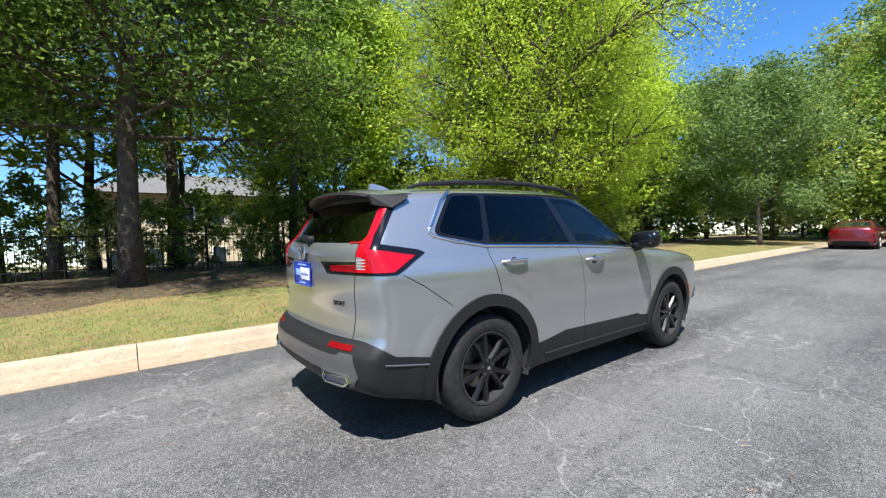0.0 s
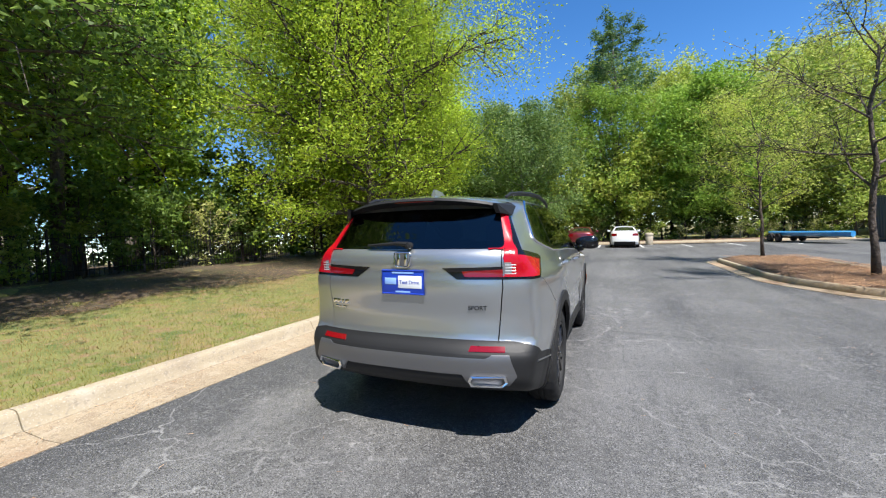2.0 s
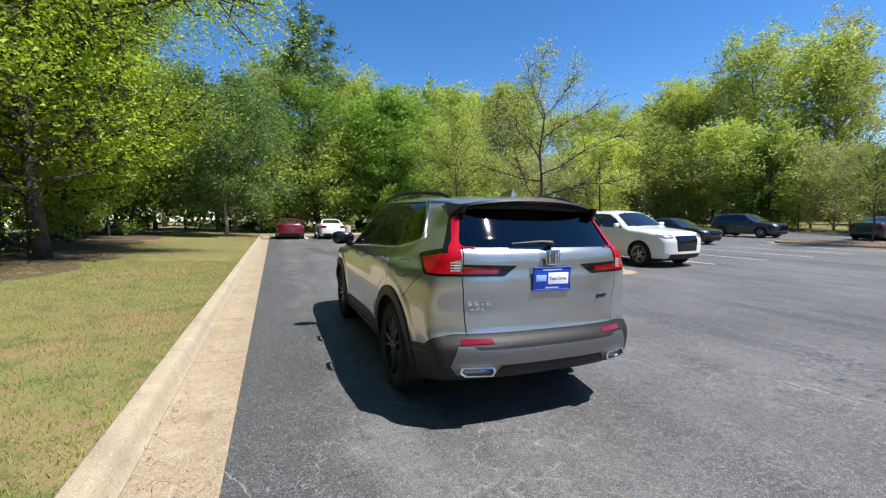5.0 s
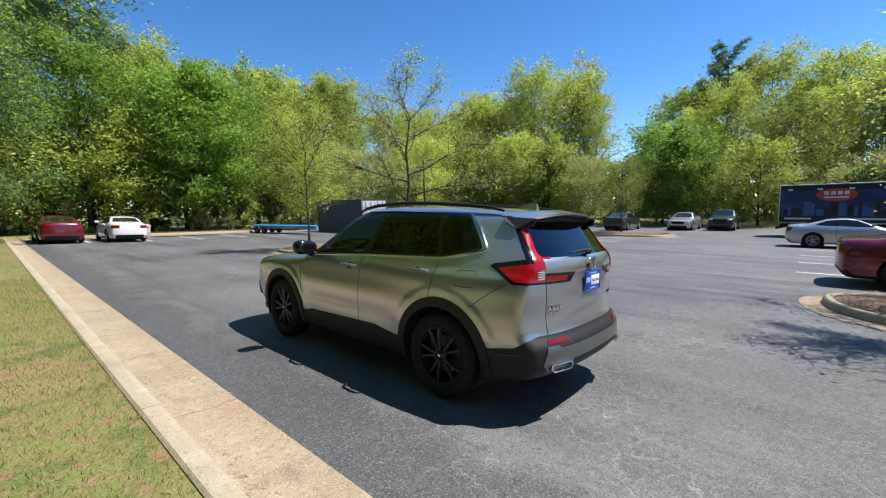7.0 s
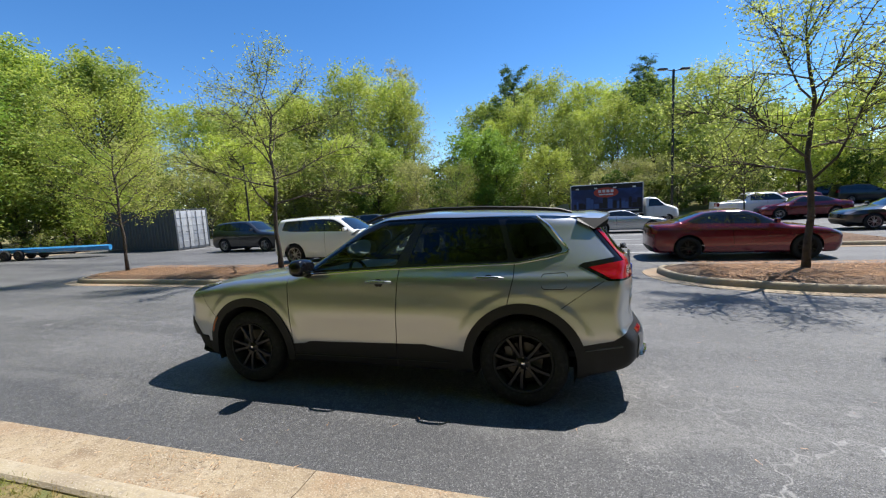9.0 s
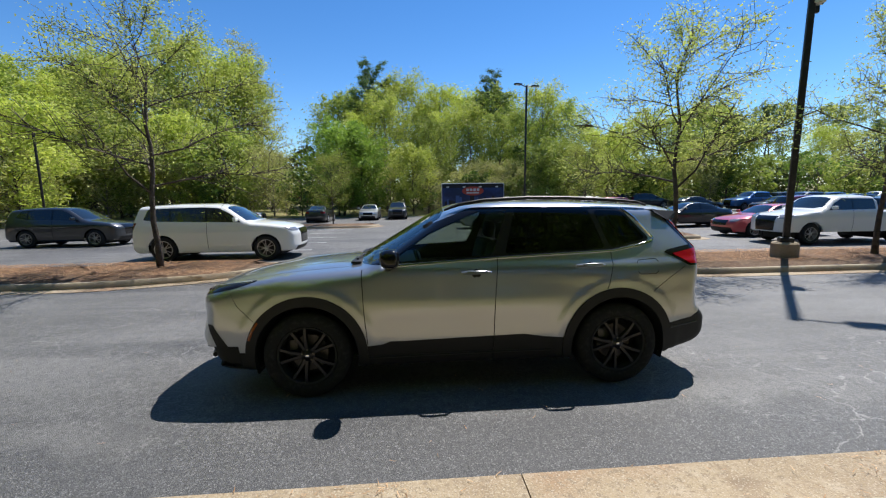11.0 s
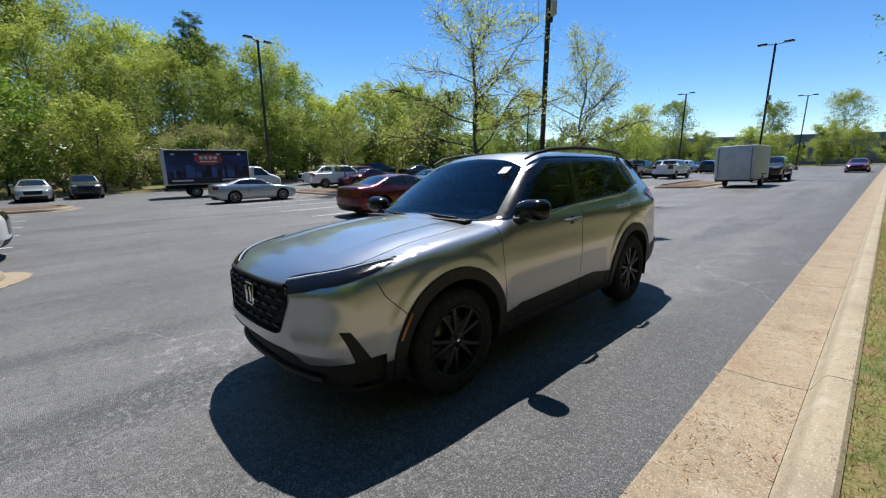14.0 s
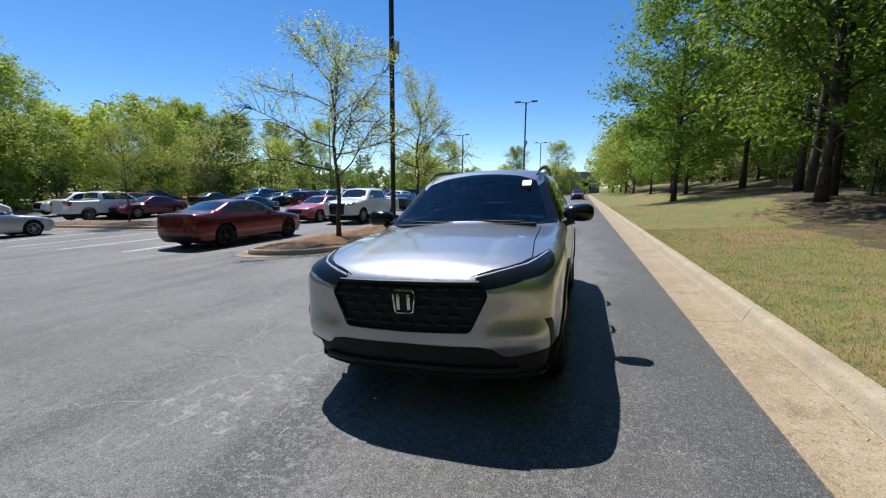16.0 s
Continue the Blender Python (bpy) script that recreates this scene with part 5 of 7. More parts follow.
def vehicle(shape, colour, label, at, rim=RIM_SILVER, res=0.05, group="parked cars", name="parked_car", category="car"):
    key = (shape, res)
    s = SHAPES[shape]
    if key in PATTERN:
        ob = copy_thing(PATTERN[key], at)
        for c in ob.children_recursive:
            if c.name.split(".")[0] in ("body", "mirror_shell") and c.type == "MESH":
                c.material_slots[0].link = "OBJECT"
                c.material_slots[0].material = colour
        tagged(ob, label, category, group)
        ob.name = name
        return ob
    car = thing(name, label, category, group, at=at)
    b = Body(s["top"], s["plan"], s["cross"], s["front"], s["rear"], bow=(0.30, 0.20), roof=s["roof"], floor=s["floor"], soft=(0.10, 0.09))
    bm = b.half(res)
    tag = bm.faces.layers.int.new("tag")
    upper = lambda c: c.y > 0.3 and c.z > s["dlo"][0][1] - 0.15
    carve(bm, tag, rounded(s["dlo"], 0.05, 3 if res < 0.1 else 1), "xz", 1, upper)
    lo, hi = min(p[1] for p in s["dlo"]), max(p[1] for p in s["dlo"])
    for px in s["pillars"]:
        carve(bm, tag, [(px - 0.03, lo - 0.1), (px - 0.09, hi + 0.1), (px - 0.03, hi + 0.1), (px + 0.03, lo - 0.1)], "xz", 2, upper, (1,))
    (xb, yb), (xt, yt) = s["wind"]
    carve(bm, tag, [(xb, -0.1), (xb, yb * 0.6), (xb - 0.12, yb), (xt + 0.02, yt), (xt - 0.03, yt * 0.6), (xt - 0.03, -0.1)], "xy", 3, lambda c: c.z > lo - 0.1 and xt - 0.2 < c.x < xb + 0.2)
    if s["back"]:
        (xt, yt), (xb, yb) = s["back"]
        carve(bm, tag, [(xt, -0.1), (xt, yt), (xb + 0.05, yb), (xb, yb * 0.6), (xb, -0.1)], "xy", 4, lambda c: c.z > lo - 0.1 and xb - 0.2 < c.x < xt + 0.2)
    elif shape != "pickup":
        carve(bm, tag, [(-0.1, lo + 0.10), (0.70, lo + 0.10), (0.60, hi - 0.02), (-0.1, hi)], "yz", 4, lambda c: c.x < s["rear"][0][1] * 0.82 and c.z > lo)
    else:
        carve(bm, tag, [(-0.1, 1.38), (0.62, 1.38), (0.56, 1.70), (-0.1, 1.70)], "yz", 4, lambda c: -1.2 < c.x < -0.8 and c.z > 1.3)
        carve(bm, tag, [(-2.74, -0.1), (-2.74, 0.80), (-1.10, 0.80), (-1.10, -0.1)], "xy", 9, lambda c: c.z > 1.2 and c.x < -0.95)
    x1, x0 = s["front"][1][1], s["rear"][1][1]
    z0, z1 = s["lampz"]
    carve(bm, tag, [(x1 - 0.42, z1), (x1 + 0.2, z1 - 0.05), (x1 + 0.2, z0), (x1 - 0.2, z0 + 0.02)], "xz", 5, lambda c: c.x > x1 - 0.6 and c.y > 0.50, (0,))
    z0, z1 = s["tailz"]
    carve(bm, tag, [(x0 + 0.28, z1), (x0 - 0.2, z1), (x0 - 0.2, z0), (x0 + 0.2, z0)], "xz", 6, lambda c: c.x < x0 + 0.5 and c.y > 0.46, (0,))
    carve(bm, tag, [(-0.1, s["lampz"][1] - 0.06), (0.46, s["lampz"][1] - 0.06), (0.40, 0.5), (-0.1, 0.5)], "yz", 7, lambda c: c.x > x1 - 0.4, (0,))
    carve(bm, tag, [(-0.1, 0.42), (0.62, 0.42), (0.66, 0.1), (-0.1, 0.1)], "yz", 8, lambda c: abs(c.x) > x1 - 0.4)
    for wx in s["wheels"]:
        carve(bm, tag, arc_poly(wx, s["r"], 0.0, s["r"] + 0.055, radians(-60), radians(240), 20 if res < 0.1 else 9), "xz", 10, lambda c: c.y > 0.4 and c.z < 1.05)
    for f in bm.faces:
        c = f.calc_center_median()
        if c.z < s["floor"] + 0.02 and f[tag] != 10:
            f[tag] = 8
    g = strip_poly([(s["pillars"][0], lo), (s["pillars"][0] + 0.03, 0.35)], 0.012)
    carve(bm, tag, g, "xz", 11, lambda c: c.y > 0.5, (0,))
    bm.normal_update()
    bm.verts.index_update()
    part("body", peel(bm, tag, 0, both=True), colour, car)
    part("grille", peel(bm, tag, 7, push=0.002, both=True), GLOSS_BLACK, car)
    part("bumper", peel(bm, tag, 8, push=0.003, both=True), CLAD, car)
    part("windscreen", peel(bm, tag, 3, both=True), CAR_GLASS, car)
    if any(f[tag] == 4 for f in bm.faces):
        part("rear_window", peel(bm, tag, 4, both=True), CAR_GLASS, car)
    if any(f[tag] == 9 for f in bm.faces):
        part("load_bed", peel(bm, tag, 9, push=-0.3, both=True), CLAD, car)
    for mir in (False, True):
        for px in s["pillars"]:
            part("pillar", peel(bm, tag, 2, mir, push=0.002, keep=lambda c: abs(c.x - px + 0.03) < 0.2), GLOSS_BLACK, car)
        part("door_seam", peel(bm, tag, 11, mir), GLOSS_BLACK, car)
        for wx0, wx1 in zip([9.0] + s["pillars"], s["pillars"] + [-9.0]):
            part("side_window", peel(bm, tag, 1, mir, keep=lambda c: wx1 - 0.03 < c.x < wx0 - 0.03), CAR_GLASS, car)
        part("headlamp", peel(bm, tag, 5, mir, push=0.004), CLEAR_LENS, car)
        part("tail_lamp", peel(bm, tag, 6, mir, push=0.004), RED_DARK, car)
        y = -1 if mir else 1
        xm = s["dlo"][0][0] - 0.12
        part("mirror_shell", boxed(xm, y * (s["w"] + 0.06), lo + 0.09, 0.10, 0.20, 0.13, 0.03), colour, car)
    for wx in s["wheels"]:
        for y in (s["w"] - 0.01, -s["w"] + 0.01):
            wheel(car, wx, y, s["r"], 0.22, s["rimr"], rim, 10, detail=False, seg=28 if res < 0.08 else 12)
    for wx in s["wheels"]:
        part("wheel_well", boxed(wx, 0, s["r"] + 0.08, 0.80, 2 * s["w"] - 0.5, 0.62, 0.05), CABIN, car)
    bm.free()
    PATTERN[key] = car
    return car


CAR_GLASS = material("parked car glass", (0.010, 0.013, 0.014), 0.05, coat=0.5)
WHITE_P = paint("white", (0.72, 0.72, 0.70), 0.0)
RED_P = paint("deep red", (0.135, 0.002, 0.013), 0.4, 0.25)
MAROON_P = paint("maroon", (0.13, 0.010, 0.016), 0.3)
GREY_P = paint("dark grey", (0.035, 0.038, 0.042), 0.5)
SILVER_P = paint("pale silver", (0.50, 0.51, 0.52), 0.6)
BLACK_P = paint("black", (0.008, 0.008, 0.010), 0.2)
BLUE_P = paint("blue", (0.02, 0.10, 0.26), 0.4)
PINK_P = paint("light red", (0.45, 0.06, 0.07), 0.2)
NAVY_P = paint("navy", (0.012, 0.018, 0.045), 0.4)

vehicle("large_utility", WHITE_P, "white three-row utility vehicle with dark glass in a bay", stand(6.45, -9.75, 180), res=0.042)
vehicle("sedan", RED_P, "glossy deep red sedan with dark wheels beside the island", stand(-6.55, -10.1, 180), rim=RIM, res=0.042)
vehicle("utility", GREY_P, "dark grey crossover in the next bay", stand(14.9, -14.8, 180), res=0.06)
vehicle("sedan", BLACK_P, "black sedan parked nose out beyond the white utility vehicle", stand(12.4, -19.9, 180), res=0.06)
vehicle("sedan", MAROON_P, "older dark red sedan parked nose to the woods", stand(26.8, 0.75, 0), res=0.09)
vehicle("sedan", WHITE_P, "white sedan parked nose to the woods", stand(26.8, -2.0, 0), res=0.09)
vehicle("coupe", SILVER_P, "pale silver two-door coupe in a bay", stand(-5.0, -21.6, 180), res=0.06)
vehicle("pickup", WHITE_P, "white pickup truck parked beyond the bays", stand(-14.2, -28.5, 180), res=0.09, name="parked_pickup", category="pickup truck")
vehicle("pickup", WHITE_P, "white crew-cab pickup truck facing the island", stand(-16.0, -10.6, 0), res=0.09, name="parked_pickup", category="pickup truck")
vehicle("sedan", PINK_P, "light red car in a bay", stand(-16.0, -13.4, 0), res=0.09)
vehicle("utility", GREY_P, "dark crossover parked at the back of the lot", stand(1.6, -36.5, 90), res=0.09)
vehicle("sedan", SILVER_P, "dark-fronted silver sedan parked at the back", stand(4.2, -35.4, 90), res=0.09)
vehicle("sedan", GREY_P, "dark car with its tail to the lot at the back", stand(8.2, -32.6, -90), res=0.09)
vehicle("utility", GREY_P, "dark crossover half hidden beyond the container row", stand(14.2, -29.5, 180), res=0.09)
vehicle("sedan", NAVY_P, "dark navy sedan with its tail to the aisle", stand(-29.4, -13.7, 180), res=0.18)
vehicle("pickup", BLACK_P, "black crew-cab pickup truck with its tail to the aisle", stand(-41.0, -15.0, 180), res=0.18, name="parked_pickup", category="pickup truck")
vehicle("pickup", BLACK_P, "black crew-cab pickup truck beside another", stand(-41.2, -17.9, 180), res=0.18, name="parked_pickup", category="pickup truck")
vehicle("pickup", WHITE_P, "white crew-cab pickup truck with its tail to the aisle", stand(-41.6, -12.0, 180), res=0.18, name="parked_pickup", category="pickup truck")
RC = random.Random(8)
COL = [(WHITE_P, "white"), (GREY_P, "dark grey"), (SILVER_P, "silver"), (BLACK_P, "black"), (NAVY_P, "navy"), (BLUE_P, "blue"), (RED_P, "red"), (WHITE_P, "white")]
for cx, yaw in ((-16.0, 0), (-26.5, 180), (-32.2, 0), (-43, 180), (-48.6, 0), (-60, 180), (-66, 0)):
    for j in range(10):
        y = -2.75 * j - (20.6 if cx == -43 else 16.2 if cx > -40 else 13.4)
        if RC.random() < 0.3:
            continue
        sh = RC.choice(["utility", "sedan", "pickup", "utility", "sedan"])
        cc, cn = RC.choice(COL)
        vehicle(sh, cc, f"{cn} {'pickup truck' if sh == 'pickup' else 'car'} in a far row of the car park", stand(cx + RC.uniform(-0.3, 0.3), y, yaw), res=0.18, name="parked_pickup" if sh == "pickup" else "parked_car", category="pickup truck" if sh == "pickup" else "car", group="cars in the far rows")


# ---- trees ----
def leaf_cards(points, size, rnd, flat=0.5, long=1.6, three=False):
    """One leaf at each point: a diamond, or for far trees a three-cornered spray."""
    n = len(points)
    p = np.asarray(points)
    d = rnd.normal(size=(n, 3))
    d[:, 2] = d[:, 2] * flat - 0.25
    d /= np.linalg.norm(d, axis=1, keepdims=True)
    s = rnd.normal(size=(n, 3))
    s -= (s * d).sum(1, keepdims=True) * d
    s /= np.linalg.norm(s, axis=1, keepdims=True)
    L = size * rnd.uniform(0.6, 1.3, (n, 1))
    if three:
        v = np.stack([p - s * L / long / 1.9, p + s * L / long / 1.9, p + d * L], 1).reshape(-1, 3)
        return v, np.arange(3 * n).reshape(n, 3)
    v = np.stack([p, p + d * L * 0.55 + s * L / long / 1.6, p + d * L, p + d * L * 0.55 - s * L / long / 1.6], 1).reshape(-1, 3)
    f = np.arange(4 * n).reshape(n, 4)
    return v, f


def skeleton_of(rnd, height, clear, spread, limbs, twigs, lean=0.03, rise=0.5, crown_shape="round", stop=0.96, girth=0.012, bare=False):
    """Trunk, limbs and twigs as pipes, and the places where the leaves sit."""
    wood, tips = [], []
    k = 9
    base = girth * height
    trunk = [Vector((0, 0, -0.15))]
    for i in range(1, k + 1):
        trunk.append(Vector((rnd.normal() * lean * i * height / 20, rnd.normal() * lean * i * height / 20, height * i / k * min(stop, 0.94))))
    rad = [base * (1.35 if i == 0 else 1.0) * (1 - 0.9 * i / k) + 0.012 for i in range(k + 1)]
    wood.append(tube(trunk, rad, 9))

    def on_trunk(h):
        q = min(max(h / (min(stop, 0.94) * height) * k, 0), k - 1e-3)
        i = int(q)
        return trunk[i].lerp(trunk[i + 1], q - i), rad[i]

    for j in range(limbs):
        u = (j + rnd.uniform(0.1, 0.9)) / limbs
        h = height * (clear + (stop - clear) * u)
        p, r = on_trunk(h)
        if crown_shape == "round":
            reach = spread * (0.35 + 0.75 * math.sin(math.pi * min(0.12 + 0.82 * u, 1)))
        elif crown_shape == "cone":
            reach = spread * (1.05 - 0.85 * u)
        else:
            reach = spread * rnd.uniform(0.8, 1.15) * (1.15 - 0.6 * u)
        a = j * 2.4 + rnd.uniform(-0.5, 0.5)
        d = Vector((math.cos(a), math.sin(a), rise * rnd.uniform(0.3, 1.3) + 0.5 * u)).normalized()
        limb = [p]
        for s in range(4):
            d = (d + Vector(rnd.normal(size=3)) * 0.13 + Vector((0, 0, 0.03))).normalized()
            limb.append(limb[-1] + d * reach / 4)
        lr = min(r * 0.55, (0.02 if crown_shape != "cone" else 0.010) * reach + 0.010)
        wood.append(tube(limb, [lr * (1 - 0.2 * s) for s in range(5)], 3 if bare else 5, False))
        for s in range(twigs):
            q = rnd.uniform(0.25, 1.0)
            i = min(int(q * 4), 3)
            b = limb[i].lerp(limb[i + 1], q * 4 - i)
            e = (d + Vector(rnd.normal(size=3)) * 0.75).normalized() * reach * rnd.uniform(0.18, 0.42)
            mid = b + e * 0.5 + Vector(rnd.normal(size=3)) * 0.05 * reach
            if not bare:
                wood.append(tube([b, mid, b + e], [lr * 0.4, lr * 0.28, 0.004], 3, False))
            tips += [(mid, e.length * 0.35), (b + e, e.length * 0.4), (b + e * 0.75, e.length * 0.35)]
    return joined(*wood), tips


def tree_meshes(name, seed, height, clear, spread, limbs, twigs, leaves, size, bark, leaf, rise=0.5, crown_shape="round", lean=0.03, puff=1.0, long=1.6, stop=0.96, girth=0.012, three=True, layer=0.7, bare=False):
    rnd = np.random.default_rng(seed)
    wood, tips = skeleton_of(rnd, height, clear, spread, limbs, twigs, lean, rise, crown_shape, stop, girth, bare)
    w = mesh_of(name + "_trunk", *wood, bark)
    c = np.array([t[0] for t in tips])
    s = np.array([t[1] for t in tips])[:, None]
    pick = rnd.integers(0, len(c), leaves)
    pts = c[pick] + np.clip(rnd.normal(size=(leaves, 3)), -1.5, 1.5) * np.maximum(s[pick], 0.12) * puff * np.array([1, 1, layer])
    v, f = leaf_cards(pts, size, rnd, long=long, three=three)
    m = mesh_of(name + "_crown", v, f, leaf, False)
    return w, m


KINDS = {}


def kind(name, *a, **k):
    KINDS[name] = tree_meshes(name, *a, **k)


#     seed height clear spread limbs twigs leaves size bark leaf
kind("oak", 11, 15, 0.10, 5.2, 64, 20, 160000, 0.098, BARK, LEAF_SPRING, rise=0.30, layer=0.42, long=1.7)
kind("shade", 12, 17, 0.20, 4.6, 96, 20, 165000, 0.115, BARK, LEAF_DARK, rise=0.05, crown_shape="cone", girth=0.0125, layer=0.35, long=1.8)
kind("greytree", 13, 10, 0.16, 4.6, 46, 14, 52000, 0.16, BARK_GREY, LEAF_GREY, layer=0.6, bare=True)
kind("tall_mix", 14, 18, 0.18, 6.0, 32, 8, 11000, 0.42, BARK, LEAF_MIX, rise=0.7, long=2.4, bare=True)
kind("tall_open", 16, 20, 0.30, 6.4, 32, 9, 10500, 0.38, BARK_GREY, LEAF_YELLOW, rise=1.0, long=2.4, bare=True, puff=0.9)
kind("tall_bare", 26, 20, 0.28, 4.6, 34, 10, 5200, 0.26, BARK_GREY, LEAF_PALE, rise=1.6, long=2.4, crown_shape="vase", puff=0.8)
kind("bushy", 17, 8, 0.03, 4.3, 28, 8, 9000, 0.32, BARK, LEAF_MIX, rise=0.7, long=2.2, bare=True)
kind("bushy_yellow", 15, 9, 0.04, 4.3, 28, 8, 9000, 0.31, BARK, LEAF_YELLOW, rise=0.8, long=2.2, bare=True)
kind("bushy_brown", 27, 6, 0.04, 3.7, 26, 9, 6500, 0.24, BARK_GREY, LEAF_PALE, rise=0.9, long=3.0)
kind("bright_tree", 28, 8, 0.10, 3.8, 36, 9, 15000, 0.22, BARK, LEAF_BRIGHT, rise=0.5, layer=0.6, bare=True)
kind("tall_pine", 18, 21, 0.60, 3.6, 24, 8, 9000, 0.34, BARK, NEEDLE, crown_shape="vase", lean=0.015, rise=0.35, long=4, puff=0.8, layer=0.45, bare=True)
kind("thin_tree", 19, 16, 0.26, 2.8, 28, 8, 11000, 0.19, BARK, LEAF_BRIGHT, lean=0.05, layer=0.5)
kind("young", 20, 5.6, 0.30, 2.5, 15, 34, 10500, 0.056, BARK, LEAF_BUD, rise=0.55, crown_shape="vase", puff=0.6, stop=0.90, girth=0.0105, lean=0.05)
kind("young_full", 21, 5.6, 0.26, 2.0, 26, 18, 15000, 0.062, BARK, LEAF_YELLOW, rise=0.7, crown_shape="round", girth=0.008, long=1.9)
kind("edge", 24, 14, 0.14, 4.3, 42, 10, 20000, 0.25, BARK, LEAF_SPRING, long=2.2, layer=0.5, bare=True)
kind("edge_dark", 25, 13, 0.12, 4.3, 42, 10, 20000, 0.25, BARK, LEAF_BRIGHT, long=2.2, layer=0.5, bare=True)
kind("shrub", 22, 2.6, 0.03, 1.6, 10, 4, 1800, 0.17, BARK, LEAF_MIX, rise=0.8, bare=True)
kind("shrub_dark", 23, 3.2, 0.03, 1.8, 10, 4, 1800, 0.18, BARK, LEAF_DARK, rise=0.8, bare=True)
kind("brush", 29, 2.4, 0.03, 1.5, 12, 9, 900, 0.12, BARK_GREY, LEAF_PALE, rise=1.2)


def plant(which, x, y, scale=1.0, yaw=None, name="tree", label="", category="tree", group="", z=None, stretch=1.0):
    w, c = KINDS[which]
    r = random.Random(int(x * 131 + y * 977))
    ob = thing(name, label, category, group)
    zz = float(ground_height(np.array(x), np.array(y))) if z is None else z
    ob.location = (x, y, zz - 0.05)
    ob.rotation_euler = (0, 0, r.uniform(0, 6.28) if yaw is None else radians(yaw))
    ob.scale = (scale, scale, scale * stretch)
    for nm, me in (("trunk", w), ("crown", c)):
        o = new(nm, me)
        o.parent = ob
    return ob


# the trees that stand out one by one
plant("shade", -3.15, 8.6, 1.0, 20, label="tall dark-leaved tree with a straight trunk in the lawn")
plant("edge_dark", -14.5, 9.4, 1.1, 200, label="tall dark-leaved tree at the edge of the woods")
plant("oak", 9.5, 7.5, 1.0, 40, label="broad oak in fresh yellow-green leaf")
plant("oak", 13.5, 10.2, 0.95, 160, label="broad oak in fresh yellow-green leaf behind another")
plant("greytree", 25.5, 4.6, 0.88, 10, label="grey-green tree with several stems beside the parked cars")
plant("young", 6.7, -6.4, 1.04, 30, z=zf(-6.35) + 0.25, label="young bare-branched tree with few new leaves")
plant("young_full", 12.7, -6.1, 0.97, 80, z=zf(-6) + 0.25, label="young tree in thin yellow-green leaf")
plant("young", -6.55, -6.2, 1.04, 130, z=zf(-6.2) + 0.25, label="young tree with open crown and few new leaves")
plant("young", -12.1, -5.8, 1.0, 220, z=zf(-5.8) + 0.25, label="young tree with open crown and few new leaves")
plant("young_full", -11, -22, 0.85, 10, label="young tree in thin leaf in a mulch strip", z=zf(-22, -11) + 0.2)
plant("young_full", 5.8, -25.0, 0.80, 60, z=zf(-25, 5.8) + 0.2, label="young round tree in a far planting bed")
plant("bright_tree", 7.8, -43.2, 1.12, 60, label="round bright green tree at the back of the lot")
plant("tall_pine", 37.6, -2.3, 0.98, 10, label="tall dark pine standing above the woods")
plant("edge_dark", 33.6, -8.4, 0.95, 120, label="leafy green tree with a pale trunk beyond the lot")
plant("tall_bare", 28.5, -72.0, 1.36, 10, label="very tall tree with a broom of bare limbs")
plant("tall_bare", 33.5, -69.0, 1.22, 90, label="very tall tree with a broom of bare limbs")
plant("tall_bare", 24.8, -68.0, 1.12, 170, label="tall tree with a broom of bare limbs")
plant("tall_pine", 5.9, -66.5, 1.10, 40, label="tall dark pine in the far woods")
plant("tall_pine", -13.0, -64.0, 0.98, 140, label="tall dark pine in the far woods")
plant("tall_pine", -42.3, -50.6, 0.54, 200, label="lone dark pine beyond the rows of cars")
R = random.Random(5)
WOODS = "trees of the woods"


def band(n, x0, x1, y0, y1, kinds, s0, s1, group=WOODS, label="tall woodland tree in spring leaf"):
    for i in range(n):
        x = x0 + (x1 - x0) * (i + R.uniform(0.1, 0.9)) / n
        y = R.uniform(y0, y1) if abs(x1 - x0) >= abs(y1 - y0) else None
        if y is None:
            x = R.uniform(x0, x1)
            y = y0 + (y1 - y0) * (i + R.uniform(0.1, 0.9)) / n
        k = R.choice(kinds)
        plant(k, x, y, R.uniform(s0, s1), None, label=label if "pine" not in k else "tall pine with a bare trunk", group=group)


def brushwood(n, x0, x1, y0, y1, kinds, s0, s1, label):
    """Shrubs spread along a strip."""
    for i in range(n):
        u = (i + R.uniform(0, 1)) / n
        along = abs(x1 - x0) >= abs(y1 - y0)
        x = x0 + (x1 - x0) * u if along else R.uniform(x0, x1)
        y = R.uniform(y0, y1) if along else y0 + (y1 - y0) * u
        plant(R.choice(kinds), x, y, R.uniform(s0, s1), None, "shrub", label, "shrub", "undergrowth")


# behind the lawn
band(9, -16, 8, 12.8, 15, ["thin_tree", "tall_pine", "thin_tree"], 0.85, 1.1)
band(3, 0, 8, 15.5, 18, ["edge", "edge_dark"], 0.8, 1.0)
band(9, -20, 12, 18, 27, ["thin_tree", "tall_pine", "tall_mix"], 0.8, 1.1)
band(7, 15, 32, 11, 14, ["edge_dark", "edge", "edge_dark"], 0.85, 1.05)
band(6, 8, 34, 18, 26, ["tall_mix", "tall_open"], 0.8, 1.0)
brushwood(30, -18, 8, 11.5, 15, ["brush", "shrub", "shrub_dark", "brush"], 0.5, 0.85, "thin leafy undergrowth at the wood's edge")
brushwood(20, -22, 12, 17, 30, ["brush", "shrub", "shrub_dark"], 0.8, 1.4, "tangled undergrowth deep in the wood")
brushwood(20, 8, 32, 9.5, 14.5, ["shrub", "shrub_dark"], 0.8, 1.4, "leafy undergrowth shrub at the wood's edge")
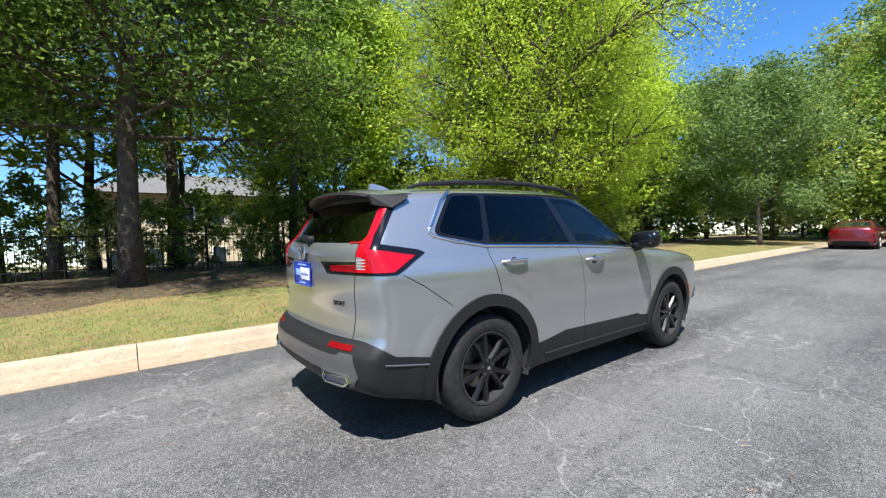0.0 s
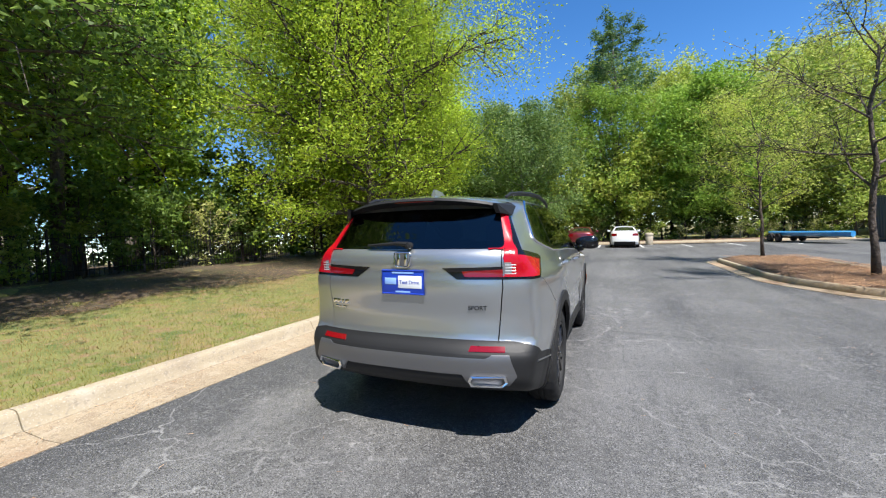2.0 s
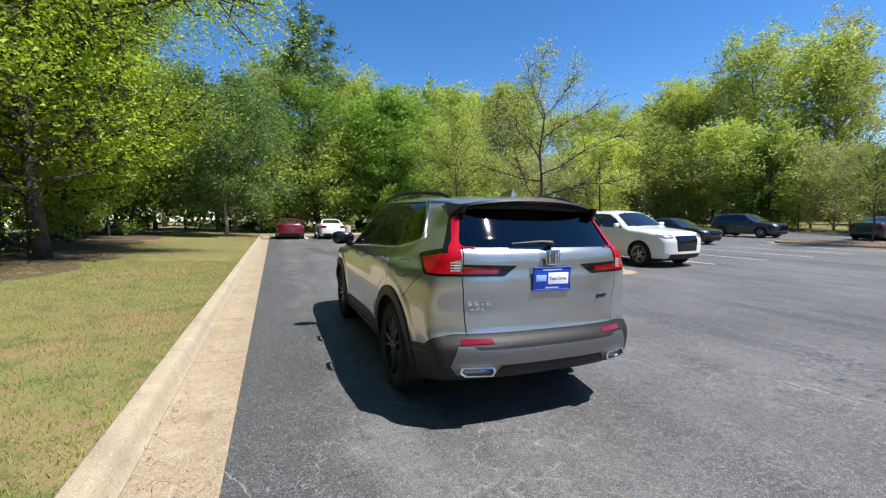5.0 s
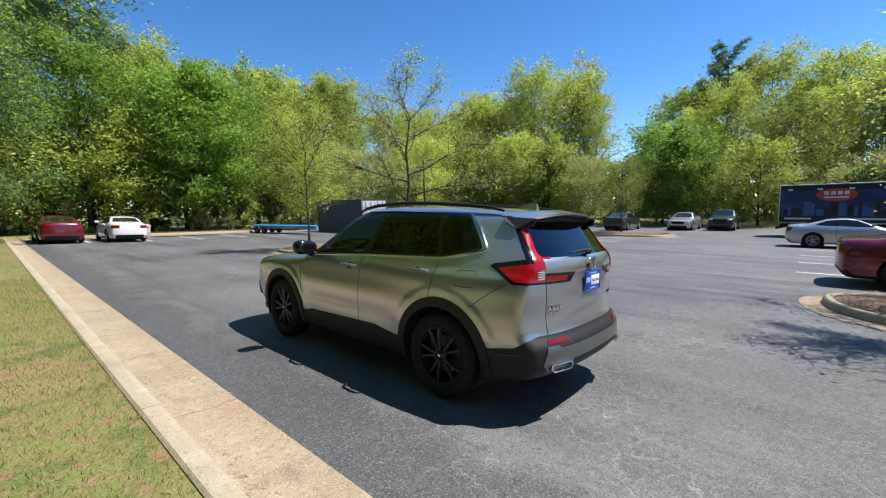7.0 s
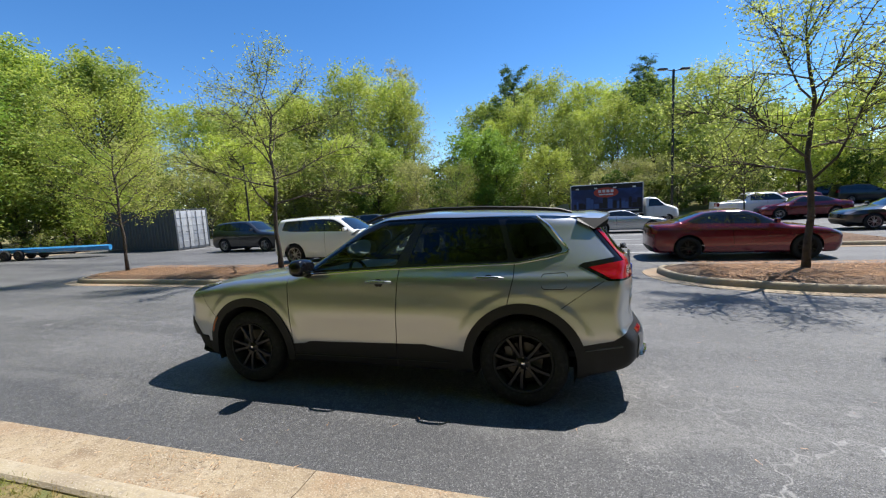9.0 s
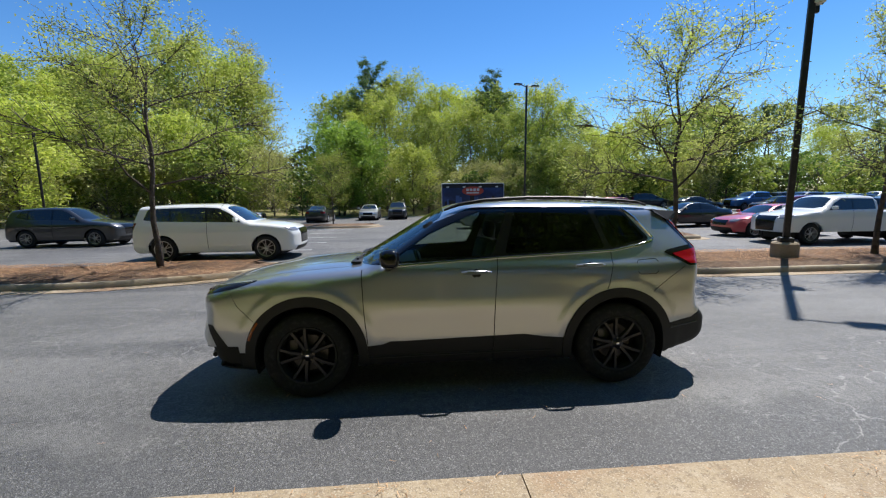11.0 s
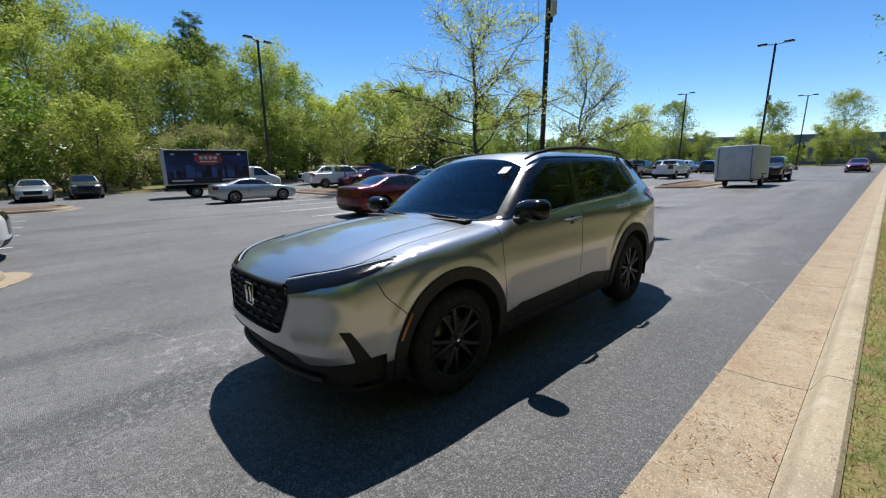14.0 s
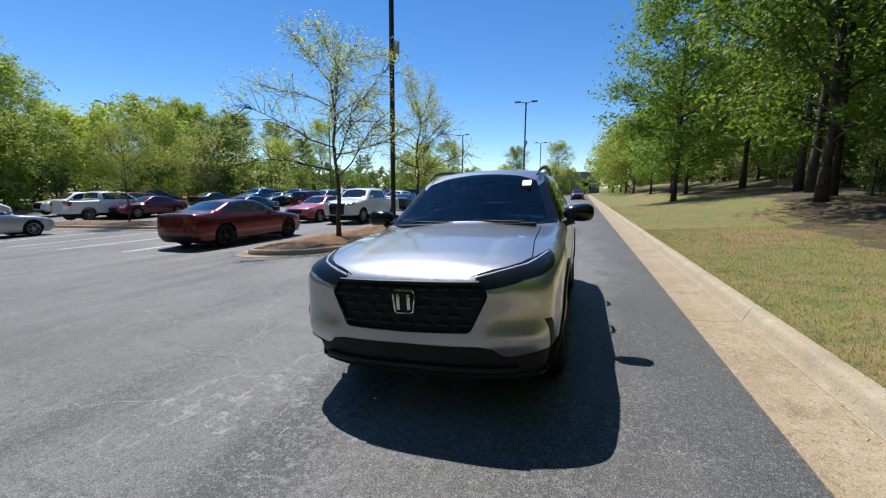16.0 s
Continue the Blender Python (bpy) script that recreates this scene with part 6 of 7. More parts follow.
# the end of the lot
band(9, 32.6, 35, 11, -20, ["edge_dark", "bushy", "edge_dark", "bushy_yellow"], 0.78, 0.95)
band(9, 36, 41, 12, -24, ["tall_mix", "bushy"], 0.66, 0.85)
band(8, 44, 56, 15, -34, ["tall_mix", "tall_open", "tall_mix"], 0.8, 1.0)
brushwood(16, 32.2, 34.5, 8, -26, ["shrub", "shrub_dark", "brush"], 0.7, 1.2, "leafy undergrowth shrub at the wood's edge")
brushwood(9, 38, 43, 12, -36, ["shrub_dark"], 1.6, 2.2, "tall undergrowth deep in the wood")
# the back corner, beyond the container
band(9, 31, 36, -18, -42, ["bushy_yellow", "bushy_brown", "bushy"], 0.85, 1.15, label="bushy tree in thin yellow-green leaf")
band(10, 39, 48, -24, -60, ["tall_open", "tall_mix"], 0.66, 0.92)
band(9, 34, 15, -42.5, -47, ["bushy_brown", "bushy_yellow", "bushy", "bushy_brown"], 0.8, 1.15, label="bushy tree in thin leaf at the back of the lot")
band(10, 50, 24, -56, -66, ["tall_open", "tall_bare", "tall_mix"], 0.92, 1.12)
# the back of the lot, past the gap
band(9, 10, -14, -42.5, -46, ["bushy_brown", "bushy", "bushy_yellow", "bright_tree"], 0.6, 1.0, label="bushy tree at the back of the lot")
band(8, 9, -24, -50, -58, ["tall_mix", "tall_open", "tall_open"], 0.55, 0.76)
band(9, 13, -18, -62, -74, ["tall_open", "tall_mix", "tall_open"], 0.84, 1.0)
band(7, -18, -50, -58, -72, ["tall_open", "tall_mix", "tall_open"], 0.56, 0.78)
band(7, -14, -42, -43.5, -49, ["bushy", "bushy_brown", "bushy_yellow"], 0.8, 1.1, label="bushy tree at the back of the lot")
brushwood(26, 34, -40, -44.5, -42, ["shrub", "shrub_dark", "brush"], 0.8, 1.4, "leafy undergrowth shrub at the wood's edge")
brushwood(18, 36, -44, -60, -52, ["shrub_dark", "shrub"], 1.7, 2.4, "tall undergrowth deep in the wood")
# beyond the far rows
band(12, -40, -120, -54, -72, ["tall_mix", "tall_open", "tall_pine", "bushy"], 0.5, 0.72)
brushwood(18, -30, -122, -50, -46.5, ["shrub", "shrub_dark"], 1.3, 2.1, "tall shrub behind the far rows of bays")
band(7, -38, -120, -14, -40, ["bushy_yellow", "bushy"], 0.5, 0.7, label="small tree between the far rows of bays")
brushwood(12, -126, -121, 4, -48, ["shrub"], 1.0, 1.6, "tall shrub in front of the far building")
band(7, -108, -121, 2, -46, ["bushy_yellow", "bushy"], 0.7, 0.9, label="small tree in front of the far building")
band(6, -165, -180, 55, -90, ["tall_mix", "tall_open"], 0.9, 1.2, label="distant tree beyond the buildings")
band(5, -60, -130, -74, -95, ["tall_mix", "tall_open"], 0.9, 1.1, label="distant tree beyond the car park")
# along the lawn beside the drive
for tx, ty, tk, ts in ((-17, 10.8, "tall_pine", 0.72), (-19.6, 11.2, "tall_pine", 0.76), (-21.8, 11.6, "tall_pine", 0.70), (-15.5, 14.5, "edge_dark", 0.95), (-25, 14.0, "edge_dark", 0.95), (-27.3, 6.9, "edge_dark", 1.0), (-31, 12.0, "tall_pine", 0.7), (-34, 9.0, "edge_dark", 0.80), (-41, 9.2, "edge_dark", 0.72), (-48, 8.4, "edge_dark", 0.70), (-55, 9.4, "edge_dark", 0.75), (-63, 8.2, "bushy_yellow", 1.1), (-72, 8.0, "bushy", 1.2), (-82, 8.0, "bushy_yellow", 1.2), (-94, 7.4, "bushy", 1.2), (-108, 7.4, "bushy_yellow", 1.2), (-122, 8, "tall_mix", 0.6)):
    plant(tk, tx, ty, ts, None, label="tall pine with a dark bare trunk on the bank" if tk == "tall_pine" else "tree at the edge of the lawn along the drive", group=WOODS)
band(8, -22, -62, 14, 19, ["tall_mix", "tall_mix", "edge_dark"], 0.6, 0.85)
band(6, -26, -100, 22, 34, ["tall_mix", "tall_open"], 0.8, 1.0)
brushwood(14, -14, -60, 13, 18, ["shrub", "shrub_dark", "brush"], 0.7, 1.2, "leafy undergrowth shrub on the bank")


def thicket(n, x0, y0, x1, y1, depth, low, high, size, seed):
    """The massed leaves of the woods far behind: a long, deep bank with an uneven top. Its dark leaf colour stands in
    for the shade between the trees.
    """
    rnd = np.random.default_rng(seed)
    u, v = rnd.uniform(0, 1, n), rnd.uniform(0, 1, n)
    d = np.array([x1 - x0, y1 - y0], float)
    length = np.hypot(*d)
    d /= length
    a = u * length
    top = low + (high - low) * (0.5 + 0.28 * np.sin(a * 0.31 + seed) + 0.22 * np.sin(a * 0.83 + 2 * seed))
    x = x0 + d[0] * a - d[1] * (v - 0.5) * depth
    y = y0 + d[1] * a + d[0] * (v - 0.5) * depth
    z = land(x, np.minimum(y, 40.0)) + top * rnd.uniform(0, 1, n) ** 0.8
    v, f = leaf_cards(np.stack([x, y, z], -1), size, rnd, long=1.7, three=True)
    tagged(new("far_woods", mesh_of("far_woods", v, f, LEAF_SHADED, False)), "dense undergrowth and woods far behind, with shade put into the leaf colour", "woods", kind="stuff")


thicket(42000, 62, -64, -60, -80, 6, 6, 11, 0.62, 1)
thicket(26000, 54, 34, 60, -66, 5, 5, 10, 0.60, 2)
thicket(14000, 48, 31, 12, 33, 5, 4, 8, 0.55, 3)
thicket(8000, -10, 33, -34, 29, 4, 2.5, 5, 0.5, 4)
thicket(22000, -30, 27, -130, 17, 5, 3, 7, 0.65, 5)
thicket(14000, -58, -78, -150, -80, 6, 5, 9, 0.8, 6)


brushwood(8, 31.6, 32.6, -4, -15, ["brush"], 0.34, 0.5, "low grey bare-twigged shrub at the end of the lot")


# ---- posts, boxes, buildings, fence ----
POST = material("bronze post", (0.035, 0.032, 0.028), 0.5, 0.4, vary=((6, (0.06, 0.055, 0.05), 0.5, 0.75),))
LAMP_GLASS = material("lamp glass", (0.6, 0.6, 0.58), 0.2)
STEEL_GREY = material("grey container paint", (0.085, 0.095, 0.105), 0.5, 0.2, vary=((2, (0.12, 0.12, 0.12), 0.5, 0.75), (12, (0.12, 0.07, 0.045), 0.68, 0.8)))
STEEL_PALE = material("pale container door", (0.42, 0.43, 0.44), 0.5, 0.1, vary=((3, (0.30, 0.30, 0.30), 0.5, 0.75), (14, (0.22, 0.13, 0.08), 0.66, 0.8)))
TRUCK_WHITE = material("white truck panel", (0.62, 0.62, 0.60), 0.45, vary=((2, (0.48, 0.47, 0.44), 0.5, 0.8),))
WALL_GREY = material("grey render wall", (0.20, 0.22, 0.24), 0.8, vary=((0.4, (0.16, 0.175, 0.19), 0.45, 0.7),))
WALL_CREAM = material("cream siding", (0.55, 0.47, 0.33), 0.8, vary=((1.5, (0.45, 0.38, 0.27), 0.45, 0.75),))
ROOF_GREY = material("grey shingles", (0.13, 0.125, 0.12), 0.9, vary=((6, (0.085, 0.08, 0.078), 0.45, 0.7),), bump=(30, 0.6, 0.02))
WIN_DARK = material("far window glass", (0.02, 0.03, 0.04), 0.08, coat=0.5)
TRIM_WHITE = material("white trim", (0.7, 0.69, 0.66), 0.6)
TARP_BLUE = material("blue boat paint", (0.03, 0.22, 0.48), 0.35, coat=0.4, vary=((4, (0.10, 0.35, 0.60), 0.5, 0.8),))
IRON = material("black iron", (0.012, 0.012, 0.012), 0.55, 0.3)
BRICK_DULL = material("dull red brick wall", (0.22, 0.10, 0.07), 0.9, vary=((8, (0.16, 0.07, 0.05), 0.45, 0.7),))


def lamp_post(x, y, h, heads=1, box_at=None, turn=0, lift=0.0):
    p = thing("street_lamp", "tall dark bronze car-park lamp post on a square pole", "street lamp", "lamp posts")
    p.location = (x, y, zf(y, x) + lift)
    p.rotation_euler = (0, 0, radians(turn))
    part("footing", lathe([(0.0, 0.5), (0.26, 0.5), (0.30, 0.46), (0.30, -0.3)], 20, "z"), CONCRETE, p)
    part("pole", boxed(0, 0, h / 2 + 0.25, 0.135, 0.135, h - 0.5, 0.02), POST, p)
    part("base_cover", boxed(0, 0, 0.56, 0.30, 0.30, 0.12, 0.02), POST, p)
    for s in ((1, -1) if heads == 2 else (1,)):
        part("arm", tube([(0, 0, h - 0.12), (s * 0.35, 0, h - 0.05), (s * 0.55, 0, h)], 0.035, 8), POST, p)
        hd = part("lamp_head", boxed(s * 0.85, 0, h + 0.02, 0.62, 0.36, 0.12, 0.03), POST, p)
        part("lens", boxed(s * 0.85, 0, h - 0.045, 0.46, 0.26, 0.02, 0.004), LAMP_GLASS, hd)
    if box_at:
        part("control_box", boxed(0.14, 0.02, box_at, 0.22, 0.26, 0.42, 0.02), LAMP_GLASS, p, "pale control box on the pole")
        part("bracket", boxed(0.07, 0, box_at - 0.34, 0.16, 0.10, 0.16, 0.01), POST, p)
    return p


lamp_post(-9.25, -5.6, 11.4, 1, 6.45, 150, 0.12)
lamp_post(-9.5, -31.0, 11.2, 2, None, 20)
lamp_post(26.5, -27.5, 6.8, 1, None, 200)
lamp_post(-40.0, -5.0, 10.6, 2, 6.5, 90)
lamp_post(-62.0, -18.0, 10.6, 2, None, 70)
lamp_post(-78.0, -7.0, 10.6, 2, None, 90)
lamp_post(-48.0, -34.0, 10.6, 2, None, 30)
lamp_post(-30.0, -52.0, 11.5, 2, None, 10)


def container(x0, y1, length=6.06, width=2.44, height=2.6):
    c = thing("shipping_container", "dark grey steel shipping container with pale double doors", "shipping container")
    z = zf(y1 - width / 2, x0)
    c.location = (x0, y1 - width, z + 0.02)
    # corrugated walls
    n = int(length / 0.07)
    prof = []
    for i in range(n + 1):
        prof.append((0.1 + (length - 0.2) * i / n, 0.018 if (i // 2) % 2 else -0.018))
    for nm, yb in (("side_wall", 0.04), ("side_wall", width - 0.04)):
        vs = [(x, yb + d, zz) for x, d in prof for zz in (0.16, height - 0.1)]
        fs = [(2 * i, 2 * i + 2, 2 * i + 3, 2 * i + 1) for i in range(n)]
        part(nm, (vs, fs), STEEL_GREY, c, smooth=False)
    part("roof", boxed(length / 2, width / 2, height - 0.05, length - 0.1, width - 0.06, 0.05), STEEL_GREY, c)
    part("floor_frame", boxed(length / 2, width / 2, 0.09, length, width, 0.15, 0.01), STEEL_GREY, c)
    for yy in (0.05, width - 0.05):
        for xx in (0.06, length - 0.06):
            part("corner_post", boxed(xx, yy, height / 2, 0.14, 0.12, height, 0.012), STEEL_GREY, c)
        part("top_rail", boxed(length / 2, yy, height - 0.04, length, 0.08, 0.09, 0.01), STEEL_GREY, c)
    part("back_wall", boxed(length - 0.04, width / 2, height / 2, 0.05, width - 0.2, height - 0.2), STEEL_GREY, c)
    for k in (0, 1):
        y0 = 0.08 + k * (width - 0.16) / 2
        w = (width - 0.18) / 2
        d = part("door", boxed(0.03, y0 + w / 2, height / 2, 0.05, w, height - 0.24, 0.01), STEEL_PALE, c, "pale grey steel door")
        for yy in (0.28, 0.72):
            part("lock_rod", tube([(-0.03, y0 + w * yy, 0.14), (-0.03, y0 + w * yy, height - 0.14)], 0.018, 8), STEEL_GREY, d)
            part("rod_handle", boxed(-0.045, y0 + w * yy + 0.12, 1.15, 0.02, 0.30, 0.035, 0.005), STEEL_GREY, d)
        for zz in (0.55, 1.0, 1.55, 2.05):
            part("door_rib", boxed(-0.002, y0 + w / 2, zz, 0.02, w - 0.1, 0.05, 0.006), STEEL_PALE, d)


container(21.6, -15.7)


def box_truck(x, y, yaw):
    t = thing("box_truck", "white box truck with a dark city-skyline advertisement on its side", "truck", at=stand(x, y, yaw))
    L, W, H, B = 5.0, 2.35, 2.25, 0.85
    part("cargo_box", boxed(-1.3, 0, B + H / 2, L, W, H, 0.03), TRUCK_WHITE, t)
    for s in (1, -1):
        ad = part("advert_panel", boxed(-1.3, s * (W / 2 + 0.012), B + H / 2, L - 0.10, 0.012, H - 0.10, 0.004), AD_SKY, t, "dark blue printed advertisement panel")
        rnd = random.Random(4)
        xx = -1.3 - (L - 0.5) / 2
        while xx < -1.3 + (L - 0.7) / 2:
            w, h = rnd.uniform(0.12, 0.34), rnd.uniform(0.3, 0.95)
            part("skyline_block", boxed(xx + w / 2, s * (W / 2 + 0.021), B + 0.45 + h / 2, w, 0.006, h), AD_DARK if rnd.random() < 0.6 else AD_BLUE, ad)
            xx += w + rnd.uniform(0.0, 0.06)
        part("ground_band", boxed(-1.3, s * (W / 2 + 0.023), B + 0.24, L - 0.14, 0.006, 0.32), AD_DARK, ad)
        part("top_band", boxed(-1.3, s * (W / 2 + 0.023), B + H - 0.22, L - 0.14, 0.006, 0.30), AD_DARK, ad)
        vs = [(-1.3 + 0.85 * math.cos(a), s * (W / 2 + 0.030), B + 1.62 + 0.36 * math.sin(a)) for a in np.linspace(0, 2 * math.pi, 33)[:-1]]
        part("red_oval", (vs, [tuple(range(32)) if s < 0 else tuple(range(32))[::-1]]), AD_RED, ad, smooth=False)
        for i in range(4):
            part("print_bar", boxed(-1.3 - 0.42 + 0.28 * i, s * (W / 2 + 0.036), B + 1.72, 0.20, 0.006, 0.20), TRUCK_WHITE, ad)
        part("print_bar", boxed(-1.3, s * (W / 2 + 0.036), B + 1.48, 1.0, 0.006, 0.09), TRUCK_WHITE, ad)
        part("print_bar", boxed(0.15, s * (W / 2 + 0.030), B + 0.27, 1.5, 0.006, 0.10), TRUCK_WHITE, ad)
        part("print_bar", boxed(-2.9, s * (W / 2 + 0.030), B + 0.27, 1.2, 0.006, 0.10), TRUCK_WHITE, ad)
        for i in range(4):
            part("print_badge", boxed(-3.3 + 1.3 * i, s * (W / 2 + 0.030), B + H - 0.30, 0.22, 0.006, 0.10), TRUCK_WHITE, ad)
    part("underframe", boxed(-0.6, 0, 0.68, 6.4, 0.9, 0.22, 0.03), CABIN, t)
    b = Body(top=[(1.2, 1.95), (1.75, 2.0), (2.1, 1.95), (2.75, 1.42), (3.4, 1.25), (3.6, 1.05)], plan=[(1.2, 0.98), (2.6, 0.98), (3.3, 0.93), (3.6, 0.85)], cross=[(0.35, -0.04), (0.7, 0), (1.2, -0.02), (1.35, -0.06), (1.95, -0.22)], front=[(0.4, 3.5), (0.7, 3.56), (1.1, 3.5), (1.3, 3.2), (2.0, 2.6)], rear=[(0.4, 1.25), (2.0, 1.3)], roof=1.5, floor=0.5)
    bm = b.half(0.08)
    tag = bm.faces.layers.int.new("tag")
    carve(bm, tag, [(2.62, 1.32), (1.55, 1.32), (1.6, 1.86), (2.12, 1.84)], "xz", 1, lambda c: c.y > 0.4)
    carve(bm, tag, [(2.72, -0.1), (2.68, 0.75), (2.2, 0.66), (2.14, -0.1)], "xy", 2, lambda c: c.z > 1.3)
    bm.normal_update()
    bm.verts.index_update()
    part("cab", peel(bm, tag, 0, both=True), TRUCK_WHITE, t)
    part("windscreen", peel(bm, tag, 2, both=True), CAR_GLASS, t)
    for mir in (False, True):
        part("side_window", peel(bm, tag, 1, mir), CAR_GLASS, t)
    bm.free()
    for wx, yy in ((2.75, 0.96), (2.75, -0.96), (-2.2, 1.05), (-2.2, -1.05)):
        wheel(t, wx, yy, 0.39, 0.24, 0.22, RIM_SILVER, 10, detail=False)
    part("rear_bumper", boxed(-3.85, 0, 0.55, 0.12, 2.2, 0.14, 0.02), CABIN, t)


AD_SKY = material("advert dark blue", (0.010, 0.020, 0.075), 0.4, vary=((1.2, (0.03, 0.06, 0.20), 0.45, 0.7),))
AD_DARK = material("advert black", (0.006, 0.007, 0.012), 0.4)
AD_BLUE = material("advert steel blue", (0.04, 0.09, 0.24), 0.4)
AD_RED = material("advert red", (0.42, 0.05, 0.03), 0.4)
box_truck(-6.0, -29.6, 175)


def enclosed_trailer(x, y, yaw):
    t = thing("cargo_trailer", "white enclosed cargo trailer parked beside the drive", "trailer", at=stand(x, y, yaw))
    part("shell", boxed(0, 0, 1.45, 4.2, 2.0, 2.0, 0.06), TRUCK_WHITE, t)
    for s in (1, -1):
        d = part("door", boxed(2.105, s * 0.48, 1.42, 0.02, 0.94, 1.82, 0.008), TRUCK_WHITE, t)
        part("hinge_bar", tube([(2.13, s * 0.82, 0.55), (2.13, s * 0.82, 2.3)], 0.02, 6), STEEL_GREY, d)
        part("tail_light", boxed(2.12, s * 0.9, 0.52, 0.03, 0.12, 0.06, 0.008), RED_DARK, t)
        wheel(t, -0.2, s * 1.02, 0.33, 0.2, 0.19, RIM_SILVER, 10, detail=False)
        part("mudguard", boxed(-0.2, s * 1.05, 0.74, 0.9, 0.2, 0.05, 0.02), STEEL_GREY, t)
    part("chassis", boxed(0, 0, 0.42, 4.2, 1.9, 0.1, 0.02), CABIN, t)
    part("drawbar", tube([(-2.0, 0.5, 0.42), (-3.1, 0, 0.42), (-2.0, -0.5, 0.42)], 0.04, 6), CABIN, t)


enclosed_trailer(-28.5, -3.6, 0)
vehicle("pickup", BLACK_P, "black truck parked behind the trailer", stand(-36.5, -3.4, 0), res=0.10, name="parked_pickup", category="pickup truck")
vehicle("sedan", RED_P, "red car standing far along the drive", stand(-58.0, 0.4, 0), res=0.10)
vehicle("utility", NAVY_P, "dark blue van at the edge of the upper lot", stand(-26.5, -44.0, 180), res=0.10)


def flat_trailer(x, y, yaw):
    t = thing("boat_trailer", "long low blue boat on a dark flat trailer", "boat trailer", at=stand(x, y, yaw))
    ys = np.linspace(-3.9, 2.9, 25)
    vs, fs = [], []
    for q in ys:
        w = 0.62 * (1 - (abs(q + 0.5) / 3.5) ** 4) + 0.05
        for dy, dz in ((-w, 0.62), (-w * 0.85, 0.42), (0, 0.33), (w * 0.85, 0.42), (w, 0.62), (w * 0.7, 0.66), (0, 0.68), (-w * 0.7, 0.66)):
            vs.append((q, dy, dz))
    for i in range(24):
        for k in range(8):
            fs.append((i * 8 + k, (i + 1) * 8 + k, (i + 1) * 8 + (k + 1) % 8, i * 8 + (k + 1) % 8))
    fs += [tuple(range(8)), tuple(24 * 8 + k for k in range(8))[::-1]]
    part("hull", (vs, fs), TARP_BLUE, t, "blue hull")
    for s in (1, -1):
        part("frame_rail", tube([(-2.2, s * 0.45, 0.30), (2.6, s * 0.45, 0.30), (3.4, 0, 0.30)], 0.04, 6), CABIN, t)
        wheel(t, 0.9, s * 0.78, 0.28, 0.18, 0.16, STEEL, 10, detail=False)
        wheel(t, 1.7, s * 0.78, 0.28, 0.18, 0.16, STEEL, 10, detail=False)
    for q in (-1.8, 0.0, 1.8):
        part("cross_bar", boxed(q, 0, 0.31, 0.08, 1.3, 0.06, 0.01), CABIN, t)


flat_trailer(27.2, -12.0, 14)


def litter_bin(x, y):
    b = thing("litter_bin", "small beige round litter bin at the end of the lot", "litter bin", at=stand(x, y))
    part("body", lathe([(0.0, 0.0), (0.24, 0.0), (0.25, 0.02), (0.27, 0.72), (0.26, 0.74)], 24, "z"), BIN_BEIGE, b)
    part("lid", lathe([(0.29, 0.72), (0.30, 0.76), (0.26, 0.86), (0.12, 0.90), (0.10, 0.88), (0.0, 0.86)], 24, "z"), BIN_BEIGE, b)


BIN_BEIGE = material("beige bin concrete", (0.42, 0.36, 0.27), 0.8, vary=((8, (0.30, 0.25, 0.18), 0.5, 0.7),), bump=(60, 0.5, 0.005))
litter_bin(29.3, -3.78)


def building(name, label, x0, y0, x1, y1, h, wall, rows, cols, front, roof_mat, win=(1.2, 1.5), pitched=False):
    b = thing(name, label, "building")
    cx, cy = (x0 + x1) / 2, (y0 + y1) / 2
    b.location = (cx, cy, float(land(np.array(cx), np.array(min(cy, 3.0)))) - 0.3)
    w, d = x1 - x0, y1 - y0
    part("wall", boxed(0, 0, h / 2, w, d, h), wall, b)
    if pitched:
        r = 0.9
        vs = [(-w / 2 - r, -d / 2 - r, h), (w / 2 + r, -d / 2 - r, h), (w / 2 + r, d / 2 + r, h), (-w / 2 - r, d / 2 + r, h), (-w / 2 + d / 3, 0, h + d * 0.28), (w / 2 - d / 3, 0, h + d * 0.28)]
        part("roof", (vs, [(0, 1, 5, 4), (1, 2, 5), (2, 3, 4, 5), (3, 0, 4), (3, 2, 1, 0)]), roof_mat, b, smooth=False)
    else:
        part("roof", boxed(0, 0, h + 0.15, w + 0.3, d + 0.3, 0.35, 0.05), roof_mat, b)
    for i in range(rows):
        for j in range(cols):
            u = (j + 0.5) / cols - 0.5
            z = h * (i + 0.5) / rows
            if front == "x":
                px, py, sx, sy = w / 2, u * d, 0.1, win[0]
            else:
                px, py, sx, sy = u * w, -d / 2, win[0], 0.1
            wd = part("window", boxed(px, py, z, sx + (0.16 if front != "x" else 0), sy + (0.16 if front == "x" else 0), win[1] + 0.16), TRIM_WHITE, b)
            part("pane", boxed(px, py, z, sx + (0.06 if front == "x" else 0), sy + (0.06 if front != "x" else 0), win[1]), WIN_DARK, wd)
    return b


building("showroom_building", "long flat-roofed grey commercial building in the distance", -150, -66, -134, 6, 7.5, WALL_GREY, 1, 9, "x", WALL_GREY, (3.2, 3.0))
building("apartment_building", "cream two-storey apartment house behind the trees", -5, 42, 13, 52, 7.6, WALL_CREAM, 2, 7, "y", ROOF_GREY, (1.1, 1.5), True)
building("brick_building", "low dull red brick building beyond the lot", 18, -96, 28, -88, 4.0, BRICK_DULL, 1, 6, "y", ROOF_GREY, (1.4, 1.4))

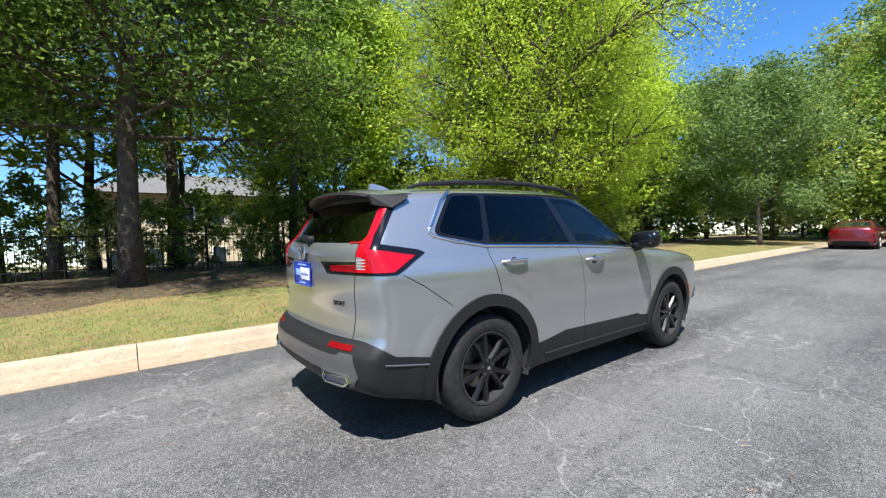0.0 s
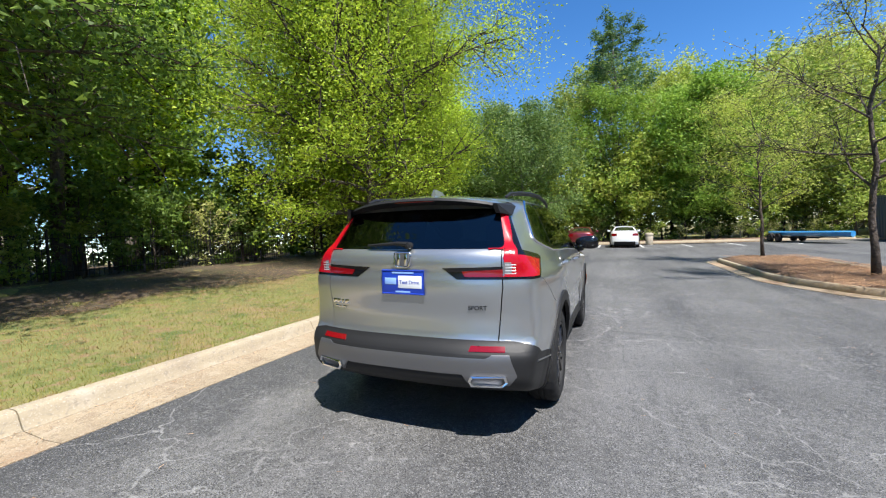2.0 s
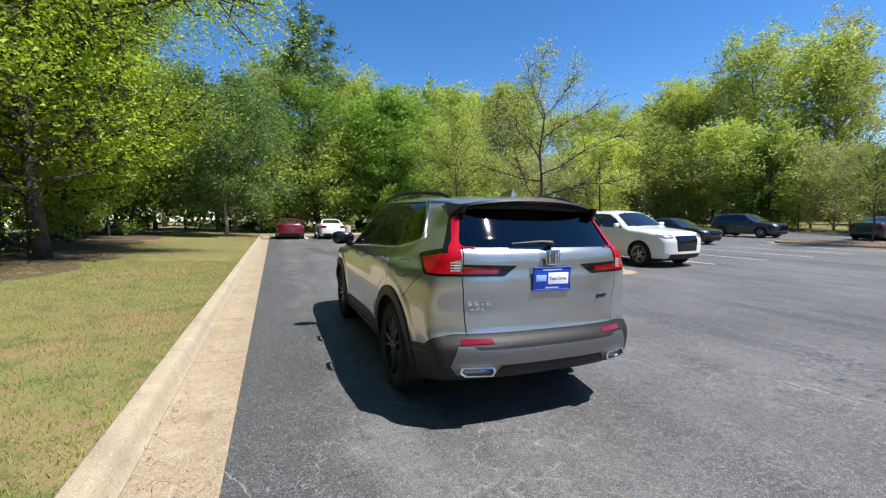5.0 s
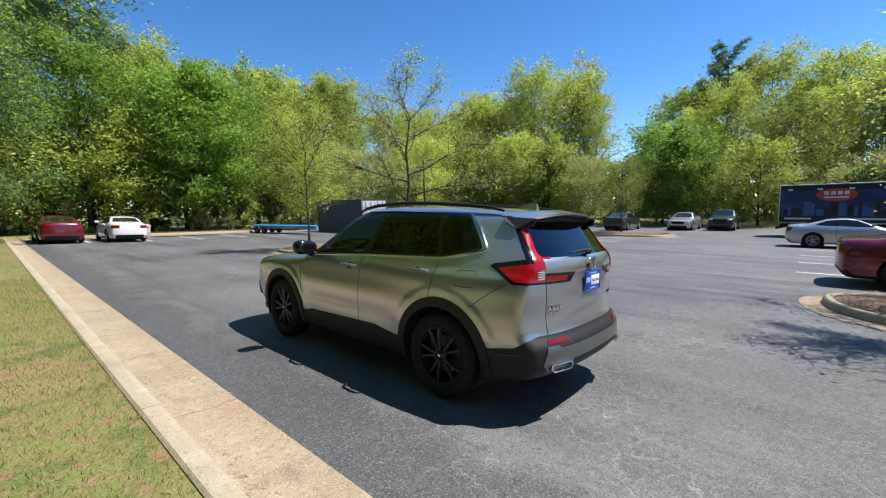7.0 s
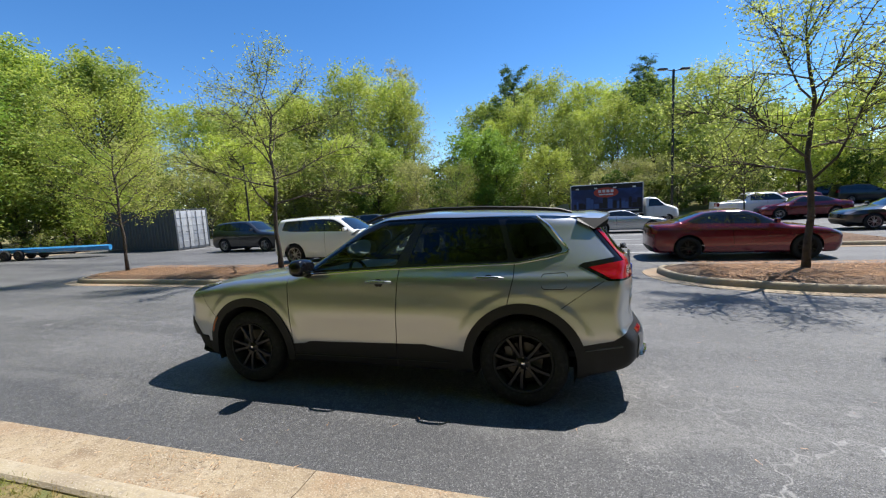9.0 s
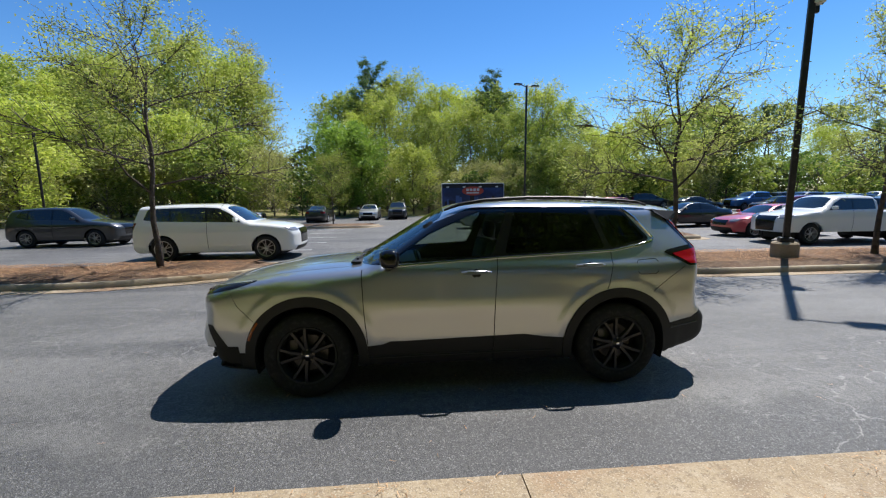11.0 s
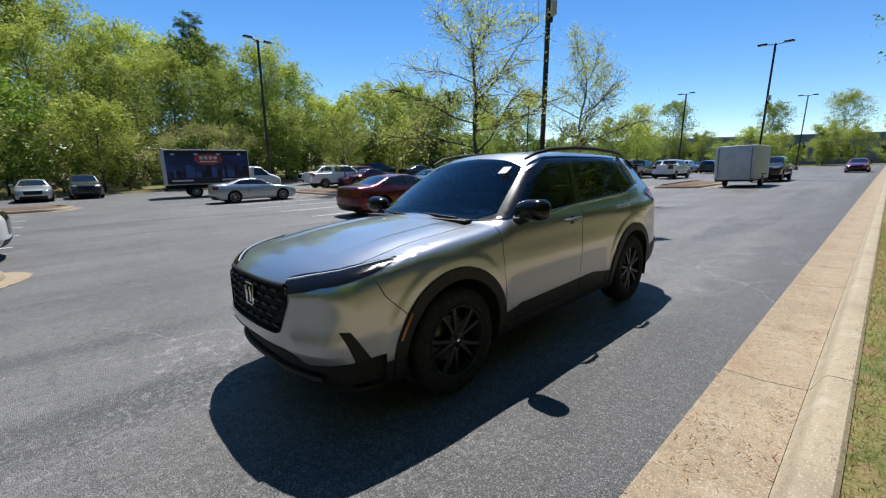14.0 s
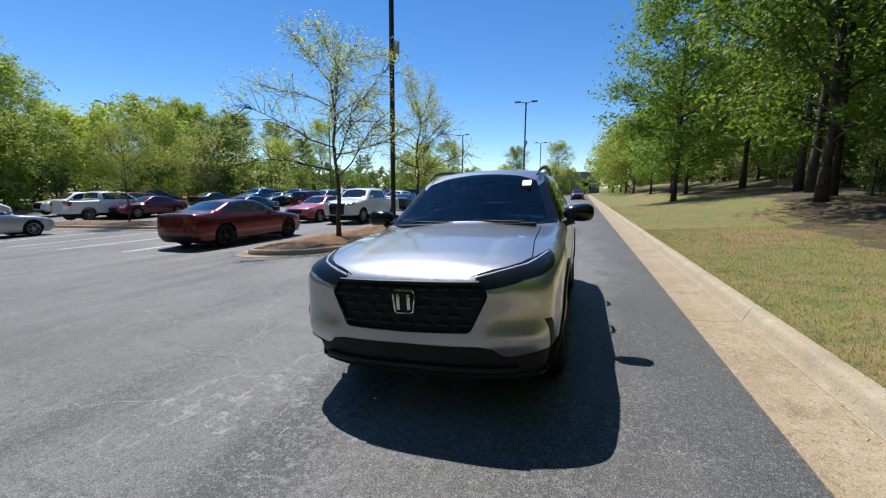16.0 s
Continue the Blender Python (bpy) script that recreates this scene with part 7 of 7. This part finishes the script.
# iron fence in the edge of the wood
fence = thing("fence", "black iron picket fence at the edge of the wood", "fence")
pick = mesh_of("picket", *tube([(0, 0, 0.05), (0, 0, 1.28)], 0.010, 4), IRON, False)
postm = mesh_of("fence_post", *tube([(0, 0, -0.2), (0, 0, 1.4)], 0.035, 6), IRON, False)
for i in range(200):
    x = -16 + 0.13 * i
    y = 12.2 + 0.6 * math.sin(x * 0.12)
    z = float(ground_height(np.array(x), np.array(y)))
    o = new("fence_post" if i % 19 == 0 else "picket", postm if i % 19 == 0 else pick)
    o.parent = fence
    o.location = (x, y, z)
for dz in (0.25, 1.15):
    pts = [(x, 12.2 + 0.6 * math.sin(x * 0.12), float(ground_height(np.array(x), np.array(12.2))) + dz) for x in np.arange(-16, 10.2, 1.0)]
    part("rail", tube(pts, 0.016, 4), IRON, fence)

# ---- grass, straw, litter ----
GR = np.random.default_rng(7)


def blades(n, xs, ys, size, mat, name, label, cat, flat=False, height=ground_height, keep=None):
    x = GR.uniform(*xs, n)
    y = ys[0] + (ys[1] - ys[0]) * GR.uniform(0, 1, n) ** 1.3
    if keep is not None:
        k = keep(x, y)
        x, y = x[k], y[k]
        n = len(x)
    z = height(x, y)
    a = GR.uniform(0, 2 * math.pi, n)
    h = size * GR.uniform(0.5, 1.3, n)
    w = 0.09 * h if not flat else 0.05 * h
    p = np.stack([x, y, z], -1)
    side = np.stack([np.cos(a), np.sin(a), 0 * a], -1)
    if flat:
        tip = p + np.stack([-np.sin(a) * h, np.cos(a) * h, GR.uniform(0.0, 0.12, n) * h + 0.006], -1)
        p = p + np.array([0, 0, 0.008])
    else:
        tip = p + np.stack([GR.normal(0, 0.5, n) * h, GR.normal(0, 0.5, n) * h, h], -1)
    v = np.stack([p - side * w[:, None], p + side * w[:, None], tip], 1).reshape(-1, 3)
    me = mesh_of(name, v, np.arange(3 * n).reshape(n, 3), mat, False)
    return tagged(new(name, me), label, cat, kind="stuff")


GRASS = leaf_material("mown grass", (0.070, 0.092, 0.012), (0.125, 0.138, 0.022), (0.22, 0.185, 0.060), 0.6, (0.20, 0.140, 0.060))
STRAW = leaf_material("dry straw", (0.10, 0.055, 0.03), (0.22, 0.13, 0.07), (0.38, 0.25, 0.15), 0.8)
blades(90000, (-9, 9), (2.67, 7.5), 0.030, GRASS, "grass", "short mown patchy green and straw-coloured grass", "grass")
blades(45000, (-26, 26), (2.67, 9.0), 0.036, GRASS, "grass", "short mown patchy green and straw-coloured grass", "grass")
blades(7000, (-9, 9), (2.64, 2.72), 0.036, GRASS, "grass", "longer grass fringe along the kerb", "grass")
for (ax0, ax1) in ((4.6, 13.0), (-14.2, -4.6)):
    blades(9000, (ax0, ax1), (-7.2, -5.0), 0.16, STRAW, "pine_straw", "loose brown pine straw on the planting bed", "mulch", True, lambda x, y: fall(y, x) + 0.235)
blades(14000, (-14, 20), (6.4, 11.0), 0.16, STRAW, "leaf_litter", "dry needles and leaves under the trees", "leaf litter", True, lambda x, y: ground_height(x, y) + 0.02)
blades(3600, (-20, 12), (2.08, 2.47), 0.05, STRAW, "gutter_litter", "dry leaves and straw lying in the gutter", "leaf litter", True, lambda x, y: fall(y) + 0.008, lambda x, y: GR.uniform(size=len(x)) < 0.15 + 0.8 * (np.sin(x * 1.9) > 0.75))
blades(900, (-9, 9), (2.44, 2.53), 0.055, STRAW, "gutter_litter", "dry leaves gathered against the kerb", "leaf litter", True, lambda x, y: fall(y) + 0.012, lambda x, y: GR.uniform(size=len(x)) < 0.25 + 0.7 * (np.sin(x * 3.1) > 0.55))
blades(500, (-9, 9), (-8, 2.0), 0.05, STRAW, "road_litter", "scattered dry leaf bits and grit on the asphalt", "leaf litter", True, lambda x, y: fall(y) + 0.004)
